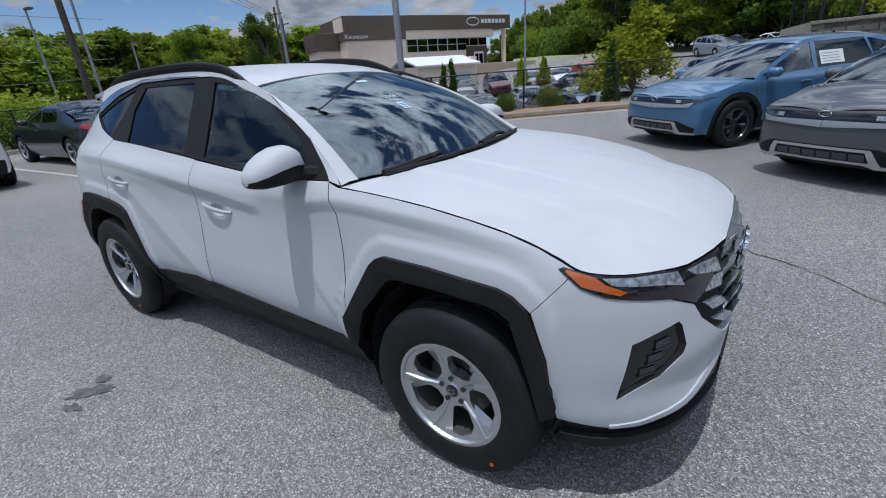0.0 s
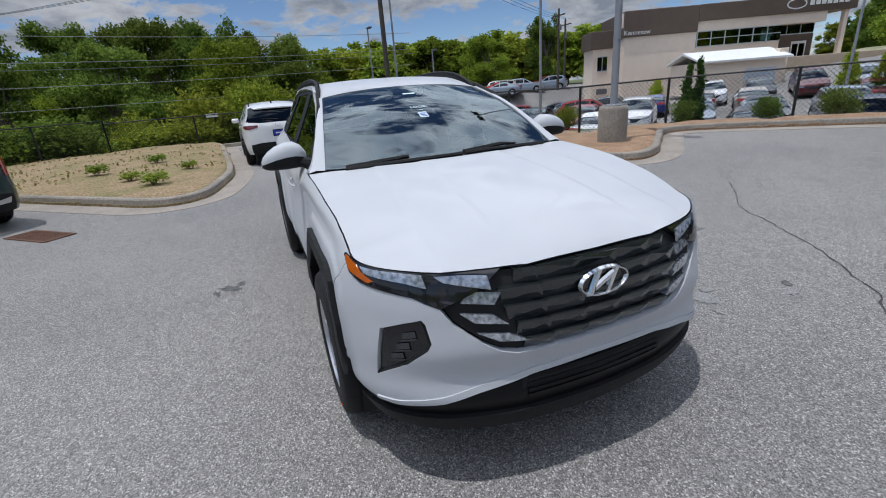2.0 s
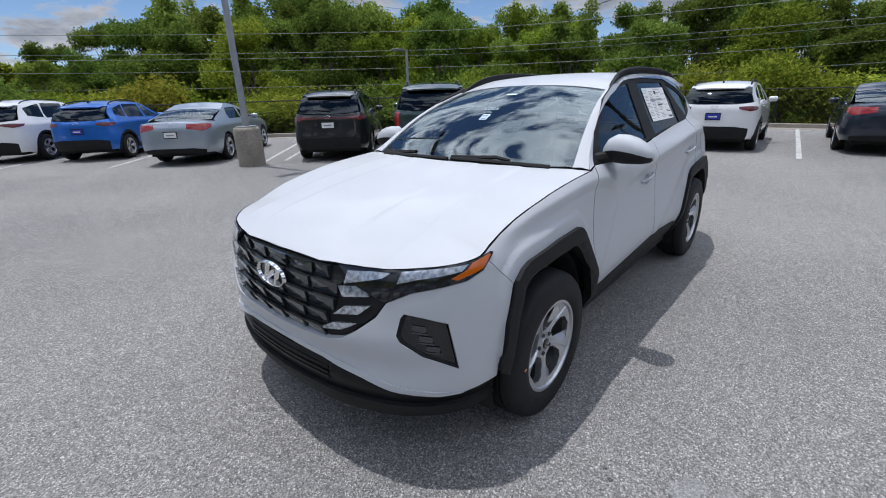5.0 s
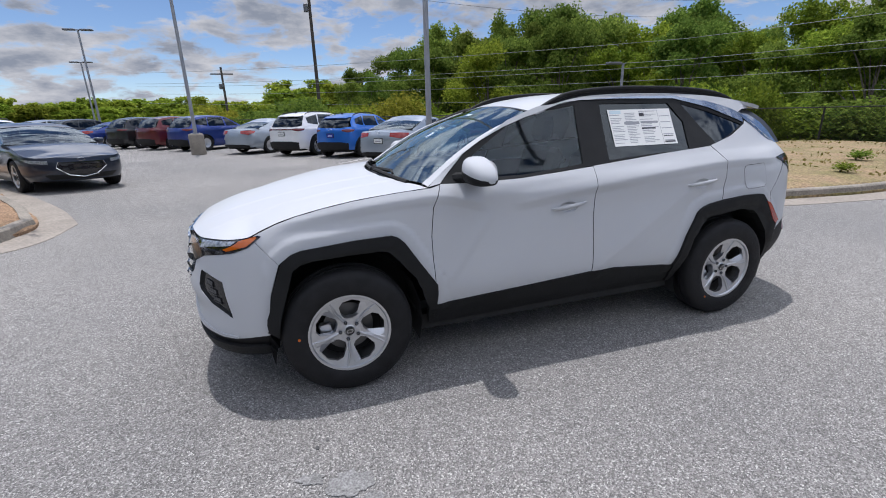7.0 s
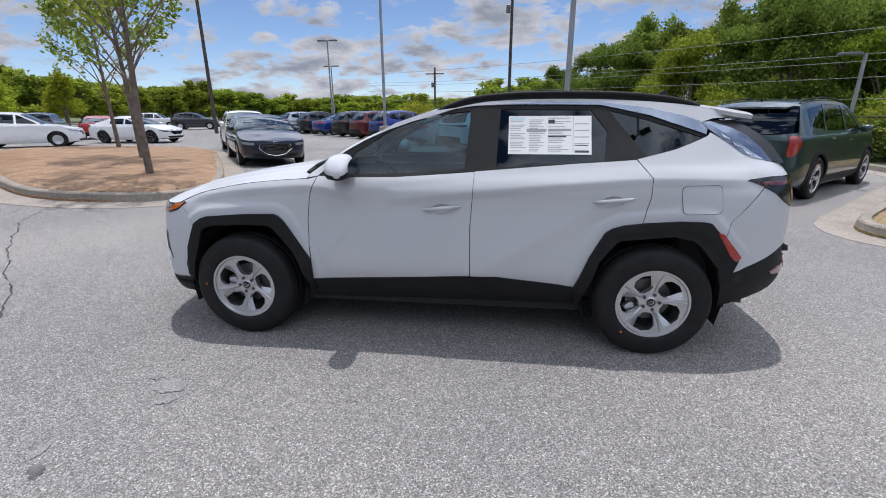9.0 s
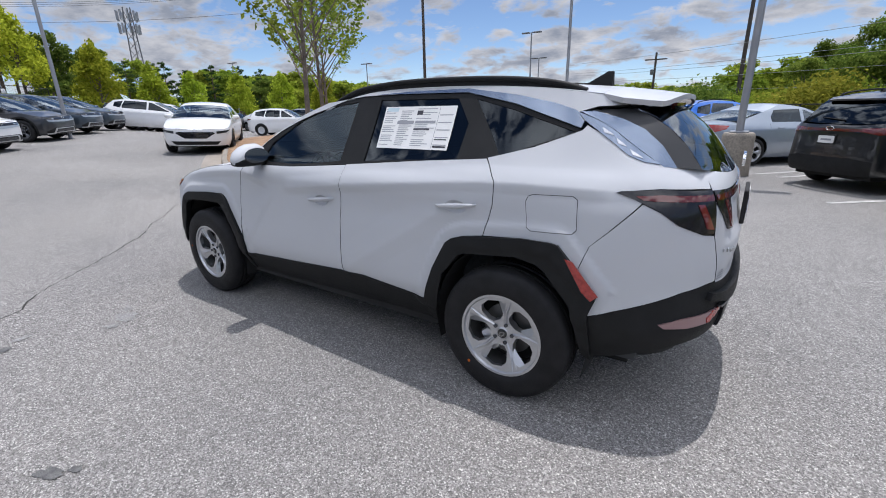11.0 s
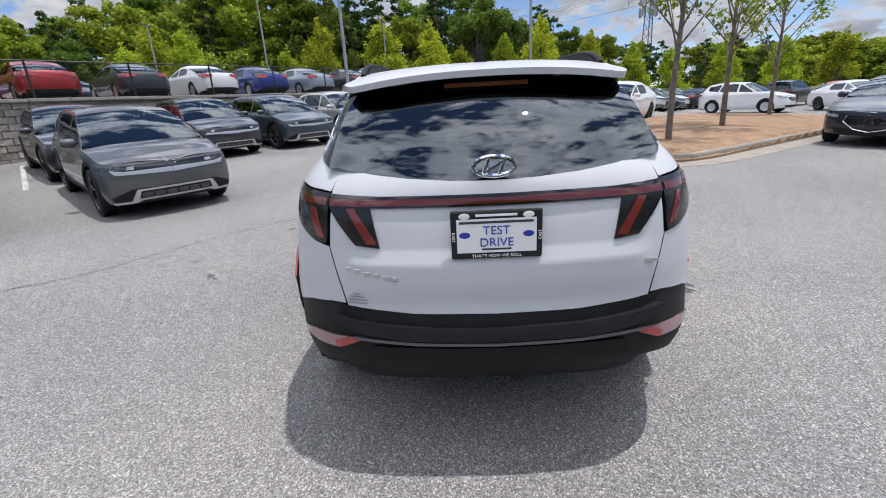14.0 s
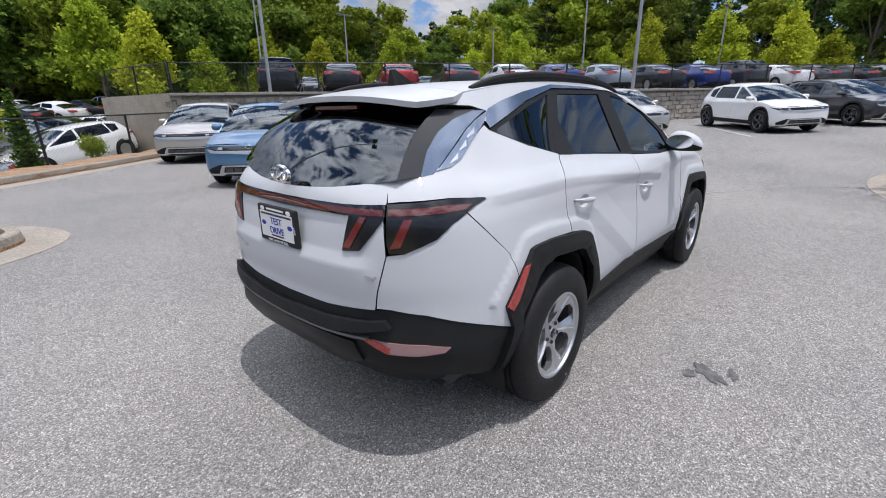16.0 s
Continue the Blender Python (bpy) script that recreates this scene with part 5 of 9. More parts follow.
# headlights
HL = [(S.f(.40), .912), (S.f(.60), .912), (S.f(.70), .918), (S.x(1.87), .934), (S.x(1.79), .950), (S.x(1.775), .944), (S.x(1.845), .893), (S.x(1.92), .868), (S.f(.70), .838), (S.f(.61), .800), (S.f(.50), .842)]
for mr in (lambda q: q, mirrored):
    hl = part("headlight", MB().patch(mr(HL), S, M_GLOSSB, (.04, .03), off=.004, thick=.03), hero, "slim dark headlight with amber side lens")
    part("amber_lens", MB().patch(mr([(S.x(1.887), .926), (S.x(1.84), .936), (S.x(1.80), .944), (S.x(1.796), .938), (S.x(1.848), .900), (S.x(1.955), .874), (S.x(1.975), .882), (S.x(1.914), .907)]), S, M_AMBER, (.03, .03), off=.008, thick=.006), hl, "amber side marker lens")
    part("lamp_lens", MB().patch(mr([(S.f(.672), .911), (S.f(.74), .917), (S.x(1.905), .924), (S.x(1.935), .903), (S.f(.72), .884), (S.f(.655), .868)]), S, M_LAMP, (.03, .03), off=.007, thick=.006), hl, "clear headlight lens")
    part("lamp_lens", MB().patch(mr([(S.f(.45), .896), (S.f(.55), .904), (S.f(.632), .905), (S.f(.600), .884), (S.f(.44), .848)]), S, M_LAMP, (.03, .03), off=.007, thick=.006), hl, "clear headlight lens")

# tail lamps and light bar
for sg in (1, -1):
    fl = (lambda q: q) if sg > 0 else mirrored
    fl2 = (lambda q: q) if sg > 0 else (lambda q: [(2 * S.P - p, z) for p, z in q])
    TO = [(S.r(.612), 1.142), (S.x(-2.06), 1.151), (S.x(-1.90), 1.143), (S.x(-1.878), 1.137), (S.x(-1.955), 1.112), (S.x(-2.05), 1.068), (S.x(-2.115), 1.012), (S.r(.672), .966), (S.r(.622), .962), (S.r(.613), 1.0)]
    tl = part("tail_lamp", MB().patch(fl2(TO), S, M_LAMPBK, (.04, .03), off=.005, thick=.03), hero, "black tail lamp with red claw elements")
    part("red_strip", MB().patch(fl2([(S.r(.618), 1.124), (S.x(-2.06), 1.130), (S.x(-1.96), 1.124), (S.x(-1.99), 1.108), (S.x(-2.08), 1.104), (S.r(.618), 1.101)]), S, M_REDDK, (.04, .03), off=.008, thick=.004), tl)
    part("red_claw", MB().patch(fl2([(S.r(.672), 1.090), (S.r(.698), 1.090), (S.r(.660), .988), (S.r(.626), .982)]), S, M_RED, (.03, .03), off=.009, thick=.005), tl, "red lamp element")
    TI = [(S.r(.442), 1.096), (S.r(.600), 1.099), (S.r(.600), 1.085), (S.r(.502), .964), (S.r(.412), .952)]
    ti = part("tail_lamp", MB().patch(fl2(TI), S, M_LAMPBK, (.04, .03), off=.006, thick=.03), tailgate, "black tail lamp with red claw elements")
    part("red_claw", MB().patch(fl2([(S.r(.500), 1.092), (S.r(.532), 1.092), (S.r(.456), .967), (S.r(.420), .968)]), S, M_RED, (.03, .03), off=.010, thick=.005), ti, "red lamp element")
bar = [(S.r(.606), 1.140), (S.r(.4), 1.130), (S.r(.2), 1.128), (S.r(0), 1.127)]
bar_b = [(S.r(0), 1.088), (S.r(.2), 1.089), (S.r(.4), 1.091), (S.r(.606), 1.096)]
flip_r = lambda q: [(2 * S.P - p, z) for p, z in q]
lb = part("light_bar", MB().patch(bar + flip_r(bar[:-1])[::-1] + flip_r(bar_b[1:])[::-1] + bar_b, S, M_GLOSSB, (.06, .03), off=.007, thick=.02), tailgate, "full-width dark red light bar")
part("red_strip", MB().patch([(S.r(.60), 1.122), (S.r(0), 1.115), (S.r(-.60), 1.122), (S.r(-.60), 1.100), (S.r(0), 1.094), (S.r(.60), 1.100)], S, M_REDDK, (.06, .03), off=.010, thick=.004), lb)

# rear bumper in black plastic
RB = [(S.x(-1.81), .580), (S.x(-1.98), .642), (S.x(-2.15), .709), (S.r(.62), .732), (S.r(.55), .722), (S.r(.30), .696), (S.r(0), .690)]
RBB = [(S.r(0), .43), (S.r(.35), .43), (S.r(.50), .48), (S.r(.66), .46), (S.x(-2.05), .41), (S.x(-1.80), .315)]
rb = part("rear_bumper", MB().patch(RB + flip_r(RB[:-1])[::-1] + flip_r(RBB[1:])[::-1] + RBB, S, M_CLAD, (.06, .03), off=-.004, thick=.06), hero, "black plastic rear bumper")
st = [(S.r(.60), .690), (S.r(.48), .672), (S.r(.30), .655), (S.r(0), .648)]
sb = [(S.r(0), .600), (S.r(.35), .606), (S.r(.50), .628), (S.r(.62), .66)]
part("bumper_step", MB().patch(st + flip_r(st[:-1])[::-1] + flip_r(sb[1:])[::-1] + sb, S, M_CLAD, (.06, .02), off=.026, thick=.035), rb)
st = [(S.r(.53), .612), (S.r(.45), .606), (S.r(.3), .596), (S.r(0), .590)]
sb = [(S.r(0), .578), (S.r(.3), .584), (S.r(.45), .594), (S.r(.52), .600)]
part("trim_strip", MB().patch(st + flip_r(st[:-1])[::-1] + flip_r(sb[1:])[::-1] + sb, S, mat("satin_grey_trim", (.13, .13, .135), .45, .4), (.06, .02), off=.018, thick=.02), rb, "thin satin grey trim strip")
dfz = [(S.r(.46), .575), (S.r(0), .565), (S.r(-.46), .575), (S.r(-.50), .50), (S.r(-.36), .435), (S.r(0), .425), (S.r(.36), .435), (S.r(.50), .50)]
part("diffuser", MB().patch(dfz, S, M_LOW, (.06, .03), off=.010, thick=.04), rb)
for fl2 in ((lambda q: q), flip_r):
    rl = part("bumper_lamp", MB().patch(fl2([(S.r(.478), .606), (S.r(.60), .598), (S.r(.72), .590), (S.x(-2.08), .568), (S.x(-2.10), .550), (S.r(.70), .545), (S.r(.60), .550)]), S, M_FROST, (.04, .03), off=.004, thick=.02), rb, "clear reversing lamp in the bumper")
    part("red_reflector", MB().patch(fl2([(S.r(.485), .603), (S.r(.57), .598), (S.r(.615), .575), (S.r(.612), .553), (S.r(.60), .552)]), S, M_REDBR, (.04, .03), off=.007, thick=.004), rl, "red reflector")
    part("side_reflector", MB().patch(fl2(S.side([(-1.690, .838), (-1.725, .830), (-1.845, .688), (-1.815, .662), (-1.775, .700)])), S, M_REDBR, (.04, .04), off=.0255, thick=.008), hero, "red side reflector on the arch")
ex = MB().revolve([(.032, 0), (.036, 0), (.036, .16), (.030, .16), (.030, .02)], M_DKCHROME, Matrix.Translation((-2.02, -.52, .35)) @ Matrix.Rotation(radians(90), 4, 'Y'), seg=16)
part("exhaust_tip", ex, hero, smooth=40)

# door handles, fuel flap, mirrors, roof rails, aerial
for sg in (1, -1):
    for hx, hz in ((-.030, .948), (-1.085, 1.018)):
        hm = MB()
        n = 9
        vs, fs = [], []
        for i in range(n):
            t = i / (n - 1)
            x = hx + .125 - .25 * t
            z = hz - .014 + .026 * t
            y0 = S(S.x(x), z)[1]
            o = .030 * (math.sin(math.pi * min(1, max(0, t))) ** .5)
            hh = .007 + .008 * math.sin(math.pi * t)
            for dy, dz in ((o - .006, -hh), (o + .004, -hh * .5), (o + .006, hh * .4), (o - .002, hh), (o - .012, 0)):
                vs.append((x, sg * (y0 + dy), z + dz))
        for i in range(n - 1):
            for k in range(5):
                q = (i * 5 + k, i * 5 + (k + 1) % 5, i * 5 + 5 + (k + 1) % 5, i * 5 + 5 + k)
                fs.append(q if sg > 0 else q[::-1])
        hm.add(vs, fs, M_WHITE)
        part("door_handle", hm, hero, smooth=60)
        rx0, rz0 = (HANDLES[0] if hx > -.5 else HANDLES[1])

        def dish(p, z, cx=rx0, cz=rz0 - .006):
            q = S(p, z)
            k = max(0.0, 1 - ((q[0] - cx) / .066) ** 2 - ((z - cz) / .034) ** 2)
            return (q[0], q[1] - math.copysign(.024 * min(1.0, k * 1.5), q[1]), z)
        ring = S.side(handle_ring(rx0, rz0))
        cup = MB().patch(ring if sg > 0 else mirrored(ring), dish, M_WHITE, (.012, .010), thick=0)
        part("handle_recess", cup, hero)
    # mirror
    mm = MB()
    rings = []
    secs = [(.805, .600, 1.188, .045, .036), (.830, .600, 1.200, .070, .064), (.870, .603, 1.208, .084, .078), (.920, .605, 1.206, .090, .078), (.970, .604, 1.199, .090, .069), (1.015, .600, 1.187, .080, .054), (1.045, .592, 1.175, .056, .034), (1.058, .585, 1.168, .022, .014)]
    K = 20
    vs, fs = [], []
    for y, cx, cz, ax, az in secs:
        for k in range(K):
            a = 2 * math.pi * k / K
            ca, sa = math.cos(a), math.sin(a)
            vs.append((cx + ax * math.copysign(abs(ca) ** .62, ca) * (1 if ca > 0 else .8), sg * y, cz + az * math.copysign(abs(sa) ** .8, sa) * (1.0 if sa > 0 else .95)))
    for r in range(len(secs) - 1):
        for k in range(K):
            q = (r * K + k, r * K + (k + 1) % K, (r + 1) * K + (k + 1) % K, (r + 1) * K + k)
            fs.append((q if sg < 0 else q[::-1], k))
    last = tuple((len(secs) - 1) * K + k for k in range(K))
    for f, k in fs:
        mm.add([], [], M_WHITE)
    base = len(mm.v)
    mm.v.extend(vs)
    for f, k in fs:
        lowk = 10 <= k <= 19
        mm.face([i + base for i in f], M_CLAD if lowk else M_WHITE)
    mm.face([i + base for i in (last if sg < 0 else last[::-1])], M_WHITE)
    mir = part("side_mirror", mm, hero, "white side mirror with black underside", smooth=50)
    arm = MB().tube([(.70, sg * .775, 1.155), (.66, sg * .82, 1.165), (.62, sg * .87, 1.165)], [.035, .03, .03], M_CLAD, 8)
    part("mirror_arm", arm, mir)
    gl = MB()
    gl.add([(.532, sg * (.91 + .095 * math.cos(2 * math.pi * i / 20)), 1.208 + .052 * math.sin(2 * math.pi * i / 20)) for i in range(20)], [tuple(range(20)) if sg < 0 else tuple(range(19, -1, -1))], M_CHROME)
    part("mirror_glass", gl, mir, "mirror glass")
    # rail
    rl_pts = [(.02, .018), (-.06, .030), (-.2, .038), (-.5, .040), (-.9, .040), (-1.2, .039), (-1.42, .032), (-1.55, .018), (-1.62, .004)]
    rp = [(x, sg * (float(np.interp(x, rx, ry)) - .035), ztop(x) + dz) for x, dz in [(.075, .004)] + rl_pts]
    rp = [tuple(q) for q in spline(rp, 4)]
    rail = MB().tube(rp, .014, M_CLAD, 8)
    rail_ob = part("roof_rail", rail, hero, "black roof rail", smooth=60)
    skirt = MB()
    vs = []
    for x, y, z in rp:
        zb = roof_fn(x, abs(y))[2]
        vs += [(x, y, zb - .004), (x, y, z)]
    skirt.add(vs, [(2 * i, 2 * i + 1, 2 * i + 3, 2 * i + 2) for i in range(len(rp) - 1)], M_CLAD)
    skirt.add([(x, y - sg * .02, z) for x, y, z in vs], [(2 * i, 2 * i + 2, 2 * i + 3, 2 * i + 1) for i in range(len(rp) - 1)], M_CLAD)
    part("rail_base", skirt, rail_ob)
# fuel flap on the driver's flank
fl = [(-1.470, 1.075), (-1.480, 1.100), (-1.505, 1.110), (-1.690, 1.113), (-1.712, 1.098), (-1.722, .965), (-1.705, .945), (-1.510, .940), (-1.488, .955)]
part("fuel_flap", MB().patch(S.side(fl), S, M_SEAM, (.06, .05), off=.0012, thick=0).patch([(q[0] + (S.x(-1.595) - q[0]) * .022, q[1] + (1.025 - q[1]) * .03) for q in S.side(fl)], S, M_WHITE, (.06, .05), off=.0022, thick=0), hero)
fin = MB()
fz = roof_fn(-1.5, 0)[2]
fin.add([(-1.36, 0, fz - .004), (-1.60, .032, fz - .020), (-1.60, -.032, fz - .020), (-1.57, .006, fz + .072), (-1.60, .006, fz + .070), (-1.60, -.006, fz + .070), (-1.57, -.006, fz + .072), (-1.47, .020, fz + .016), (-1.47, -.020, fz + .016)],
        [(0, 7, 8), (0, 1, 7), (0, 8, 2), (7, 1, 4, 3), (8, 6, 5, 2), (7, 3, 6, 8), (3, 4, 5, 6), (1, 2, 5, 4)], M_CLAD)
part("roof_aerial", fin, hero, "black shark fin aerial", smooth=40)

# wipers
for plan in ([(.945, .64), (1.000, .36), (1.035, .04)], [(1.045, .02), (1.020, -.32), (.945, -.64)]):
    pts = [(x, y, hood_fn(x, y)[2] + .006) for x, y in plan]
    wp = part("wiper", MB().tube([tuple(q) for q in spline(pts, 5)], .013, M_SEAM, 6), hero, "black windscreen wiper")
    part("wiper_arm", MB().tube([(pts[2][0] - .01, pts[2][1], pts[2][2] + .004), (pts[1][0] - .03, pts[1][1] * .9, pts[1][2] + .022), (pts[1][0] - .02, pts[1][1] * 1.15, pts[1][2] + .014)], [.017, .012, .008], M_SEAM, 6), wp)

# wheels
for nm, cx, sg in (("wheel", 1.3775, 1), ("wheel", 1.3775, -1), ("wheel", -1.3775, 1), ("wheel", -1.3775, -1)):
    mw = Matrix.Translation((cx, sg * .815, .365)) @ Matrix.Rotation(radians(-90 * sg), 4, 'X') @ Matrix.Rotation(radians(10 + 30 * (cx < 0) + 20 * (sg < 0)), 4, 'Z')
    wh = build_wheel(nm, hero, mw)
    dx, dz = {(1, 1): (.272, .016), (1, -1): (.190, -.238), (-1, 1): (.176, -.194), (-1, -1): (.09, -.27)}[(1 if cx > 0 else -1, sg)]
    back = Matrix.Rotation(radians(-10 - 30 * (cx < 0) - 20 * (sg < 0)), 4, 'Z') @ Vector((dx, -sg * dz, 0))
    dot = MB().revolve([(.008, .0), (.008, .004), (.0001, .004)], M_AMBER, Matrix.Translation((back.x, back.y, .1185)), seg=12)
    part("tyre_mark", dot, wh, "orange paint dot on the tyre")

# cabin
cab = MB()
cab.box(-2.0, -.72, .32, .95, .72, .40, M_DASH)
cab.box(.52, -.74, .62, 1.02, .74, 1.06, M_DASH, bev=.06)
cab.box(.45, -.12, .42, .75, .12, .95, M_DASH, bev=.03)
cab.box(-2.02, -.66, .40, -1.55, .66, 1.0, M_DASH, bev=.03)
part("dashboard", cab, hero)
for y in (.38, -.38):
    se = MB()
    se.box(-.38, y - .26, .50, .18, y + .26, .68, M_SEAT, bev=.05)
    se.box(-.12, -.26, 0, .04, .26, .62, M_SEAT, Matrix.Translation((-.38, y, .62)) @ Matrix.Rotation(radians(-16), 4, 'Y'), bev=.05)
    se.box(-.06, -.13, .66, .04, .13, .86, M_SEAT, Matrix.Translation((-.40, y, .62)) @ Matrix.Rotation(radians(-12), 4, 'Y'), bev=.04)
    part("front_seat", se, hero, "grey cloth front seat with headrest")
bs = MB()
bs.box(-1.25, -.64, .50, -.75, .64, .68, M_SEAT, bev=.05)
bs.box(-.10, -.64, 0, .04, .64, .58, M_SEAT, Matrix.Translation((-1.28, 0, .62)) @ Matrix.Rotation(radians(-18), 4, 'Y'), bev=.05)
for y in (.42, 0, -.42):
    bs.box(-.05, -.12, .60, .04, .12, .76, M_SEAT, Matrix.Translation((-1.30, y, .62)) @ Matrix.Rotation(radians(-14), 4, 'Y'), bev=.03)
part("rear_seat", bs, hero, "grey cloth rear bench with headrests")
sw = MB()
sw.tube([(.185 * math.cos(2 * math.pi * i / 28), .185 * math.sin(2 * math.pi * i / 28), 0) for i in range(29)], .016, M_DASH, 8, cap=False)
sw.box(-.06, -.05, -.02, .06, .05, .01, M_DASH, bev=.015)
sw.box(-.18, -.02, -.012, .18, .02, .0, M_DASH)
part("steering_wheel", sw, hero, smooth=40, m=Matrix.Translation((.38, .38, 1.00)) @ Matrix.Rotation(radians(-66), 4, 'Y'))
part("rear_view_mirror", MB().box(.27, -.12, 1.40, .30, .12, 1.46, M_SEAM, bev=.01), hero)
ss = MB().patch([(-.17, .90), (.17, .90), (.17, .945), (-.17, .945)], wind_fn, M_SEAM, (.1, .1), off=-.012, thick=0)
part("sensor_housing", ss, hero)

# papers on the glass
st = MB().patch([(-.09, .800), (.05, .800), (.05, .826), (-.09, .826)], wind_fn, M_STICKER, (.1, .1), off=.0012, thick=0)
part("windscreen_sticker", st, hero, "pale blue paper strip")
st = MB().patch([(-.085, .43), (.0, .43), (.0, .50), (-.085, .50)], wind_fn, M_STICKER, (.1, .1), off=.0012, thick=0)
for k in range(3):
    st.patch([(-.075, .44 + .018 * k), (-.012, .44 + .018 * k), (-.012, .447 + .018 * k), (-.075, .447 + .018 * k)], wind_fn, M_BLUEINK, (.1, .1), off=.002, thick=0)
st.patch([(-.070, .525), (-.014, .525), (-.014, .531), (-.070, .531)], wind_fn, M_STICKER, (.1, .1), off=.0012, thick=0)
part("windscreen_sticker", st, hero, "pale paper with blue print")
PX0, PX1, PZ0, PZ1 = -.438, -.950, 1.282, 1.512
wp = lambda u, v: (PX0 + (PX1 - PX0) * u, PZ0 + (PZ1 - PZ0) * v)
pr = MB().patch(S.side([wp(0, 0), wp(1, 0), wp(1, 1), wp(0, 1)]), S, M_PAPER, (.1, .1), off=-.0055, thick=0)
prk = MB()
rnd = random.Random(4)


def ink(u0, v0, u1, v1, material):
    prk.patch(S.side([wp(u0, v0), wp(u1, v0), wp(u1, v1), wp(u0, v1)]), S, material, (.2, .2), off=-.0048, thick=0)


for col0, col1 in ((.02, .22), (.25, .44), (.48, .76)):
    v = .93
    while v > .06:
        if rnd.random() < .85:
            ink(col0, v, col0 + (col1 - col0) * rnd.uniform(.55, 1), v + .016, M_GREYINK)
        v -= .045
ink(.22, .58, .46, .66, M_GREYINK)
ink(.48, .60, .76, .66, M_GREYINK)
ink(.48, .44, .70, .48, M_INK)
ink(.48, .80, .56, .90, M_INK)
ink(.03, .88, .20, .97, M_STICKER)
for k in range(5):
    ink(.80, .10 + .17 * k, .97, .12 + .17 * k, M_GREYINK)
ink(.80, .05, .97, .09, M_INK)
ink(.80, .22, .96, .245, M_INK)
ink(.78, .03, .785, .97, M_GREYINK)
tagged(part("printing", prk, part("price_sheet", pr, hero, "white printed price sheet behind the door glass")), kind="stuff")

# plate with its frame
pl = MB()
px = -2.325
pl.box(px - .008, -.155, .915, px + .012, .155, 1.082, M_SEAM, bev=.004)
plate = part("licence_plate", pl, hero, "white and blue plate in a black dealer frame")
fcp = MB().add([(px - .0095, -.135, .937), (px - .0095, .135, .937), (px - .0095, .135, 1.056), (px - .0095, -.135, 1.056)], [(0, 3, 2, 1)], M_PAPER)
part("plate_face", fcp, plate)


def lettering(body, size, material, m, parent, name="lettering"):
    c = bpy.data.curves.new(name, 'FONT')
    c.body, c.size, c.align_x, c.align_y, c.extrude = body, size, 'CENTER', 'CENTER', 0.0008
    ob = new(name, c)
    dg = bpy.context.evaluated_depsgraph_get()
    me = bpy.data.meshes.new_from_object(ob.evaluated_get(dg))
    bpy.data.objects.remove(ob)
    me.materials.clear()
    me.materials.append(material)
    ob = new(name, me)
    ob.parent = parent
    ob.matrix_basis = m
    return ob


back_m = lambda y, z, x=px - .0108: Matrix(((0, 0, -1, x), (-1, 0, 0, y), (0, 1, 0, z), (0, 0, 0, 1)))
w0, w1 = Vector(wind_fn(-.043, .570)), Vector(wind_fn(-.043, .590))
wu = (w1 - w0).normalized()
wn = Vector((0, 1, 0)).cross(wu).normalized()
lettering("LOOK", .040, M_STICKER, Matrix(((0, wu.x, wn.x, w0.x + .002 * wn.x), (1, wu.y, wn.y, w0.y), (0, wu.z, wn.z, w0.z + .002 * wn.z), (0, 0, 0, 1))), hero, "window_lettering")
lettering("TEST", .043, M_BLUEINK, back_m(0, 1.014), plate)
lettering("DRIVE", .043, M_BLUEINK, back_m(0, .972), plate)
lettering("THAT'S HOW WE ROLL", .016, M_PAPER, back_m(0, .925), plate)
lettering("EAST", .015, M_PAPER, back_m(-.147, .995) @ Matrix.Rotation(radians(90), 4, 'Z'), plate)
lettering("EAST", .015, M_PAPER, back_m(.147, .995) @ Matrix.Rotation(radians(-90), 4, 'Z'), plate)
bars = MB()
bars.box(px - .0108, -.07, 1.064, px - .009, .07, 1.072, M_PAPER)
bars.box(px - .0108, -.125, 1.040, px - .009, .125, 1.048, M_INK)
bars.box(px - .0108, -.05, .946, px - .009, .05, .952, M_INK)
for y in (.108, -.108):
    for z in (1.066, 1.000):
        vs, fs = oval(.019, .011, .10, y, z, px - .0095, .001, 20, -1)
        bars.add(vs, fs, M_PAPER if z > 1.05 else M_BLUEINK)
        bars.box(px - .0108, y - .008, z - .002, px - .0095, y + .008, z + .002, M_PAPER if z > 1.05 else M_BLUEINK)
part("plate_print", bars, plate)
nm = MB()
for k, w in enumerate((.030, .024, .024, .022, .026, .024)):
    y = .545 - .034 * k
    z = .876 - .0065 * k
    p0 = S(S.r(y), z)
    nm.box(p0[0] - .007, y - w, z - .009, p0[0] - .001, y, z + .009 * (1 if k % 2 else .8), M_SILVER, bev=.002)
part("name_badge", nm, tailgate, "silver badge strip")
p0 = S(S.r(-.54), .865)
part("name_badge", MB().box(p0[0] - .006, -.575, .860, p0[0] + .01, -.50, .872, M_SILVER), tailgate, "silver badge strip")
dk = MB()
for y0, y1, z in ((.555, .475, .742), (.555, .475, .755), (.545, .485, .768), (.53, .50, .780)):
    dk.patch([(S.r(y0), z - .004), (S.r(y1), z - .006), (S.r(y1), z + .001), (S.r(y0), z + .003)], S, M_GREYINK, (.06, .02), off=.0015, thick=0)
part("dealer_decal", dk, tailgate, "grey dealer decal")


# ---- other cars ----
def paint(name, color, metal=0.35, rough=0.3):
    return bpy.data.materials.get(name) or mat(name, color, rough, metal, coat=0.9, vary=0.03, scale=4)


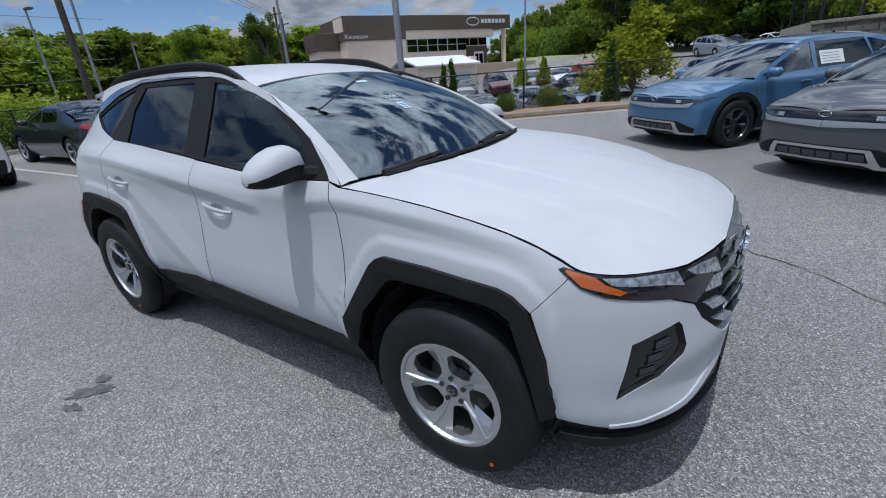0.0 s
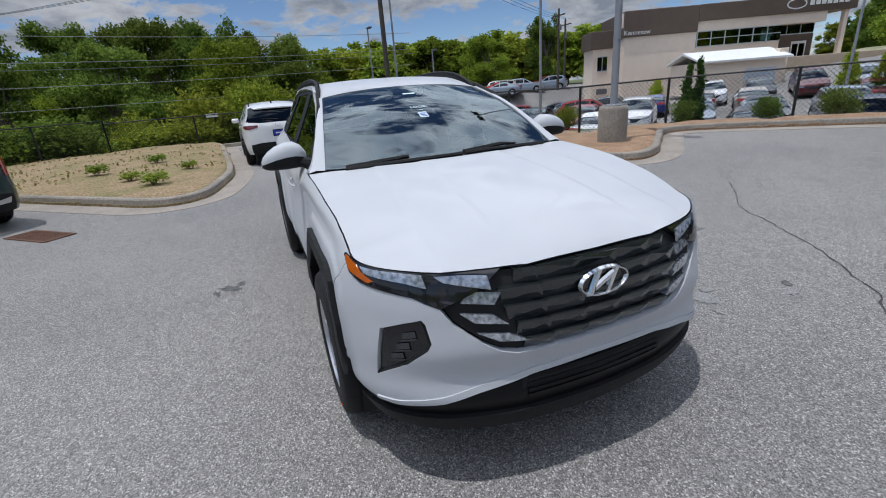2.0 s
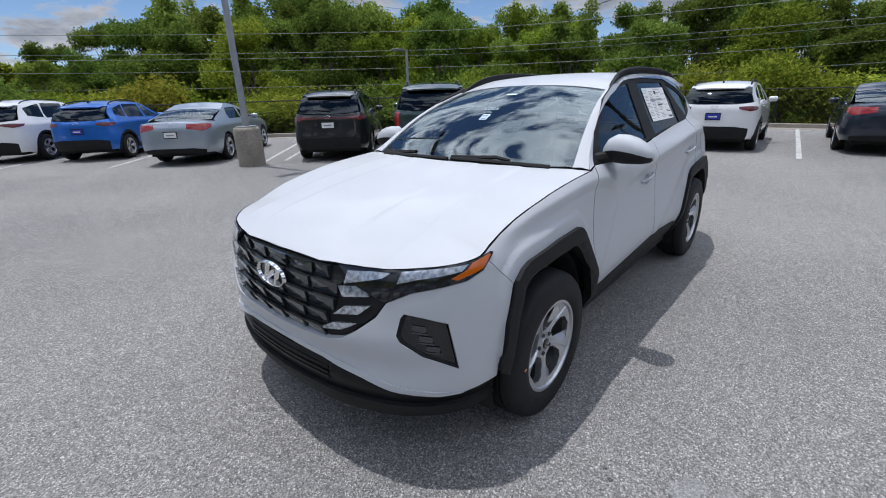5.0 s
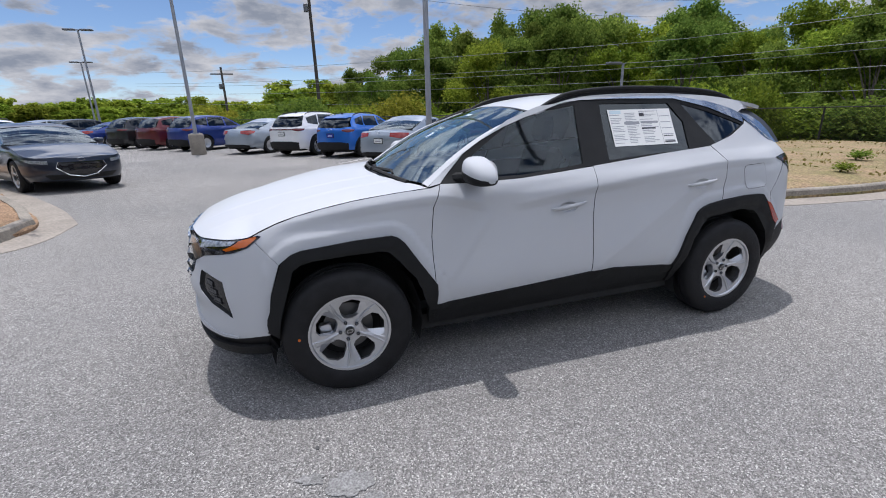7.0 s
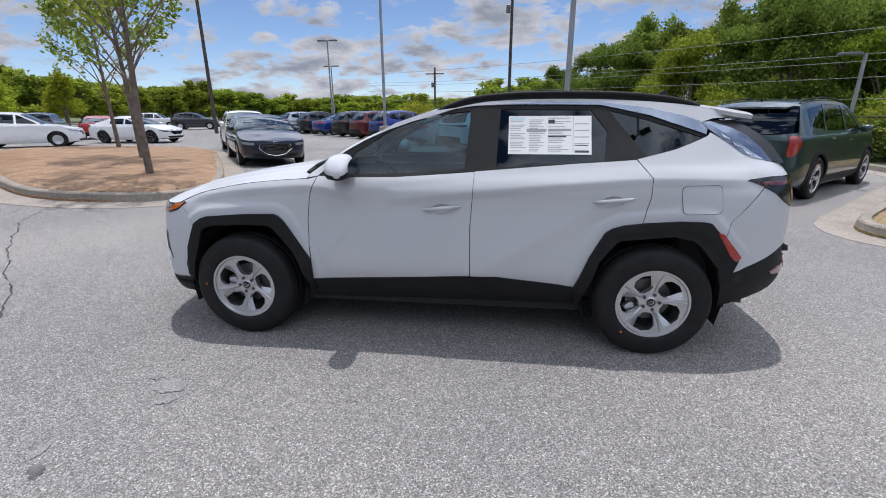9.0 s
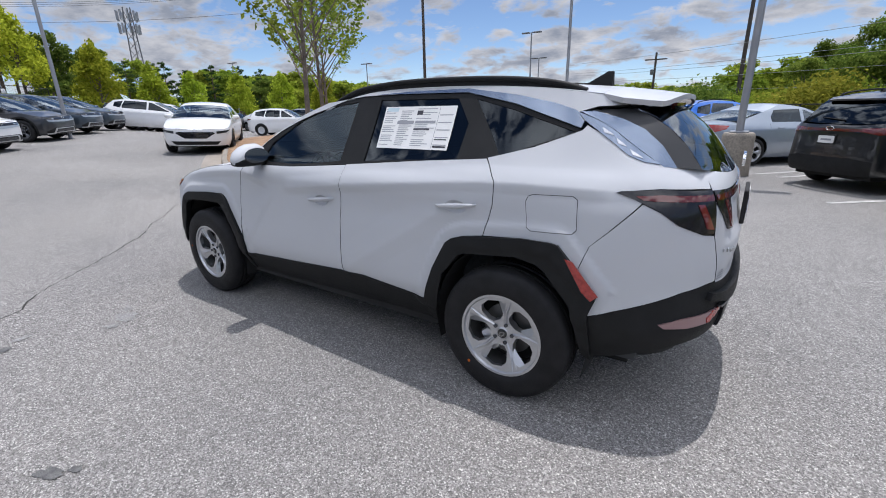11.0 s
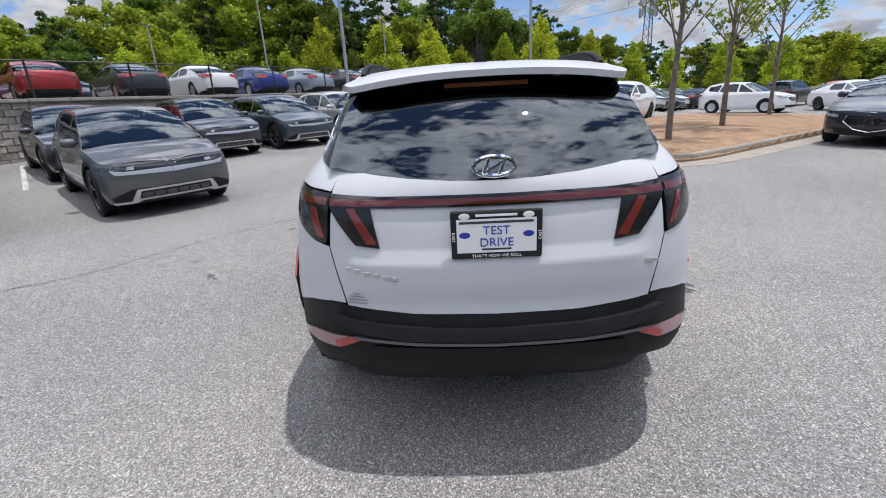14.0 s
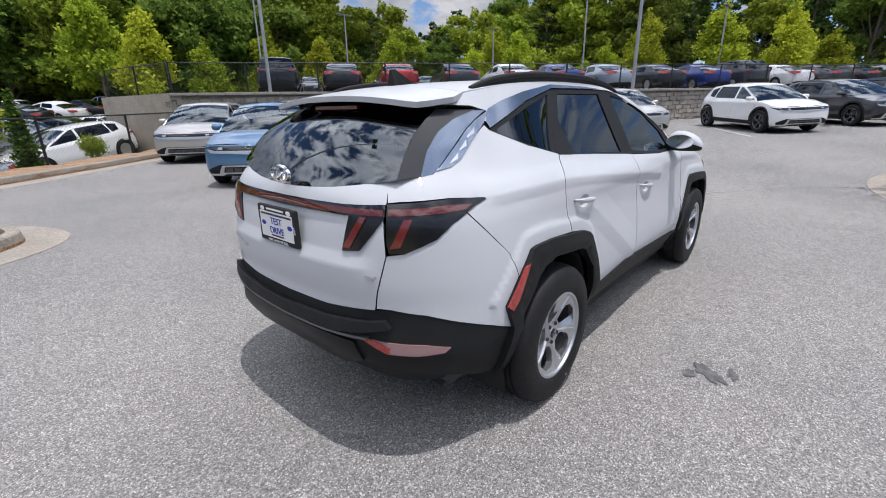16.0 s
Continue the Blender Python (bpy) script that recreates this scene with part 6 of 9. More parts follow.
M_CARGLASS = glass_mat("car_glass", (0.46, 0.56, 0.56), 2.1, (0.88, 0.96, 1.0))
M_SATIN = mat("satin_silver", (.55, .56, .57), .33, .75)
M_CABIN = mat("dark_cabin", (0.07, 0.072, 0.075), 0.8, vary=0.3)
STYLES = {
    # L, W, H, wheelbase, front overhang, belt front/rear, nose z, cowl z, x: cowl, roof front, roof rear, glass base; glass base z, wheel radius, rim, deck, cladding, rails
    "suv": dict(L=4.60, W=1.86, H=1.66, wb=2.70, fo=.92, b0=1.06, b1=1.14, zn=.86, zc=1.08, xc=.92, xf=.12, xr=-1.72, xg=-2.10, zg=1.10, R=.36, rim=.225, deck=False, clad=True, rails=True),
    "large_suv": dict(L=4.98, W=1.97, H=1.75, wb=2.90, fo=.95, b0=1.12, b1=1.18, zn=.98, zc=1.14, xc=1.0, xf=.25, xr=-2.05, xg=-2.36, zg=1.14, R=.375, rim=.25, deck=False, clad=True, rails=True),
    "crossover": dict(L=4.635, W=1.89, H=1.60, wb=3.00, fo=.845, b0=1.02, b1=1.08, zn=.84, zc=1.02, xc=1.30, xf=.30, xr=-1.62, xg=-2.08, zg=1.06, R=.37, rim=.25, deck=False, clad=True, rails=False),
    "small_suv": dict(L=4.20, W=1.80, H=1.57, wb=2.60, fo=.84, b0=1.02, b1=1.10, zn=.84, zc=1.04, xc=.92, xf=.15, xr=-1.55, xg=-1.95, zg=1.06, R=.335, rim=.215, deck=False, clad=True, rails=True),
    "sedan": dict(L=4.88, W=1.86, H=1.445, wb=2.84, fo=.93, b0=.94, b1=1.00, zn=.72, zc=.97, xc=.98, xf=.05, xr=-1.15, xg=-1.86, zg=1.03, R=.335, rim=.23, deck=True, clad=False, rails=False),
}


def make_car(name, style, paint_mat, label, group="", front="plain", far=False, dark_rims=False, plate_blue=False):
    """A parked car, nose along +x, standing on z = 0."""
    c = dict(STYLES[style])
    L, w, H, wb, fo = c["L"], c["W"] / 2 - .012, c["H"], c["wb"], c["fo"]
    xn = wb / 2 + fo
    xt = xn - L
    b0, b1 = c["b0"], c["b1"]
    out = [(xn, 0), (xn - .008, .2 * w), (xn - .035, .45 * w), (xn - .11, .68 * w), (xn - .23, .85 * w), (xn - .42, .945 * w), (xn - .70, .985 * w), (wb / 2 - .2, w), (0, w), (-wb / 2, w),
           (xt + .55, .985 * w), (xt + .30, .93 * w), (xt + .13, .82 * w), (xt + .05, .62 * w), (xt + .012, .35 * w), (xt, 0)]
    if style == "crossover":
        out[2:6] = [(xn - .022, .48 * w), (xn - .06, .72 * w), (xn - .145, .90 * w), (xn - .34, .970 * w)]
    zb = (b0 + b1) / 2
    zl = [.16, .26, .38, .52, .66, .80, zb - .10, zb, zb + (H - zb) * .35, zb + (H - zb) * .7, H - .01]
    flank = [-.13, -.07, -.02, .0, -.004, -.018, -.03, -.075, -.155, -.235, -.32]
    nose = [-.13, -.05, .0, .0, -.008, -.05, -.14, -.22, -.4, -.5, -.6]
    tail = [-.15, -.07, -.01, .0, -.006, -.014, -.03, -.06, -.18, -.30, -.42]
    B = Shell(out, zl, [(('f', 0.0), nose), (('x', xn - .42), [(a + b) / 2 for a, b in zip(nose, flank)]), (('x', wb / 2), flank), (('x', -wb / 2), flank), (('x', xt + .30), [(a + b) / 2 for a, b in zip(flank, tail)]), (('r', 0.0), tail)])
    st = (.40, .22) if far else (.11, .08)
    root = new(name)
    root.empty_display_size = .3
    tagged(root, label, "car", group)
    # upper edge of the lower body, nose to tail
    xc, xg, zc, zn, zg = c["xc"], c["xg"], c["zc"], c["zn"], c["zg"]
    kp = [0.0, B.f(.5 * w), B.x(xn - .3), B.x(wb / 2 + .05), B.x(xc), B.x(0), B.x(-wb / 2), B.x(xg + .1), B.r(.5 * w), B.P]
    kz = [zn - .02, zn, zn + .02, zn + (zc - zn) * .72, zc - .02, b0 + .03, b1 - .02, b1, zg if not c["deck"] else zg - .03, zg if not c["deck"] else zg - .02]
    ez = curve1(kp, kz)
    Ra = c["R"] + .055

    def arch(cx):
        return [(cx + Ra * math.cos(a), c["R"] + Ra * math.sin(a)) for a in np.linspace(radians(-22), radians(202), 13)]
    low = [(0, .25), (B.f(.6 * w), .25), (B.x(xn - .3), .26)] + B.side(arch(wb / 2)) + B.side(arch(-wb / 2)) + [(B.x(xt + .3), .30), (B.r(.6 * w), .30), (B.P, .30)]
    top = [(p, ez(p)) for p in np.linspace(B.P, 0, 26)]
    body = MB()
    body.patch(low + top, B, paint_mat, st, thick=.02).patch(mirrored(low + top), B, paint_mat, st, thick=.02)
    if not far:
        part("body", body, root)
    ep = [B(p, ez(p)) for p in np.linspace(0, B.P, 160)]

    def lid(x0, x1, zs):
        """A bonnet or boot lid between x0 and x1 along the body's upper edge."""
        sel = sorted([q for q in ep if x0 - .1 <= q[0] <= x1 + .3], key=lambda q: q[0])
        X, Y, Z = (np.array([q[i] for q in sel]) for i in range(3))
        zcf = curve1(*zs)
        fn = lambda x, y: (x, y, zcf(x) + (float(np.interp(x, X, Z)) - zcf(x)) * min(1.2, abs(y) / max(.03, float(np.interp(x, X, Y)))) ** 2.4)
        xe = np.linspace(x0, x1, 18)
        half = [(x, float(np.interp(x, X, Y))) for x in xe]
        return half + [(x, -y) for x, y in half[::-1]], fn
    x_end = ep[0][0] - .004
    pl, fn = lid(xc - .06, x_end, ([xc - .3, xc, xc + .4, xn - .35, xn - .12, x_end], [zc + .05, zc + .025, zc - .01, zn + .075, zn + .03, zn - .02]))
    if far:
        body.patch(pl, fn, paint_mat, st, thick=0)
    else:
        part("hood", MB().patch(pl, fn, paint_mat, st, thick=.02, rim=M_SEAM), root)
    if c["deck"]:
        xe0 = ep[-1][0] + .004
        pl, fn = lid(xe0, xg + .06, ([xe0, xe0 + .1, xg + .1, xg + .4], [zg - .02, zg + .005, zg + .03, zg + .06]))
        if far:
            body.patch(pl, fn, paint_mat, st, thick=0)
        else:
            part("boot_lid", MB().patch(pl, fn, paint_mat, st, thick=.02, rim=M_SEAM), root)
    # greenhouse
    xf, xr = c["xf"], c["xr"]
    zr = curve1([xf + .15, xf, xf - .3, (xf + xr) / 2 - .1, xr + .25, xr, xr - .2], [H - .17, H - .09, H - .025, H - .002, H - .05 - .02 * c["deck"], H - .10 - .05 * c["deck"], H - .16 - .1 * c["deck"]])
    dr = .045
    gx = np.linspace(xr - .2, xf + .15, 40)
    gy = np.array([B(B.x(min(max(x, xt + .4), xn - .5)), min(zr(x) - dr, H - .02))[1] for x in gx])
    gyf = lambda x: float(np.interp(x, gx, gy))
    rf = lambda x, y: (x, y, zr(x) - dr * (abs(y) / gyf(x)) ** 2.4)
    half = [(x, gyf(x)) for x in np.linspace(xr, xf, 16)]
    (body if far else MB()).patch(half + [(x, -y) for x, y in half[::-1]], rf, paint_mat, st, thick=.02)
    if not far:
        part("roof", MB().patch(half + [(x, -y) for x, y in half[::-1]], rf, paint_mat, st, thick=.02), root)
    ybase, ytop = B(B.x(xc - .05), zc)[1] - .01, gyf(xf)
    wf = lambda s, v: ((xc - .10 * s * s) * (1 - v) + (xf - .03 * s * s) * v + .02 * math.sin(math.pi * v), s * (ybase * (1 - v) + ytop * v), (zc + .01) * (1 - v) + (zr(xf) - dr * s * s) * v + .035 * math.sin(math.pi * v))
    sq = [(-1, 0), (1, 0), (1, 1), (-1, 1)]
    gst = (.35, .34)
    part("windscreen", MB().patch(sq, wf, M_CARGLASS, gst, thick=0), root)
    yb2, yt2 = B(B.x(max(xg, xt + .3)), zg)[1] * (.90 if not c["deck"] else .88), gyf(xr)
    bul = .03
    bf = lambda s, v: ((xg + .08 * s * s) * (1 - v) + (xr + .02 * s * s) * v - bul * math.sin(math.pi * v), s * (yb2 * (1 - v) + yt2 * v), (zg + .005 + .02 * s * s) * (1 - v) + (zr(xr) - dr * s * s) * v + bul * math.sin(math.pi * v))
    part("rear_window", MB().patch(sq, bf, M_CARGLASS if c["deck"] else M_PRIV, gst, thick=0, flip=True), root)
    # flank frame with the door windows cut out
    zt = lambda x: min(zr(x) - dr, H - .02)
    zbelt = lambda x: ez(B.x(x)) if x > xt + .35 else ez(B.x(xt + .35))
    fl_top = [(x, zt(x)) for x in np.linspace(xf, xr, 14)]
    rear_l = [(xr + (xg - xr) * k, zt(xr) + (zg + .02 - zt(xr)) * k) for k in (.5, 1.0)]
    rear_l = [(max(x, xt + .28), z) for x, z in rear_l]
    fl_bot = [(x, zbelt(x) - .002) for x in np.linspace(max(xg, xt + .28) + .02, xc - .06, 12)]
    front_l = [(xc + (xf - xc) * k, zc + (zt(xf) - zc) * k) for k in (.2, .6)]
    frame = fl_bot + front_l + fl_top + rear_l
    xb = -.05 if style != "crossover" else .05
    xr2 = -wb / 2 + .32 + (.15 if c["deck"] else 0)

    def pane(xa, xb_, slope_f=0.0, slope_r=0.0):
        pts = []
        za, zb_ = zbelt(xa) + .035, zbelt(xb_) + .035
        pts += [(xa, za), (xb_, zb_)]
        n = 6
        top_a, top_b = xa - slope_f, xb_ + slope_r
        for k in range(n + 1):
            x = top_b + (top_a - top_b) * k / n
            pts.append((x, zt(x) - .055))
        return pts
    sf = (xc - .22 - xf) * .88
    fp = [(xc - .22, zbelt(xc - .22) + .035)] + [(xb, zbelt(xb) + .035), (xb, zt(xb) - .055)] + [(x, zt(x) - .055) for x in np.linspace(xb + .1, xf - .06, 5)]
    rp = [(xb - .09, zbelt(xb) + .035), (xr2, zbelt(xr2) + .04), (xr2 - .02, zbelt(xr2) + .16), (xr2 + .10, zt(xr2 + .1) - .055), (xb - .09, zt(xb - .09) - .055)]
    panes = [fp, rp]
    if not c["deck"]:
        xq = max(xr + .04, xr2 - .75)
        panes.append([(xr2 - .09, zbelt(xr2) + .05), (xq, zbelt(xq) + .10), (xq + .02, zt(xq) - .085), (xr2 + .02, zt(xr2) - .06)])
    for mr in (lambda q: q, mirrored):
        if far:
            body.patch(mr(B.side(frame)), B, paint_mat, st, [mr(B.side(q)) for q in panes], thick=0)
            glz = MB()
            for q in panes:
                glz.patch(mr(B.side(q)), B, M_PRIV, (.6, .4), off=-.006, thick=0)
            part("side_window", glz, root)
            continue
        part("window_frame", MB().patch(mr(B.side(frame)), B, paint_mat, st, [mr(B.side(q)) for q in panes], thick=.015), root)
        for k, q in enumerate(panes):
            part("side_window", MB().patch(mr(B.side(q)), B, M_CARGLASS if k == 0 else M_PRIV, (.3, .2), off=-.006, thick=0), root)
        if style == "crossover" and mr is not mirrored:
            zs = zbelt(xb - .4) + .075
            sheet = [(xb - .17, zs), (xb - .66, zs), (xb - .66, zs + .20), (xb - .17, zs + .20)]
            ps = MB().patch(B.side(sheet), B, M_PAPER, (.3, .2), off=-.0045, thick=0)
            for r_ in range(4):
                ps.patch(B.side([(xb - .21, zs + .03 + .04 * r_), (xb - .58, zs + .03 + .04 * r_), (xb - .58, zs + .042 + .04 * r_), (xb - .21, zs + .042 + .04 * r_)]), B, M_GREYINK, (.3, .2), off=-.0038, thick=0)
            part("price_sheet", ps, root, "white printed sheet behind the glass")
    cab = MB()
    cab.box(xg + .45, -w * .80, .35, xc - .1, w * .80, b0 - .12, M_CABIN)
    cab.box(xc - .55, -w * .78, b0 - .15, xc - .12, w * .78, zc - .06, M_CABIN, bev=.04)
    if not far:
        for y in (.36, -.36):
            cab.box(xb - .35, y - .24, b0 - .15, xb - .20, y + .24, b0 + .16, M_CABIN, bev=.04)
            cab.box(xb - .34, y - .12, b0 + .14, xb - .24, y + .12, b0 + .34, M_CABIN, bev=.03)
        cab.box(-wb / 2 + .1, -.55, b0 - .15, -wb / 2 + .28, .55, b0 + .18, M_CABIN, bev=.04)
    cab.box(xt + .25, -w * .72, .22, xn - .25, w * .72, .40, M_INNER)
    for cx in (wb / 2, -wb / 2):
        for sg in (1, -1):
            cab.box(cx - Ra * .98, sg * w * .55, .24, cx + Ra * .98, sg * w * .90, c["R"] + Ra * .7, M_INNER)
    part("cabin", cab, root)
    # lower trim, lamps, grille, plate
    if far:
        part("body", body, root)
    if c["clad"] and not far:
        for mr in (lambda q: q, mirrored):
            for cx in (wb / 2, -wb / 2):
                o = [(cx + (Ra + .06) * math.cos(a), c["R"] + (Ra + .06) * math.sin(a)) for a in np.linspace(radians(-20), radians(200), 13)]
                part("arch_cladding", MB().patch(mr(B.side(o + arch(cx)[::-1])), B, M_CLAD, (.15, .15), off=.010, thick=.03), root)
            part("sill_cladding", MB().patch(mr(B.side([(wb / 2 - Ra, .26), (wb / 2 - Ra, .38), (-wb / 2 + Ra, .40), (-wb / 2 + Ra, .26)])), B, M_CLAD, (.3, .1), off=.008, thick=.03), root)
    P2 = lambda q: [(2 * B.P - p, z) for p, z in q]
    fr = MB()
    if front == "band":
        fr.patch([(B.f(-.88 * w), zn - .075), (B.f(-.70 * w), zn - .110), (B.f(.70 * w), zn - .110), (B.f(.88 * w), zn - .075), (B.f(.80 * w), zn - .030), (B.f(.5 * w), zn - .028), (0, zn - .032), (B.f(-.5 * w), zn - .028), (B.f(-.80 * w), zn - .030)], B, M_GLOSSB, (.12, .03), off=.004, thick=.01)
        part("front_panel", fr, root, "black front panel")
        for s0 in (-1, 1):
            o = sorted((s0 * .004, s0 * .78 * w))
            part("bright_strip", MB().patch([(B.f(o[0]), zn - .185 + (.03 if s0 < 0 else 0)), (B.f(o[1]), zn - .185 + (.03 if s0 > 0 else 0)), (B.f(o[1] + (.07 * w if s0 > 0 else 0)), zn - .112 + (.03 if s0 > 0 else 0)), (B.f(o[1] - (.1 if s0 > 0 else 0)), zn - .114), (B.f(o[0] + (.1 if s0 < 0 else 0)), zn - .114), (B.f(o[0] - (.07 * w if s0 < 0 else 0)), zn - .112 + (.03 if s0 < 0 else 0))], B, M_SATIN, (.12, .03), off=.010, thick=.012), root, "satin silver front strip")
            for k in (0, 1):
                ya = (.70 - .13 * k) * w
                part("pixel_lamp", MB().patch([(B.f(s0 * ya - .045), zn - .092), (B.f(s0 * ya + .045), zn - .092), (B.f(s0 * ya + .045), zn - .050), (B.f(s0 * ya - .045), zn - .050)], B, M_LAMP if k else M_LENSDK, (.06, .03), off=.007, thick=.004), root, "square lamp element")
        part("lower_grille", MB().patch([(B.f(-.88 * w), .255), (B.f(.88 * w), .255), (B.f(.90 * w), .36), (B.f(.62 * w), .47), (B.f(-.62 * w), .47), (B.f(-.90 * w), .36)], B, M_CLAD, (.12, .04), off=.005, thick=.01), root)
        for k in range(6):
            ya = (-.52 + 1.04 * (k + .5) / 6) * w
            part("grille_bar", MB().patch([(B.f(ya - .075 * w), .335), (B.f(ya + .075 * w), .335), (B.f(ya + .075 * w), .405), (B.f(ya - .075 * w), .405)], B, M_DKCHROME, (.12, .04), off=.008, thick=.004), root)
        part("bright_strip", MB().patch([(B.f(-.90 * w), .265), (B.f(-.60 * w), .265), (B.f(-.50 * w), .30), (B.f(.50 * w), .30), (B.f(.60 * w), .265), (B.f(.90 * w), .265), (B.f(.91 * w), .295), (B.f(.66 * w), .300), (B.f(.56 * w), .455), (B.f(.50 * w), .458), (B.f(.555 * w), .325), (B.f(-.555 * w), .325), (B.f(-.50 * w), .458), (B.f(-.56 * w), .455), (B.f(-.66 * w), .300), (B.f(-.91 * w), .295)], B, M_SATIN, (.12, .03), off=.014, thick=.012), root, "satin silver lower trim")
        part("bright_strip", MB().patch([(B.f(-.52 * w), .43), (B.f(.52 * w), .43), (B.f(.50 * w), .458), (B.f(-.50 * w), .458)], B, M_SATIN, (.12, .03), off=.014, thick=.012), root, "satin silver lower trim")
    else:
        gz0, gz1 = (.30, zn - .09) if front == "crest" else (zn - .26, zn - .08)
        gw = .48 * w if front == "crest" else .55 * w
        part("grille", MB().patch([(B.f(-gw * .55), gz0), (B.f(gw * .55), gz0), (B.f(gw), (gz0 + gz1) / 2 + .05), (B.f(gw * .9), gz1), (B.f(-gw * .9), gz1), (B.f(-gw), (gz0 + gz1) / 2 + .05)], B, M_GLOSSB, (.12, .06), off=.004, thick=.012), root)
        if front == "crest":
            loop = [(-gw * .9, gz1), (-gw, (gz0 + gz1) / 2 + .05), (-gw * .55, gz0 + .06), (0, gz0 + .01), (gw * .55, gz0 + .06), (gw, (gz0 + gz1) / 2 + .05), (gw * .9, gz1)]
            part("grille_frame", MB().tube([tuple(Vector(B(B.f(y), z)) + Vector((.006, 0, 0))) for y, z in loop], .010, M_CHROME, 6), root)
        part("lower_grille", MB().patch([(B.f(-.6 * w), .28), (B.f(.6 * w), .28), (B.f(.7 * w), .38), (B.f(-.7 * w), .38)], B, M_CLAD, (.12, .06), off=.004, thick=.01), root)
    for mr, mr2 in ((lambda q: q, lambda q: q), (mirrored, P2)):
        part("headlight", MB().patch(mr([(B.f(.60 * w), zn - .13), (B.f(.86 * w), zn - .10), (B.x(xn - .48), zn - .015), (B.x(xn - .40), zn - .02), (B.f(.80 * w), zn - .045), (B.f(.60 * w), zn - .06)]), B, M_LAMP if not dark_rims else M_LENSDK, (.08, .05), off=.007, thick=.012), root, "clear headlight")
        tz = zg - .06 if c["deck"] else zg - .05
        if style == "large_suv":
            lamp_l = [(B.r(.86 * w), tz - .30), (B.r(.80 * w), tz - .28), (B.r(.80 * w), tz + .02), (B.r(.86 * w), tz + .05), (B.x(xt + .30), tz + .02), (B.x(xt + .33), tz - .10), (B.x(xt + .24), tz - .26)]
            part("tail_lamp", MB().patch(mr2(lamp_l), B, M_REDBR, (.08, .05), off=.006, thick=.012), root, "upright red tail lamp")
        else:
            part("tail_lamp", MB().patch(mr2([(B.r(.42 * w), tz - .10), (B.r(.42 * w), tz), (B.r(.80 * w), tz + .01), (B.x(xt + .42), tz - .01), (B.x(xt + .34), tz - .09), (B.r(.80 * w), tz - .16)] if c["deck"] else [(B.r(.56 * w), tz - .055), (B.r(.54 * w), tz), (B.r(.80 * w), tz + .01), (B.x(xt + .40), tz - .01), (B.x(xt + .32), tz - .07), (B.r(.80 * w), tz - .10)]), B, M_REDBR if c["deck"] else M_RED, (.08, .05), off=.006, thick=.012), root, "red tail lamp")
        sg = 1 if mr is not mirrored else -1
        y = B(B.x(xc - .30), b0)[1]
        mi = MB().box(xc - .42, 0, 0, xc - .26, .20, .13, paint_mat, Matrix.Translation((0, sg * y - (0 if sg > 0 else .20), b0 + .01)), bev=.04)
        if not far:
            part("side_mirror", mi, root, smooth=50)
        if not far:
            for hx, hz in ((xb + .18, b0 - .11), (xr2 + .22, b1 - .12)):
                yy = B(B.x(hx), hz)[1]
                part("door_handle", MB().box(hx - .10, sg * yy - .012, hz - .012, hx + .10, sg * yy + .022, hz + .012, paint_mat, bev=.006), root)
            dl = [(xc - .12, b0 - .02), (xc - .12, .45), (xc - .16, .34)]
            for x0 in (xc - .10, xb - .045, xr2 - .06):
                z_hi = zbelt(x0) - .004
                z_lo = .36 if x0 > xr2 - .05 else c["R"] + Ra + .07
                part("door_seam", MB().patch(mr(B.side([(x0, z_lo), (x0 - .006, z_lo), (x0 - .006, z_hi), (x0, z_hi)])), B, M_SEAM, (.2, .1), off=.001, thick=0), root)
        if c["rails"] and not far:
            pts = [(x, sg * (gyf(x) - .05), zt(x) + dz) for x, dz in ((xf - .15, .0), (xf - .3, .045), ((xf + xr) / 2, .055), (xr + .3, .045), (xr + .15, .0))]
            part("roof_rail", MB().tube([tuple(q) for q in spline(pts, 3)], .016, M_CLAD, 6), root)
    rbz = .58 if not c["deck"] else .42
    part("rear_bumper", MB().patch([(B.r(.8 * w), .30), (B.r(.8 * w), rbz - .04), (B.r(.5 * w), rbz), (B.r(-.5 * w), rbz), (B.r(-.8 * w), rbz - .04), (B.r(-.8 * w), .30)], B, M_CLAD if not c["deck"] else M_CLAD, (.12, .08), off=.006, thick=.012), root)
    pzc = .80 if not c["deck"] else .74
    if style in ("large_suv", "suv"):
        pzc = .86
    xp = B(B.P, pzc)[0]
    if far is False:
        pm = MB().box(xp - .016, -.155, pzc - .08, xp + .01, .155, pzc + .08, M_SEAM, bev=.003)
        pm.box(xp - .018, -.140, pzc - .06, xp - .010, .140, pzc + .06, M_BLUEINK if plate_blue else M_PAPER)
        pm.box(xp - .0195, -.09, pzc - .018, xp - .010, .09, pzc + .012, M_PAPER if plate_blue else M_GREYINK)
        part("licence_plate", pm, root, "dealer plate with plain bars")
        bz = zn - .03
        part("front_badge", MB().add(*oval(.07, .036, .10, 0, zn - .045, B(0, zn - .045)[0] + .012, .008), M_CHROME), root)
        part("rear_badge", MB().add(*oval(.07, .036, .10, 0, (zg - .06), B(B.P, zg - .06)[0] - .006, .008, sx=-1), M_CHROME), root)
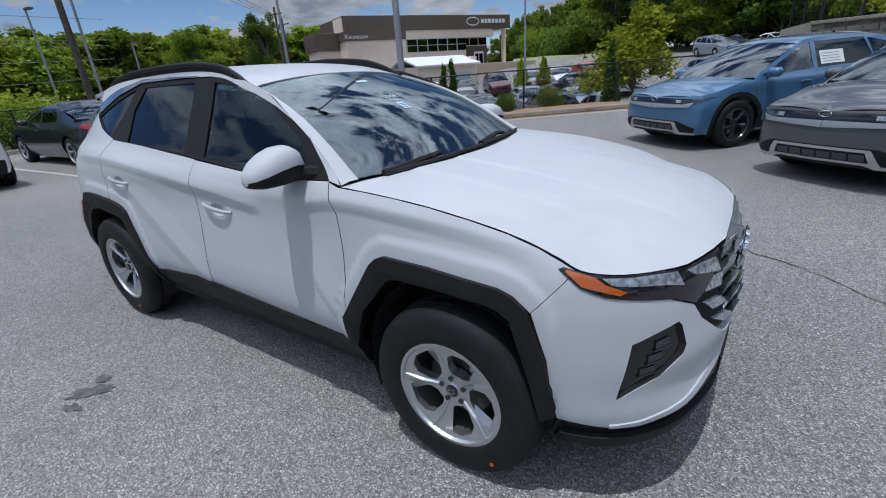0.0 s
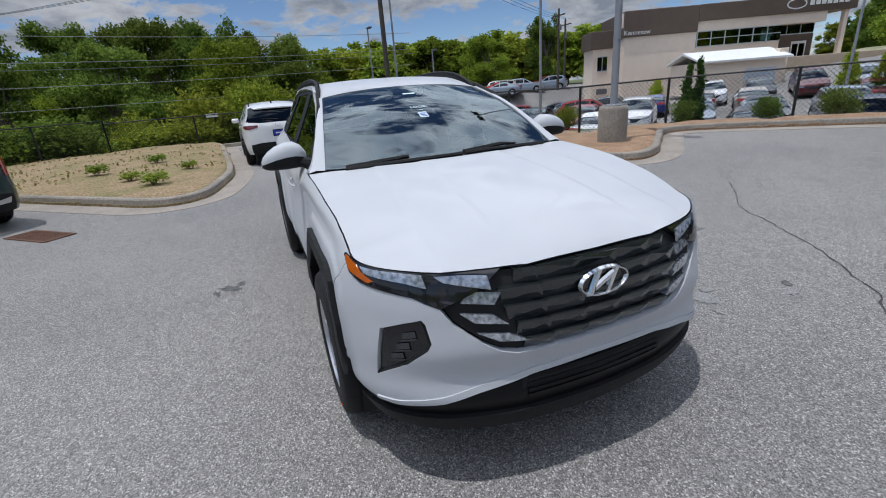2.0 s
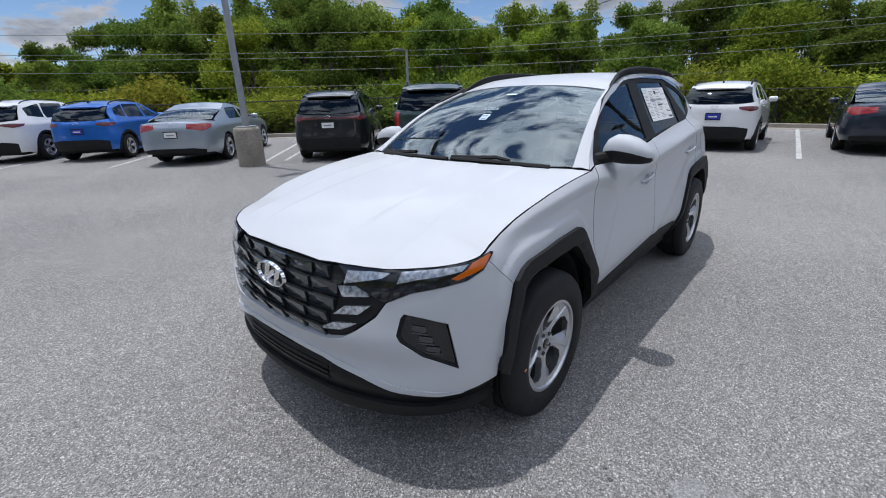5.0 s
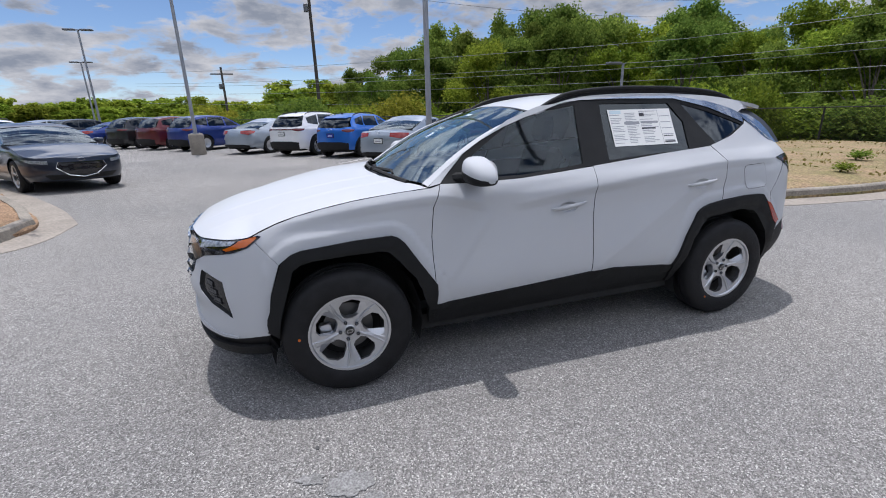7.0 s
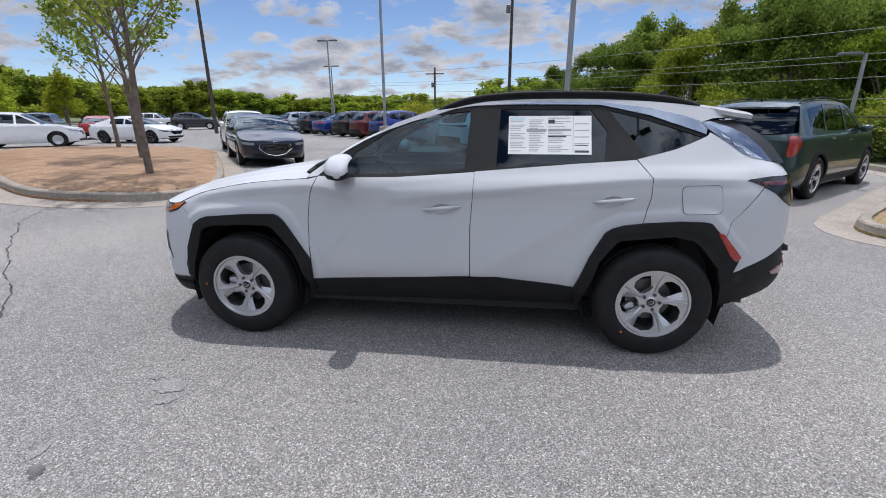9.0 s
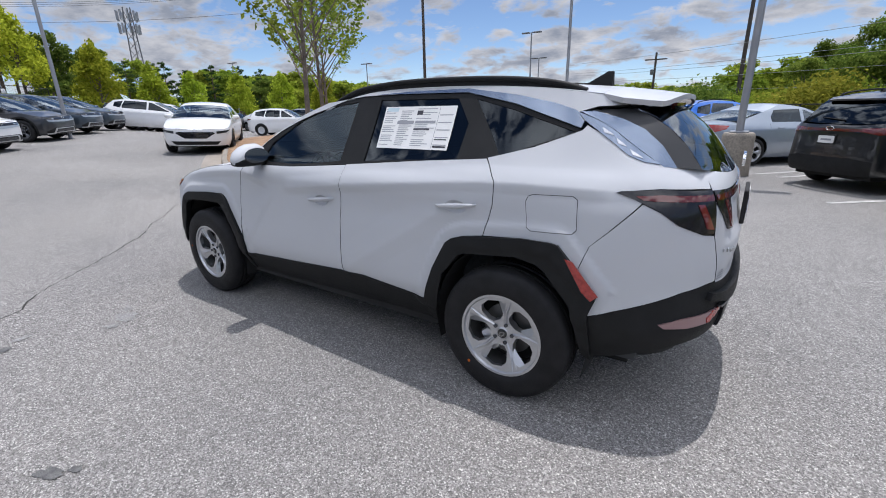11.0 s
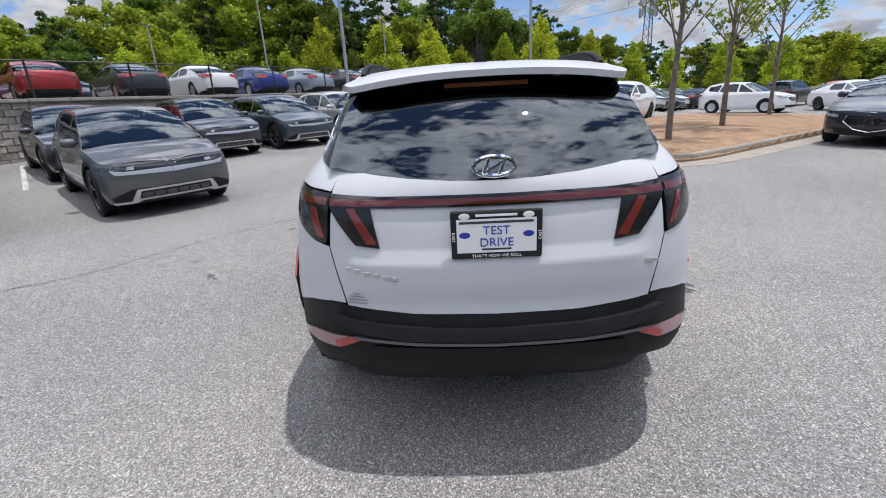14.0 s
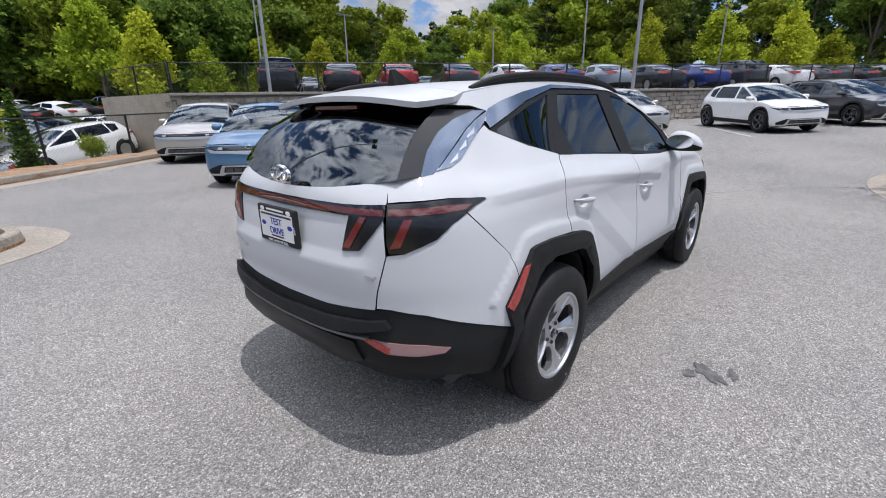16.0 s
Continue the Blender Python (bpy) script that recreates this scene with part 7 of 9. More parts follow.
        if not c["deck"]:
            w0_, w1_ = Vector(bf(-.05, .10)), Vector(bf(.55, .16))
            off_ = Vector((-.018, 0, .010))
            part("rear_wiper", MB().tube([tuple(w0_ + off_), tuple((w0_ + w1_) / 2 + off_), tuple(w1_ + off_)], [.014, .010, .006], M_SEAM, 6), root)
            part("roof_aerial", MB().add([(xr + .42, 0, zr(xr + .42)), (xr + .26, .03, zr(xr + .26) - .01), (xr + .26, -.03, zr(xr + .26) - .01), (xr + .27, 0, zr(xr + .26) + .06)], [(0, 1, 3), (0, 3, 2), (1, 2, 3)], M_CLAD), root)
            sp_ = [(xr + .02, gyf(xr) - .06), (xr - .13, gyf(xr) - .13), (xr - .17, .2), (xr - .18, 0)]
            part("roof_spoiler", MB().patch(sp_ + [(x, -y) for x, y in sp_[::-1][1:]], rf, paint_mat, (.2, .2), thick=.03), root)
        if style == "suv":
            part("light_band", MB().patch([(B.r(.60 * w), zg - .105), (B.r(.60 * w), zg - .06), (B.r(-.60 * w), zg - .06), (B.r(-.60 * w), zg - .105)], B, M_REDDK, (.12, .06), off=.005, thick=.01), root, "dark red light band")
        if style == "large_suv":
            part("bright_strip", MB().patch([(B.r(.75 * w), .50), (B.r(.5 * w), .46), (B.r(-.5 * w), .46), (B.r(-.75 * w), .50), (B.r(-.72 * w), .42), (B.r(-.45 * w), .41), (B.r(.45 * w), .41), (B.r(.72 * w), .42)], B, M_SILVER, (.12, .06), off=.012, thick=.01), root)
    for cx in (wb / 2, -wb / 2):
        for sg in (1, -1):
            mw = Matrix.Translation((cx, sg * (w - .115), c["R"])) @ Matrix.Rotation(radians(-90 * sg), 4, 'X') @ Matrix.Rotation(cx, 4, 'Z')
            if far:
                wm = MB().revolve([(c["rim"], .09), (c["R"] - .03, .105), (c["R"], .08), (c["R"], -.09), (c["R"] - .03, -.105)], M_TYRE, seg=16)
                wm.revolve([(.0001, .06), (c["rim"] * .4, .06), (c["rim"], .09)], M_DKCHROME if dark_rims else M_SILVER, seg=10)
                part("wheel", wm, root, m=mw)
            elif sg > 0 and cx > 0:
                first = build_wheel("wheel", root, mw, c["R"], c["rim"], .22, 5, dark_rims)
            else:
                wc = copy_thing(first, mw)
    return root


RECOLOURED = {}


def recoloured(me, swap):
    key = (me.name, tuple(sorted((a.name, b.name) for a, b in swap.items())))
    if key not in RECOLOURED:
        c = me.copy()
        for i, m_ in enumerate(c.materials):
            if m_ in swap:
                c.materials[i] = swap[m_]
        RECOLOURED[key] = c
    return RECOLOURED[key]


def variant(master, swap, label, group=""):
    """Another car of the same make in other colours."""
    c = copy_thing(master, pose(0, 0, 0))
    for o in c.children_recursive:
        if o.type == 'MESH' and any(m_ in swap for m_ in o.data.materials):
            o.data = recoloured(o.data, swap)
    tagged(c, label)
    if group:
        c["group"] = group
    elif "group" in c:
        del c["group"]
    return c


# ---- parked cars ----
def put(car, x, y, heading):
    """Stand a car on the sloping ground."""
    h = radians(heading)
    ux, uy = math.cos(h), math.sin(h)
    d = 1.35
    zf, zr_ = gz(x + ux * d, y + uy * d), gz(x - ux * d, y - uy * d)
    zl_, zr2 = gz(x - uy * .75, y + ux * .75), gz(x + uy * .75, y - ux * .75)
    car.matrix_basis = pose(x, y, (zf + zr_) / 2, math.degrees(math.atan2(zl_ - zr2, 1.5)), -math.degrees(math.atan2(zf - zr_, 2 * d)), heading)
    return car


def by_wheels(x, y, heading, wb, which):
    """Car centre from the middle of its front or rear axle."""
    h, s = radians(heading), (-1 if which == "front" else 1)
    return x + s * math.cos(h) * wb / 2, y + s * math.sin(h) * wb / 2


PT_BLUE = paint("pearl_blue_paint", (.075, .175, .31), .35, .35)
PT_GREY = paint("matt_grey_paint", (.085, .087, .092), .35, .5)
PT_DKGREY = paint("dark_grey_paint", (.045, .047, .052), .5)
PT_BLUEGREY = paint("blue_grey_paint", (.05, .068, .088), .5)
PT_SILVER = paint("silver_paint", (.50, .48, .45), .5)
PT_WHITE = paint("plain_white_paint", (.78, .78, .78), .0)
PT_BLACK = paint("black_paint", (.010, .011, .013), .2)
PT_GREEN = paint("dark_green_paint", (.018, .045, .046), .35)
PT_NAVY = paint("navy_paint", (.012, .018, .035), .4)
PT_SILV2 = paint("steel_silver_paint", (.34, .385, .44), .45)
PT_RAL = paint("bright_blue_paint", (.015, .14, .55), .4)
PT_DEEPB = paint("deep_blue_paint", (.012, .035, .21), .4)
PT_RED = paint("red_paint", (.35, .012, .010), .3)
PT_MAROON = paint("maroon_paint", (.12, .015, .018), .4)
PT_BEIGE = paint("beige_paint", (.42, .38, .33), .4)

# one car of each make, then the same in other colours
RIMS = {M_SILVER: M_DKCHROME, M_LAMP: M_LENSDK}
c_suv = make_car("parked_car", "suv", PT_BLACK, "black sport utility car parked in a bay beside lines")
put(c_suv, *by_wheels(-4.05, -7.95, 223, 2.70, "rear"), 223)
put(make_car("parked_car", "large_suv", PT_GREEN, "large dark green sport utility car parked beside the grass", plate_blue=True), *by_wheels(-5.35, -5.75, 222, 2.90, "rear"), 222)
c_sed = make_car("parked_car", "sedan", PT_SILV2, "steel silver saloon car parked beyond the lamp post")
put(c_sed, *by_wheels(-1.72, -10.95, 224, 2.84, "rear"), 224)
c_sml = make_car("parked_car", "small_suv", PT_WHITE, "white small sport utility car with black cladding, parked", plate_blue=True)
put(c_sml, *by_wheels(-9.75, -.42, 182, 2.60, "rear"), 182)
put(variant(c_sml, {PT_WHITE: PT_RAL}, "bright blue small sport utility car parked in a bay"), *by_wheels(-.36, -14.1, 226, 2.60, "rear"), 226)
put(variant(c_suv, {PT_BLACK: PT_WHITE}, "white sport utility car parked in a bay"), *by_wheels(1.15, -16.05, 226, 2.70, "rear"), 226)
put(variant(c_sed, {PT_SILV2: PT_NAVY}, "dark navy saloon car parked against the kerb"), *by_wheels(-10.75, 2.72, 183, 2.84, "rear"), 183)
# cars near the tree island
put(make_car("parked_car", "sedan", PT_NAVY, "dark navy saloon car with a shield grille", front="crest"), *by_wheels(6.35, -9.0, 127, 2.84, "front"), 127)
put(variant(c_suv, {PT_BLACK: PT_WHITE}, "white sport utility car parked behind a saloon"), *by_wheels(9.6, -13.7, 127, 2.70, "front"), 127)
put(variant(c_sed, {PT_SILV2: PT_WHITE, **RIMS}, "white saloon car with dark wheels by the tree island"), 12.75, -5.4, 143)
put(variant(c_sed, {PT_SILV2: PT_WHITE, **RIMS}, "white saloon car with dark wheels beyond the tree island"), 19.8, -19.8, 180)
# electric crossovers in front of the wall
WALLCARS = "crossovers by the wall"
cb = make_car("parked_car", "crossover", PT_BLUE, "pale blue electric crossover with a black front panel", WALLCARS, "band", dark_rims=True)
put(cb, *by_wheels(1.34, 7.19, 228, 3.0, "front"), 228)
cg = put(variant(cb, {PT_BLUE: PT_GREY}, "matt grey electric crossover with a black front panel", WALLCARS), *by_wheels(3.44, 5.06, 228, 3.0, "front"), 228)
cs = put(variant(cb, {PT_BLUE: PT_SILVER}, "silver electric crossover parked by the wall", WALLCARS), *by_wheels(1.95, 12.0, 232, 3.0, "front"), 232)
cd = put(variant(cb, {PT_BLUE: PT_DKGREY}, "dark grey electric crossover parked by the wall", WALLCARS), *by_wheels(9.3, 6.9, 228, 3.0, "front"), 228)
cbg = put(variant(cb, {PT_BLUE: PT_BLUEGREY}, "blue-grey electric crossover parked by the wall", WALLCARS), *by_wheels(11.0, 5.2, 228, 3.0, "front"), 228)
cw = variant(cb, {PT_BLUE: PT_WHITE}, "white electric crossover with black cladding", WALLCARS)


def again(car, x, y, heading):
    return put(copy_thing(car, pose(0, 0, 0)), x, y, heading)


again(cs, *by_wheels(13.2, 3.6, 226, 3.0, "front"), 226)
put(cw, *by_wheels(16.0, -.4, 222, 3.0, "front"), 222)
again(cd, *by_wheels(19.0, -2.7, 225, 3.0, "front"), 225)
again(cbg, *by_wheels(21.4, -4.5, 225, 3.0, "front"), 225)
again(cbg, *by_wheels(23.8, -6.3, 225, 3.0, "front"), 225)
again(cs, *by_wheels(4.2, 10.6, 230, 3.0, "front"), 230)
again(cd, *by_wheels(6.6, 8.7, 229, 3.0, "front"), 229)

# distant cars, built simpler
FAR = {}


def far_car(style, pm, tone):
    """A simpler car for the distance; PT_WHITE is the colour of each first one."""
    label = f"{tone} car parked in a distant row"
    if style not in FAR:
        FAR[style] = make_car("distant_car", style, PT_WHITE, "white car parked in a distant row", "distant parked cars", "band" if style == "crossover" else "plain", far=True)
        if pm is PT_WHITE:
            return FAR[style]
    if pm is PT_WHITE:
        return copy_thing(FAR[style], pose(0, 0, 0))
    return variant(FAR[style], {PT_WHITE: pm}, label, "distant parked cars")


rf = random.Random(21)
TONES = [(PT_WHITE, "white"), (PT_BLACK, "black"), (PT_SILV2, "silver"), (PT_DEEPB, "deep blue"), (PT_RED, "red"), (PT_DKGREY, "dark grey"), (PT_MAROON, "maroon"), (PT_BEIGE, "beige")]


def row(x, y, dx, dy, n, heading, pick=None, skip=.08, style=None, raised=False):
    for i in range(n):
        cx, cy = x + dx * i, y + dy * i
        if (max(gz(cx + a, cy + b) for a in (-2, 2) for b in (-2, 2)) > 2.05) != raised:
            continue
        lie = [gz(cx + a, cy + b) for a in (-1.6, 0, 1.6) for b in (-1.6, 0, 1.6)]
        if rf.random() < skip or max(lie) - min(lie) > .55:
            continue
        pm, tone = TONES[pick[i % len(pick)]] if pick else TONES[rf.choice((0, 0, 0, 1, 1, 1, 2, 2, 2, 3, 4, 5, 5, 5, 6, 7))]
        st = style or rf.choice(("sedan", "sedan", "suv"))
        put(far_car(st, pm, tone), x + dx * i + rf.uniform(-.1, .1), y + dy * i + rf.uniform(-.1, .1), heading + rf.uniform(-1.5, 1.5))


put(far_car("sedan", PT_WHITE, "white"), 30.5, -20.0, 180)
put(far_car("suv", PT_WHITE, "white"), 22.6, -16.0, 215)
put(far_car("crossover", PT_WHITE, "white"), 24.6, -9.0, 225)
# upper lot, tails to the wall
for t0, back, n, pk in ((3.6, 4.6, 15, [1, 1, 4, 5, 0, 3, 2, 1, 3, 5, 0, 5, 1, 2, 0]), (4.1, 14.5, 14, None), (4.1, 20.5, 14, None), (4.1, 34.0, 13, None)):
    q = W0 + WD * t0 + WN * back
    row(q.x, q.y, WD.x * 2.85, WD.y * 2.85, n, 53 if back < 10 else (233 if back < 18 else 53), pk, raised=True)
# lower lot between the fence and the building
for e0, n, s0 in ((7.5, 15, -6), (13.0, 15, -8), (22.0, 16, -8), (27.5, 16, -10)):
    bx, by = -4.9 - .608 * e0, 8.8 + .794 * e0
    row(bx + .794 * s0, by + .608 * s0, .794 * 2.75, .608 * 2.75, n, 127.5 if e0 in (7.5, 22.0) else 307.5)
# lower lot to the west
row(-26, 12, -2.6, 1.6, 12, 58)
row(-29, 17, -2.6, 1.6, 12, 238)
row(-36, 9.5, -2.7, .7, 10, 75)
row(-40, 24, -2.6, 1.8, 9, 58)
row(-33, 23, -2.6, 1.6, 12, 58)
row(-36, 28, -2.6, 1.6, 12, 238)
row(-21, 20, -2.2, 1.7, 7, 48)
row(-60, 16, -2.7, .9, 9, 75)
# rows far down the drive
for x, y, st_, pm_, tone_ in ((2.95, -18.45, "sedan", PT_SILV2, "silver"), (6.0, -22.0, "suv", PT_DEEPB, "deep blue"), (7.9, -24.2, "suv", PT_MAROON, "maroon"), (9.9, -26.4, "suv", PT_BLACK, "black"), (12.0, -28.6, "sedan", PT_DEEPB, "deep blue"), (14.3, -30.6, "suv", PT_BLACK, "black"), (16.6, -32.4, "suv", PT_SILV2, "silver")):
    put(far_car(st_, pm_, tone_), *by_wheels(x, y, 226, 2.75, "rear"), 226)
row(9.5, -37, 2.4, -1.9, 8, 226, None, .4)
row(20, -38, 2.6, -.5, 8, 200, None, .6)
row(24, -26, 2.3, 1.8, 9, 306, None, .5)
row(30, -13, 2.2, 1.9, 8, 306, None, .4)
row(26, -10.5, 2.3, -1.7, 8, 225, [0, 5, 1, 0, 5, 2, 1, 0], 0, "crossover")
put(far_car("suv", PT_BLACK, "black"), -9.5, 33.0, 200)
put(far_car("sedan", PT_BLACK, "black"), 19.6, -33.8, 135)
put(far_car("sedan", PT_NAVY, "navy"), 16.9, -33.0, 135)
# below the end of the raised lot
put(far_car("crossover", PT_WHITE, "white"), .6, 20.4, 200)
put(far_car("sedan", PT_BLACK, "black"), .7, 24.0, 200)

# ---- lamp posts ----
M_HEAD = mat("lamp_head", (.16, .16, .165), .5, .4)


def lamp_post(x, y, height, base=True, heads=2, label="tall grey steel lamp post", r=.075):
    z = gz(x, y)
    p = empty("lamp_post", pose(x, y, z), label, "lamp post", "lamp posts")
    zb = 0.0
    if base:
        b = MB().revolve([(.30, -.05), (.30, .80), (.285, .86), (.26, .88), (.0001, .88)], M_CONC, seg=28)
        part("concrete_base", b, p, "round weathered concrete base", smooth=40)
        part("base_plate", MB().box(-.17, -.17, .88, .17, .17, .91, M_POLE, bev=.01), p)
        zb = .88
    part("pole", MB().tube([(0, 0, zb), (0, 0, height)], [r, r * .72], M_POLE, 10), p, smooth=50)
    for k in range(heads):
        s = 1 if k == 0 else -1
        part("lamp_head", MB().box(s * .15, -.14, height - .06, s * .75, .14, height + .03, M_HEAD, bev=.02).box(min(0, s * .2), -.03, height - .05, max(0, s * .2), .03, height, M_HEAD), p)
    return p


lamp_post(-4.2, 6.05, 9.5, label="tall grey lamp post on a round concrete base")
lamp_post(-2.05, -8.65, 9.5, label="tall grey lamp post on a round concrete base")
lamp_post(5.35, -18.9, 9.5, label="tall grey lamp post on a round concrete base")
for x, y, h, n in ((-22.7, 7.3, 6.9, 2), (-29.5, 7.7, 6.2, 1), (-32, 13.4, 6.3, 1), (-14.5, 11.4, 6.5, 2), (-11.4, -12.5, 3.2, 1), (-18, -43, 7, 2), (12.85, -31.7, 6.8, 2), (16.5, -42, 6, 2), (18.9, -3.5, 9.5, 2),
                   (14.7, 4.3, 9.5, 1), (32.3, 14.3, 7.5, 2), (6.4, 15.6, 9.0, 1), (-10.5, 27.0, 9.0, 1), (24, 33, 7, 2), (38, 6, 6, 2), (46, -8, 6.5, 2), (34, 24, 6, 2), (50, -30, 7, 2), (36, -38, 6.5, 2), (14, 30, 6.5, 1)):
    lamp_post(x, y, h, False, n, "slender grey lamp post in the distance", .07)


def utility_pole(x, y, h, lean=0.0, r=.15):
    p = empty("utility_pole", pose(x, y, gz(x, y), 0, lean, 0), "dark wooden utility pole with a crossarm", "utility pole", "utility poles")
    part("pole", MB().tube([(0, 0, -.2), (0, 0, h)], [r, r * .7], M_DARKPOLE, 10), p, smooth=50)
    part("crossarm", MB().box(-1.1, -.05, h - .75, 1.1, .05, h - .63, M_DARKPOLE), p)
    part("transformer", MB().revolve([(.16, 0), (.16, .5), (.10, .56)], M_HEAD, Matrix.Translation((.28, 0, h - 2.2)), seg=12, cap=True), p, smooth=40)


for x, y, h in ((-1.0, -34.1, 13), (22.3, -30.7, 13), (-21.5, 6.4, 9.5), (-42, 33, 8.5), (-46, 37, 8), (7.5, -52, 9)):
    utility_pole(x, y, h)


def wire(pts, sag, r=.014, material=None):
    a, b = Vector(pts[0]), Vector(pts[1])
    q = [a + (b - a) * t - Vector((0, 0, sag * 4 * t * (1 - t))) for t in np.linspace(0, 1, 13)]
    tagged(MB().tube(q, r, material or M_WIRE, 5).build("power_line"), "thin overhead power line", "power line", "power lines")


for dz, o in ((12.3, -1), (12.3, 0), (12.3, 1), (10.6, 0)):
    wire([(-1.0 + o, -34.1, dz), (22.3 + o, -30.7, dz + .2)], .8)
    wire([(-1.0 + o, -34.1, dz), (-48, -38 + o, dz + .5)], 1.0)
    wire([(22.3 + o, -30.7, dz), (80, -10 + o * 2, dz + 2)], 1.2)
for k, z in enumerate((1.95, 2.75, 3.35, 3.6, 4.5)):
    wire([(14.0, -46.0, z + 1.0), (-16.5, -14.5, z)], .25, .011, M_PALEWIRE)
    wire([(-16.5, -14.5, z), (-24.5, 9.0, z + .4)], .2, .011, M_PALEWIRE)
for o in (0, .8, 1.6):
    wire([(-42, 33 + o, 8.0), (-21.5, 6.4 + o, 9.2)], .6)
    wire([(-21.5, 6.4 + o, 9.2), (-60, -30, 11)], .6)

# lattice mast far away
mast = empty("radio_mast", pose(88, -36, 0), "grey lattice radio mast above the trees", "mast")
mm = MB()
for sx, sy in ((-1, -1), (1, -1), (0, 1)):
    mm.tube([(sx * 1.2, sy, 0), (sx * .5, sy * .45, 18.5)], .10, M_HEAD, 5)
for i in range(12):
    z = i * 1.5
    k = 1 - .55 * z / 18.5
    k2 = 1 - .55 * (z + 1.5) / 18.5
    mm.tube([(-1.2 * k, -k, z), (1.2 * k2, -k2, z + 1.5)], .05, M_HEAD, 4)
    mm.tube([(1.2 * k, -k, z), (0, k2, z + 1.5)], .05, M_HEAD, 4)
    mm.tube([(0, k, z), (-1.2 * k2, -k2, z + 1.5)], .05, M_HEAD, 4)
part("lattice", mm, mast)
for z in (15.2, 17.2):
    for i in range(9):
        a = 2 * math.pi * i / 9
        part("antenna_panel", MB().box(-.14, -.1, -.75, .14, .1, .75, M_POLE), mast, m=Matrix.Translation((1.5 * math.cos(a), 1.5 * math.sin(a), z)) @ Matrix.Rotation(a, 4, 'Z'))

# ---- the showroom ----
M_STUCCO = mat("cream_stucco", (.84, .71, .58), .9, scale=1.2, color2=(.77, .65, .53), fine=.08)
M_BRONZE = mat("bronze_panel", (.13, .095, .072), .5, .2, vary=.08, scale=1.0)
M_ROOFW = mat("white_metal_roof", (.75, .75, .73), .5, vary=.05)
M_SHOPGL = glass_mat("shop_glass", (.22, .30, .30), 1.9)
M_BANK = mat("tan_earth_bank", (.34, .30, .23), .95, scale=.8, color2=(.20, .22, .11), fine=.3)
M_TAN = mat("tan_wall", (.46, .37, .27), .9, vary=.08, scale=2)
bA, bB = Vector((-34.0, 35.0, 0)), Vector((-24.6, 54.0, 0))
bu = (bB - bA).normalized()
bang = math.atan2(bu.y, bu.x)
zB = -1.5
show = empty("showroom", Matrix.Translation((bA.x, bA.y, zB)) @ Matrix.Rotation(bang, 4, 'Z'), "cream car showroom with a dark bronze band and glazed front", "building")
M_MULL = mat("pale_mullion", (.50, .53, .52), .45, .3)
Lb, zt_ = 21.4, 7.40 - zB


def hgt(z):
    return z - zB


part("wall", MB().box(0, 0, 0, 6.9, 8.0, hgt(5.05), M_STUCCO), show)
part("wall", MB().box(6.9, .12, 0, 14.9, 8.0, hgt(3.62), M_STUCCO), show)
part("wall", MB().box(6.9, .02, hgt(5.06), 18.9, 8.0, hgt(5.95), M_STUCCO), show, "cream strip over the windows")
part("wall", MB().box(-2.5, 2.2, 0, 0, 6.0, hgt(4.33), M_STUCCO), show)
part("back_wall", MB().box(6.9, 3.2, hgt(3.6), 14.9, 3.4, hgt(5.06), M_BRONZE), show)
part("fascia_band", MB().box(-.15, -.2, hgt(5.05), 6.9, 8.2, zt_, M_BRONZE, bev=.05), show, "tall dark bronze roof band")
part("fascia_band", MB().box(6.9, -.2, hgt(5.95), Lb, 8.2, zt_ + .02, M_BRONZE, bev=.05), show, "dark bronze roof band")
part("fascia_band", MB().box(-2.8, 2.0, hgt(4.30), -.15, 6.2, hgt(6.0), M_BRONZE, bev=.05), show, "dark bronze roof band")
part("parapet_end", MB().box(-.19, .1, hgt(5.95), -.15, 3.0, zt_ - .12, M_STUCCO), show, "pale end of the parapet")
part("column", MB().box(Lb - .85, .1, hgt(1.2), Lb - .45, .6, hgt(5.95), M_STUCCO, bev=.04), show)
part("terrace", MB().box(12.5, -1.6, 0, Lb + 3.0, 8.0, hgt(2.05), M_TAN, bev=.05), show, "tan base under the entrance")
part("doorway_wall", MB().box(14.9, 1.4, hgt(2.05), 18.9, 1.6, hgt(4.15), M_BRONZE), show, "dark grey panelled entrance wall")
# two rows of panes over the front, pale bars between
for k in range(6):
    x, w = 6.98 + k * 1.32, 1.32
    fr = part("window", MB().box(x, .02, hgt(3.62), x + w, .12, hgt(3.70), M_MULL).box(x, .02, hgt(4.98), x + w, .12, hgt(5.05), M_MULL).box(x, .02, hgt(3.70), x + .09, .12, hgt(4.98), M_MULL).box(x + .09, .02, hgt(4.32), x + w, .11, hgt(4.39), M_MULL), show)
    for z0, z1 in ((3.70, 4.32), (4.39, 4.98)):
        part("pane", MB().box(x + .09, .07, hgt(z0), x + w, .09, hgt(z1), M_SHOPGL), fr)
for k in range(3):
    x, w = 14.95 + k * 1.31, 1.31
    fr = part("window", MB().box(x, 1.40, hgt(4.17), x + w, 1.5, hgt(4.24), M_MULL).box(x, 1.40, hgt(4.24), x + .08, 1.5, hgt(5.05), M_MULL), show)
    part("pane", MB().box(x + .08, 1.44, hgt(4.24), x + w, 1.46, hgt(5.05), M_SHOPGL), fr)
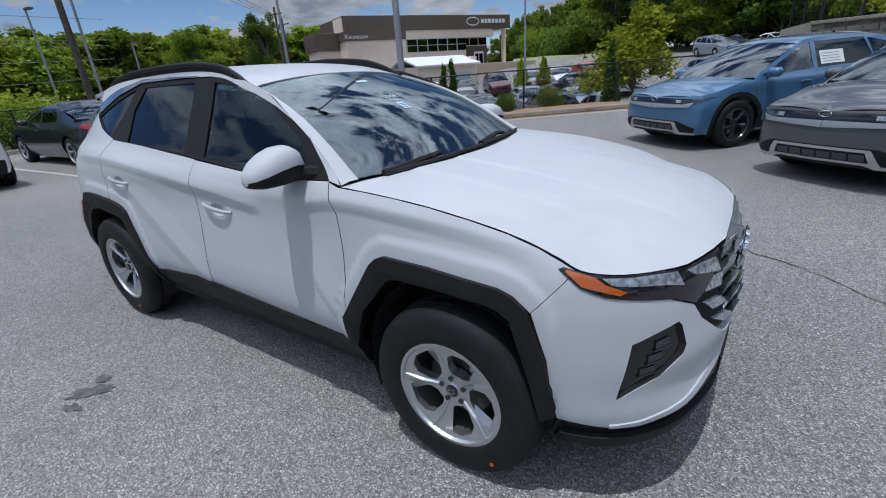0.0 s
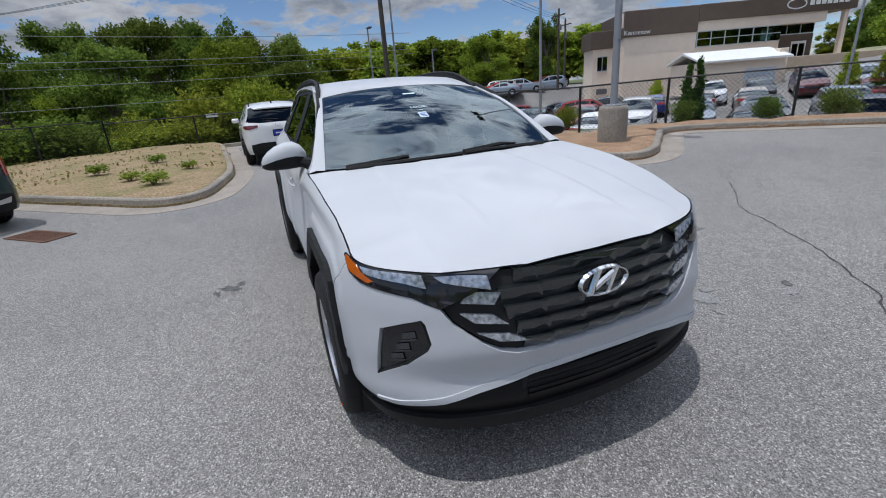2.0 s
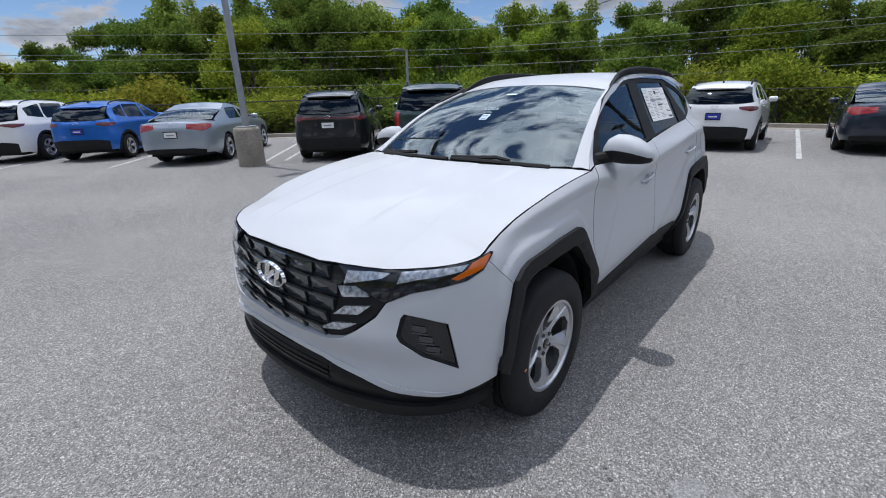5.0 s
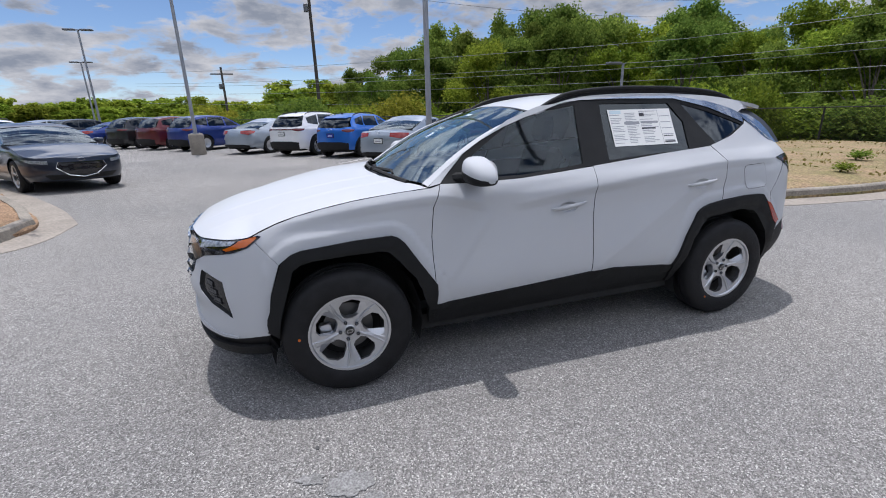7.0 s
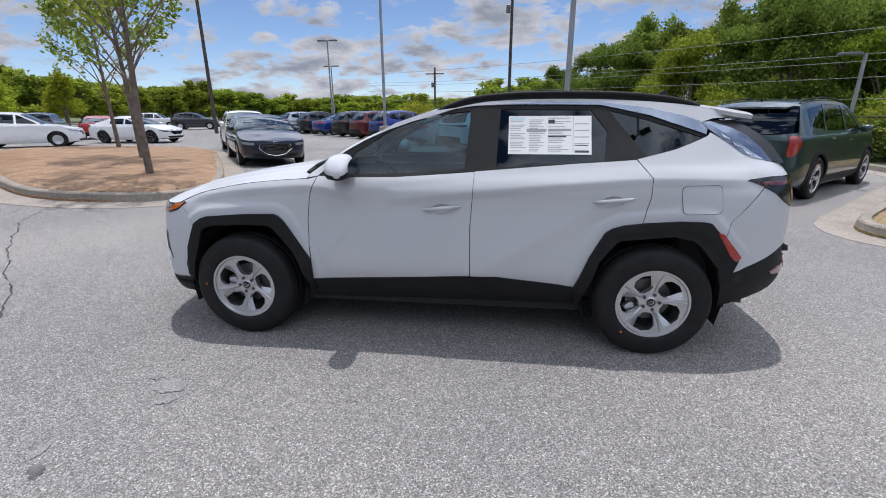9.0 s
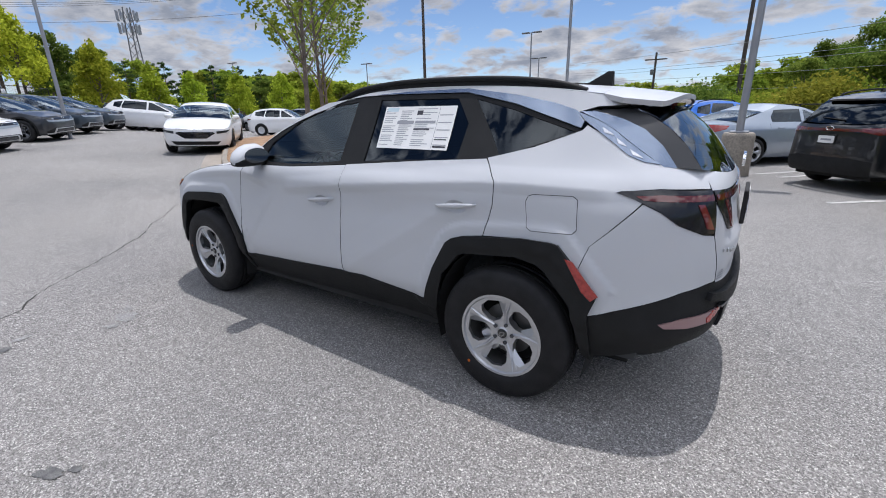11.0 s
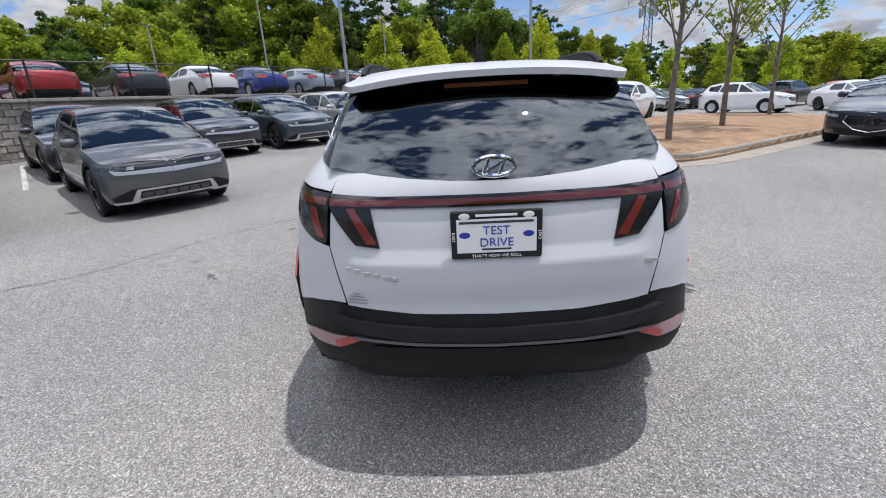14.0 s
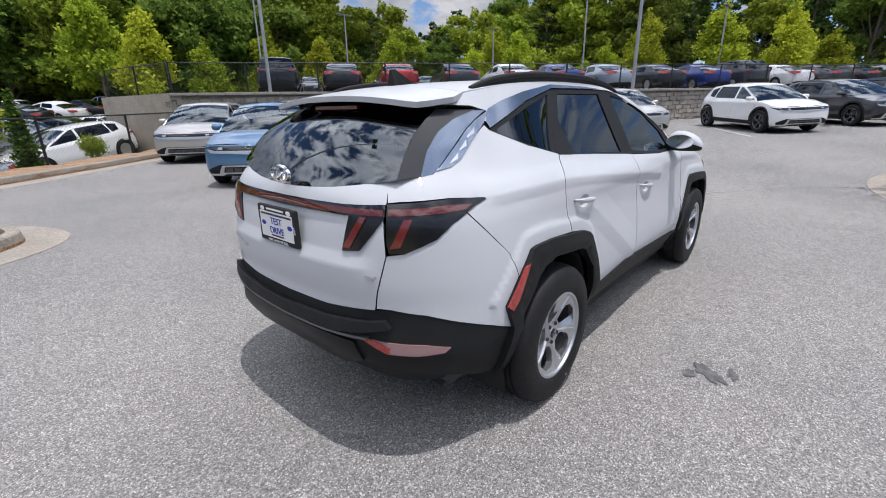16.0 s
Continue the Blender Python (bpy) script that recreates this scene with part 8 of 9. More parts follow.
dr = part("entrance_door", MB().box(16.9, 1.30, hgt(2.06), 17.0, 1.40, hgt(3.5), M_ROOFW).box(17.55, 1.30, hgt(2.06), 17.63, 1.40, hgt(3.5), M_ROOFW).box(18.2, 1.30, hgt(2.06), 18.3, 1.40, hgt(3.5), M_ROOFW).box(17.0, 1.30, hgt(3.25), 18.2, 1.39, hgt(3.5), M_ROOFW), show, "white framed glass entrance door")
for x in (17.0, 17.63):
    part("pane", MB().box(x, 1.34, hgt(2.10), x + .56, 1.36, hgt(3.25), M_SHOPGL), dr)
wn = part("window", MB().box(-2.0, 2.12, hgt(2.1), -1.0, 2.20, hgt(2.18), M_MULL).box(-2.0, 2.12, hgt(3.5), -1.0, 2.20, hgt(3.58), M_MULL).box(-1.54, 2.12, hgt(2.18), -1.48, 2.20, hgt(3.5), M_MULL), show)
part("pane", MB().box(-2.0, 2.15, hgt(2.18), -1.0, 2.17, hgt(3.5), M_SHOPGL), wn)
part("vent", MB().box(-2.0, 2.14, hgt(-.2), -.9, 2.2, hgt(.35), M_HEAD), show, "grey wall vent")
sgn = lettering("Kennesaw", .62, M_ROOFW, pose(0, 0, 0), show)
sgn.matrix_basis = Matrix.Translation((1.1, -.22, hgt(5.42))) @ Matrix.Rotation(radians(90), 4, 'X')
ring = oval(.114, .059, .14, 0, 1, 0, 0)
lg = MB().add([(v[1] * 8.0 + 15.8, -.24, (v[2] - 1) * 8.0 + hgt(6.72)) for v in ring[0]], ring[1], M_ROOFW)
for k in range(7):
    lg.box(17.0 + k * .52, -.26, hgt(6.52), 17.0 + k * .52 + .38, -.22, hgt(6.95), M_ROOFW)
part("sign", lg, show, "white sign of plain shapes")
# service bay in front with a white roof
M_ROLL = mat("pale_blue_roller_door", (.50, .55, .62), .5, vary=.05)
gb = gz(-23.5, 36)
ga = empty("service_bay", Matrix.Translation((-24.35, 34.2, gb)) @ Matrix.Rotation(bang, 4, 'Z'), "low tan service bay with a white metal roof", "building")
ev = 1.95 - gb
part("wall", MB().box(0, 0, 0, 6.4, 6.0, ev + .05, M_STUCCO), ga)
part("pier", MB().box(6.45, .8, 0, 7.15, 1.5, ev + .75, M_STUCCO, bev=.03), ga, "cream pier beside the bay")
part("roof", MB().add([(-.4, -.4, ev), (6.8, -.4, ev), (6.8, 3.0, ev + .85), (-.4, 3.0, ev + .85), (-.4, 6.4, ev), (6.8, 6.4, ev), (-.4, -.4, ev + .15), (6.8, -.4, ev + .15), (6.8, 3.0, ev + 1.0), (-.4, 3.0, ev + 1.0), (-.4, 6.4, ev + .15), (6.8, 6.4, ev + .15)],
     [(6, 7, 8, 9), (9, 8, 11, 10), (0, 1, 7, 6), (0, 3, 2, 1), (3, 4, 5, 2), (1, 2, 8, 7), (2, 5, 11, 8), (0, 6, 9, 3), (3, 9, 10, 4)], M_ROOFW), ga, "white metal roof")
part("roller_door", MB().box(3.4, -.06, 0, 5.8, -.004, ev - .65, M_ROLL), ga, "pale blue roller door")
# tan bank behind the far rows of cars
bk_pts = [(60 + 1.2 * math.sin(k * 1.3), radians(72 + 2.0 * k)) for k in range(22)]
bank = MB()
bank.add([(r * math.cos(a), r * math.sin(a), z if z else gz(r * math.cos(a), r * math.sin(a)) - .15) for r0, a in bk_pts for r, z in ((r0, 0), (r0 + 3.5, 2.35 + .1 * math.sin(a * 40)), (r0 + 40, 3.0))],
         [(3 * k + c, 3 * k + 1 + c, 3 * k + 4 + c, 3 * k + 3 + c) for k in range(21) for c in (0, 1)], M_BANK)
tagged(bank.build("bank"), "bare tan earth bank under the far trees", "bank", kind="structure")
# low white sheds far to the west
for x, y, l, w_, h, a in ((-95, 40, 18, 10, 3.5, 20), (-105, 58, 14, 10, 4.5, 30), (-108, 30, 20, 8, 3.5, 10)):
    sh = empty("warehouse", pose(x, y, gz(x, y) - .3, 0, 0, a), "long low white warehouse in the distance", "building")
    part("wall", MB().box(-l / 2, -w_ / 2, 0, l / 2, w_ / 2, h, M_ROOFW), sh)
    part("roof", MB().box(-l / 2 - .3, -w_ / 2 - .3, h, l / 2 + .3, w_ / 2 + .3, h + .25, M_HEAD), sh)
    for k in range(4):
        part("door", MB().box(-l / 2 + 1.5 + k * l / 4.4, -w_ / 2 - .05, 0, -l / 2 + 4.0 + k * l / 4.4, -w_ / 2 + .02, 2.6, M_HEAD), sh)
# small sign on the fence
tagged(MB().box(-.22, -.008, 0, .22, .008, .14, M_PAPER, pose(-18.02, -2.4, 1.15 + gz(-18, -2.4), 0, 0, 91)).build("fence_sign"), "small white sign wired to the fence", "sign")


# ---- trees and shrubs ----
def leaf_mat(name, c0, c1, trans=.35):
    m = bpy.data.materials.new(name)
    m.use_nodes = True
    t = m.node_tree
    t.nodes.clear()
    o = t.nodes.new("ShaderNodeOutputMaterial")
    geo = t.nodes.new("ShaderNodeNewGeometry")
    oi = t.nodes.new("ShaderNodeObjectInfo")
    r = t.nodes.new("ShaderNodeValToRGB")
    r.color_ramp.elements[0].color, r.color_ramp.elements[1].color = (*c0, 1), (*c1, 1)
    t.links.new(geo.outputs["Random Per Island"], r.inputs["Fac"])
    hs = t.nodes.new("ShaderNodeHueSaturation")
    mr = t.nodes.new("ShaderNodeMapRange")
    mr.inputs["To Min"].default_value, mr.inputs["To Max"].default_value = .70, 1.30
    t.links.new(oi.outputs["Random"], mr.inputs["Value"])
    t.links.new(mr.outputs[0], hs.inputs["Value"])
    mh = t.nodes.new("ShaderNodeMapRange")
    mh.inputs["To Min"].default_value, mh.inputs["To Max"].default_value = .482, .512
    mf = t.nodes.new("ShaderNodeMath")
    mf.operation = 'FRACT'
    mm_ = t.nodes.new("ShaderNodeMath")
    mm_.operation = 'MULTIPLY'
    mm_.inputs[1].default_value = 7.31
    t.links.new(oi.outputs["Random"], mm_.inputs[0])
    t.links.new(mm_.outputs[0], mf.inputs[0])
    t.links.new(mf.outputs[0], mh.inputs["Value"])
    t.links.new(mh.outputs[0], hs.inputs["Hue"])
    t.links.new(r.outputs["Color"], hs.inputs["Color"])
    d, tr, mx = t.nodes.new("ShaderNodeBsdfDiffuse"), t.nodes.new("ShaderNodeBsdfTranslucent"), t.nodes.new("ShaderNodeMixShader")
    mx.inputs[0].default_value = trans
    t.links.new(hs.outputs["Color"], d.inputs["Color"])
    t.links.new(hs.outputs["Color"], tr.inputs["Color"])
    t.links.new(d.outputs[0], mx.inputs[1])
    t.links.new(tr.outputs[0], mx.inputs[2])
    t.links.new(mx.outputs[0], o.inputs["Surface"])
    m.diffuse_color = (*c1, 1)
    return m


L_WOOD = leaf_mat("woodland_leaf", (.078, .138, .026), (.245, .325, .063), .40)
L_LIGHT = leaf_mat("light_leaf", (.120, .180, .022), (.34, .40, .052), .42)
L_BRIGHT = leaf_mat("bright_leaf", (.20, .27, .022), (.48, .54, .055), .45)
L_PINE = leaf_mat("pine_needle", (.028, .058, .018), (.085, .135, .04), .2)
L_YOUNG = leaf_mat("young_leaf", (.12, .19, .03), (.30, .38, .07), .5)
L_SHRUB = leaf_mat("shrub_leaf", (.03, .075, .014), (.10, .17, .03))
L_YELLOW = leaf_mat("yellow_leaf", (.15, .185, .022), (.40, .41, .06), .4)
M_BARK = mat("bark", (.16, .13, .105), .95, vary=.35, scale=7, bump=.7, bump_scale=30)
M_BARKP = mat("pine_bark", (.13, .095, .075), .95, vary=.35, scale=7, bump=.7, bump_scale=30)


def leaves(points, size, material, seed, flat=0.0, far=False):
    """Many small folded leaf sprays at the points; plain three-cornered ones for trees seen from afar."""
    rg = np.random.RandomState(seed)
    n = len(points)
    P = np.asarray(points, float)
    a = rg.normal(size=(n, 3))
    a[:, 2] *= (1 - flat)
    a /= np.linalg.norm(a, axis=1)[:, None]
    b = np.cross(a, rg.normal(size=(n, 3)))
    b /= np.linalg.norm(b, axis=1)[:, None]
    s = size * rg.uniform(.55, 1.35, (n, 1))
    c = np.cross(a, b)
    v = np.stack([P - a * s, P - b * s * .55 + c * s * .15, P + a * s * 1.0, P + b * s * .55 + c * s * .15], 1).reshape(-1, 3)
    f = [(4 * i, 4 * i + 1, 4 * i + 2, 4 * i + 3) for i in range(n)]
    if far:
        v = np.stack([P - a * s * .8, P - b * s * .75 + a * s * .5, P + b * s * .75 + a * s * .5], 1).reshape(-1, 3)
        f = [(3 * i, 3 * i + 1, 3 * i + 2) for i in range(n)]
    me = bpy.data.meshes.new("crown")
    me.from_pydata(v.tolist(), [], f)
    me.materials.append(material)
    return me


def blob_points(centres, per, seed, shell=.35):
    rg = np.random.RandomState(seed)
    out = []
    for cx, cy, cz, rx_, rz_ in centres:
        n = int(per * (rx_ * rx_ * rz_) ** .66)
        d = rg.normal(size=(n, 3))
        d /= np.linalg.norm(d, axis=1)[:, None]
        k = shell + (1 - shell) * rg.uniform(0, 1, (n, 1)) ** .6 + rg.normal(0, .16, (n, 1))
        q = d * k * [rx_, rx_, rz_] + [cx, cy, cz]
        out.append(q)
    return np.vstack(out)


def tree(name, label, kind, seed, h, material, bark=None, size=.2, per=420):
    r = random.Random(seed)
    root = new(name)
    tagged(root, label, "tree")
    tk = MB()
    bark = bark or M_BARK
    cent = []
    if kind == "broad":
        tk.tube([(0, 0, -.4), (.05, 0, h * .25), (r.uniform(-.3, .3), r.uniform(-.3, .3), h * .55)], [.17, .13, .07], bark, 7)
        for i in range(32):
            a, z = r.uniform(0, 6.28), h * r.uniform(.16, .92)
            k = h * .30 * (1.15 - abs(z / h - .45) * 1.2) * (1 + .35 * math.sin(2 * a + seed) + .25 * math.sin(3 * a + 2.1 * seed + 5 * z / h))
            x, y = math.cos(a) * k * r.uniform(.35, 1), math.sin(a) * k * r.uniform(.35, 1)
            cent.append((x, y, z, h * r.uniform(.06, .15), h * r.uniform(.045, .105)))
            tk.tube([(0, 0, z * .5), (x * .6, y * .6, z * .85), (x, y, z)], [.05, .035, .012], bark, 5)
        for i in range(5):
            a = r.uniform(0, 6.28)
            cent.append((h * .13 * math.cos(a), h * .13 * math.sin(a), h * r.uniform(.84, .98), h * r.uniform(.05, .085), h * r.uniform(.05, .09)))
    elif kind == "pine":
        tk.tube([(0, 0, -.4), (.1, .05, h * .5), (.0, .1, h * .97)], [.22, .15, .04], bark, 7)
        for i in range(17):
            a, z = i * 2.4, h * (.38 + .60 * i / 16) + r.uniform(-.3, .3)
            k = h * .150 * (1.15 - (z / h - .35) * 1.25) * r.uniform(.6, 1.15)
            x, y = math.cos(a) * k, math.sin(a) * k
            cent.append((x, y, z, max(.45, k * .62), max(.28, k * .30)))
            tk.tube([(0, 0, z - .3), (x, y, z)], [.05, .015], bark, 4)
        cent.append((0, .1, h * .97, h * .03, h * .04))
    elif kind == "round":
        tk.tube([(0, 0, -.3), (0, 0, h * .4), (.05, 0, h * .7)], [.09, .07, .03], bark, 7)
        for i in range(20):
            a, z = r.uniform(0, 6.28), h * r.uniform(.30, .88)
            k = h * .26 * (1.12 - z / h) * r.uniform(.6, 1.15)
            x, y = math.cos(a) * k, math.sin(a) * k
            wide = 1.25 - .75 * z / h
            cent.append((x, y, z, h * r.uniform(.10, .17) * wide, h * r.uniform(.08, .14)))
            tk.tube([(0, 0, z * .6), (x, y, z)], [.03, .01], bark, 4)
        cent.append((0, 0, h * .93, h * .055, h * .09))
    elif kind == "shrub":
        for i in range(8):
            a = r.uniform(0, 6.28)
            k = h * .42
            x, y, z = math.cos(a) * k * r.random(), math.sin(a) * k * r.random(), h * r.uniform(.3, .72)
            cent.append((x, y, z, h * r.uniform(.24, .36), h * r.uniform(.22, .32)))
            tk.tube([(0, 0, -.1), (x, y, z)], [.025, .008], bark, 4)
    elif kind == "column":
        for i in range(9):
            z = h * (.08 + .9 * i / 8)
            k = h * .10 * (1.15 - .85 * (i / 8) ** 1.6)
            cent.append((r.uniform(-.04, .04), r.uniform(-.04, .04), z, max(.08, k), h * .10))
        tk.tube([(0, 0, -.1), (0, 0, h * .8)], [.05, .02], bark, 6)
    part("trunk", tk, root, smooth=60)
    ob = new("crown", leaves(blob_points(cent, per, seed), size, material, seed, far=kind != "shrub" or h > 2))
    ob.parent = root
    return root


woods = [tree("tree", "leafy dark green broadleaf tree at the wood's edge", "broad", 31 + k, 9.0, L_WOOD if k < 3 else L_LIGHT, None, .110, 1050) for k in range(4)]
far_woods = [tree("tree", "leafy green broadleaf tree in a far tree line", "broad", 41 + k, 9.0, L_LIGHT, None, .34, 120) for k in range(2)]
pines = [tree("tree", "tall dark pine tree behind the upper lot", "pine", 51 + k, 15.0, L_PINE, M_BARKP, .25, 230) for k in range(2)]
tallb = [tree("tree", "tall leafy broadleaf tree behind the upper lot", "broad", 71 + k, 13.0, L_WOOD if k else L_LIGHT, None, .27, 230) for k in range(2)]
brights = [tree("tree", "bright yellow-green round young tree in the raised lot", "round", 91 + k, 5.0, L_BRIGHT, None, .11, 700) for k in range(2)]
under = [tree("shrub", "leafy green undergrowth shrub by the fence", "shrub", 111 + k, 2.6, (L_WOOD, L_LIGHT, L_YELLOW)[k], None, .085, 850) for k in range(3)]
used = set()
rt = random.Random(8)


def plant(src, x, y, s=1.0, sz=None, group=""):
    k = src
    ob = k if k not in used else copy_thing(k, pose(0, 0, 0))
    used.add(k)
    if group:
        ob["group"] = group
    sz = sz or s
    ob.matrix_basis = Matrix.Translation((x, y, gz(x, y))) @ Matrix.Rotation(rt.uniform(0, 6.28), 4, 'Z') @ Matrix.Diagonal((s, s, sz, 1))
    return ob


def top_for(az, table):
    return float(np.interp(az, [q[0] for q in table], [q[1] for q in table]))


ELEV = [(150, 4.0), (165, 4.4), (173, 5.2), (180, 7.6), (188, 8.8), (200, 8.6), (215, 7.6), (225, 8.8), (235, 9.6), (245, 9.8), (254, 8.0), (262, 4.6), (270, 3.6)]
for r0, step, scale in ((29, 4.6, .90), (35, 4.0, 1.0), (43, 4.2, 1.0)):
    az = 168.0 if r0 < 40 else 160.0
    while az < 264:
        rr = r0 + rt.uniform(-2, 2)
        if az > 252:
            rr += (az - 252) * 1.6
        x, y = rr * math.cos(radians(az)), rr * math.sin(radians(az))
        top = 1.5 + rr * math.tan(radians(top_for(az, ELEV))) * scale * rt.uniform(.80, 1.24)
        if y < 3.5 or x < -45:
            h = max(2.5, top - gz(x, y))
            plant(woods[rt.choice((0, 0, 1, 1, 2, 2, 3, 3))], x, y, max(.55, h / 9.0) * rt.uniform(.85, 1.1), h / 9.0, "wood edge trees")
        az += math.degrees(step / rr) * rt.uniform(.75, 1.25)
# undergrowth behind the fence
for (x0, y0), (x1, y1), n in (((-20.5, 4.0), (-20.3, -6.5), 9), ((-20.0, -8.5), (-12.5, -13.5), 9), ((-12.5, -14.0), (1.5, -28.5), 17), ((1.5, -29.5), (13.0, -41.5), 10), ((-22.5, 2.0), (-23.5, -9.0), 8), ((-21.0, -12.0), (-11.0, -18.5), 9), ((-10.0, -19.0), (0.0, -30.0), 9)):
    for i in range(n):
        t = (i + rt.uniform(.1, .9)) / n
        x, y = x0 + (x1 - x0) * t + rt.uniform(-.7, .7), y0 + (y1 - y0) * t + rt.uniform(-.7, .7)
        plant(under[rt.choice((0, 0, 1, 1, 2))], x, y, rt.uniform(.8, 1.5), rt.uniform(.5, 1.2), "undergrowth")
# low far tree line
for r0, step in ((95, 4.4), (110, 4.6), (128, 5.0)):
    az = 262.0
    while az < 331:
        rr = r0 + rt.uniform(-6, 6)
        h = (1.5 + rr * math.tan(radians(2.9 + (1.4 if az < 272 else 0) + (1.0 if az > 320 else 0)))) * rt.uniform(.8, 1.08) + .5
        plant(far_woods[rt.randrange(2)], rr * math.cos(radians(az)), rr * math.sin(radians(az)), h / 9 * 1.5, h / 9, "far tree line")
        az += math.degrees(step / rr) * rt.uniform(.8, 1.2)
for r0, step in ((80, 3.6), (92, 3.8), (108, 4.5)):
    az = 128.0
    while az < 168:
        rr = r0 + rt.uniform(-5, 5)
        h = (1.5 + rr * math.tan(radians(3.9))) * rt.uniform(.75, 1.1) + 2.2
        plant(far_woods[rt.randrange(2)], rr * math.cos(radians(az)), rr * math.sin(radians(az)), h / 9 * 1.5, h / 9, "far tree line")
        az += math.degrees(step / rr) * rt.uniform(.8, 1.2)
for az, rr, h in ((162.5, 66, 6.4), (164.5, 62, 7.0), (166, 68, 7.6), (167.8, 63, 7.2), (169.5, 66, 7.8), (171, 61, 7.4)):
    plant(far_woods[rt.randrange(2)], rr * math.cos(radians(az)), rr * math.sin(radians(az)), h / 9 * 1.3, h / 9, "far tree line")
plant(woods[3], -52, 29.5, 1.0, .80)
plant(woods[2], -54, 40, 1.0, 1.05)
# tall trees behind the raised lot
PEL = [(-38, 5.0), (-24, 5.6), (-19, 6.2), (-12, 9.0), (-6, 11.5), (0, 13.0), (26, 14.5), (36, 12.0), (41, 10.0), (47, 11.0), (53, 14.5), (60, 15.5), (85, 14.0), (100, 12.0), (112, 8.5), (122, 6.0)]
for r0, step, ps in ((56, 3.9, .35), (64, 3.6, .5), (74, 4.0, .6)):
    az = -34.0 if r0 > 60 else -14.0
    while az < (104 if r0 > 60 else 100):
        rr = r0 + rt.uniform(-3, 3)
        x, y = rr * math.cos(radians(az)), rr * math.sin(radians(az))
        h = 1.5 + rr * math.tan(radians(top_for(az, PEL))) * rt.uniform(.80, 1.08) - gz(x, y)
        if rt.random() < ps:
            plant(pines[rt.randrange(2)], x, y, h / 15 * 1.15, h / 15, "tall trees behind the lot")
        else:
            plant(tallb[rt.randrange(2)], x, y, h / 13 * 1.0, h / 13 * .9, "tall trees behind the lot")
        az += math.degrees(step / rr) * rt.uniform(.75, 1.25)
# trees beyond the showroom's end
for az, el in ((102, 9.5), (104, 9.0), (105.5, 8.0), (107, 8.2), (108.5, 6.5), (110, 6.0), (111, 6.2), (112.2, 5.8), (113.2, 5.2), (114.2, 4.4), (115.2, 3.6), (116.3, 3.4), (103, 8.0), (106, 7.0), (109, 5.0), (100, 10.0), (98, 11.0)):
    rr = rt.uniform(78, 96)
    x, y = rr * math.cos(radians(az)), rr * math.sin(radians(az))
    h = 1.5 + rr * math.tan(radians(el)) - gz(x, y)
    plant(tallb[rt.randrange(2)], x, y, h / 13 * rt.uniform(.8, 1.0), h / 13 * .95, "tall trees behind the lot")
# scrub under the far trees
for k in range(14):
    az, rr = 50 + 2.1 * k, rt.uniform(54, 62)
    plant(under[rt.randrange(2)], rr * math.cos(radians(az)), rr * math.sin(radians(az)), rt.uniform(1.4, 2.2), rt.uniform(1.0, 1.6), "undergrowth")
for k in range(16):
    az, rr = 79 + 2.1 * k, rt.uniform(67, 71)
    plant(under[k % 2], rr * math.cos(radians(az)), rr * math.sin(radians(az)), rt.uniform(2.0, 2.6), rt.uniform(2.0, 2.5), "undergrowth")
# bright young trees of the raised lot
for az, rr, s in ((-26, 44, 1.0), (-22, 41, 1.05), (-17, 39, 1.15), (-11, 38, 1.05), (-6.5, 42, 1.0), (-1, 38, .85), (3, 43, 1.2), (9, 40, 1.35), (17, 44, 1.3), (21, 40, .9), (24, 43, .7), (32, 42, 1.1), (35, 44, 1.3), (38, 42, 1.0),
                  (48, 47, 1.3), (57, 46, 1.2), (63, 45, 1.5), (70, 43, 1.3), (76, 41, 1.7), (80, 44, 1.8), (-31, 52, 1.1), (-36, 56, 1.1), (-41, 48, 1.1)):
    plant(brights[rt.randrange(2)], rr * math.cos(radians(az)), rr * math.sin(radians(az)), s * rt.uniform(.95, 1.15), s * rt.uniform(.9, 1.1), "bright young trees")
plant(brights[0], -2.6, 21.3, 1.42, 1.02, "bright young trees")
plant(brights[1], -10.8, 31, .42, .62, "bright young trees")
plant(brights[0], -13.0, 32, .42, .62, "bright young trees")
plant(brights[1], -24.6, 29.5, .5, .5, "bright young trees")
# strip by the fence
for x, y, s in ((-5.75, 9.9, .26), (-4.15, 11.0, .25), (-3.05, 11.95, .29), (-8.6, 8.2, .30), (-10.0, 7.3, .28), (.2, 14.9, .30)):
    plant(under[rt.randrange(2)], x, y, s, s * 1.15, "shrubs by the fence")
col = tree("conifer", "narrow dark green columnar conifer by the fence", "column", 131, 1.9, L_SHRUB, None, .05, 9000)
plant(col, -1.6, 13.2, 1.25, .95)
plant(col, -5.85, 10.15, .95, .82)
plant(col, -5.62, 10.35, .95, .88)


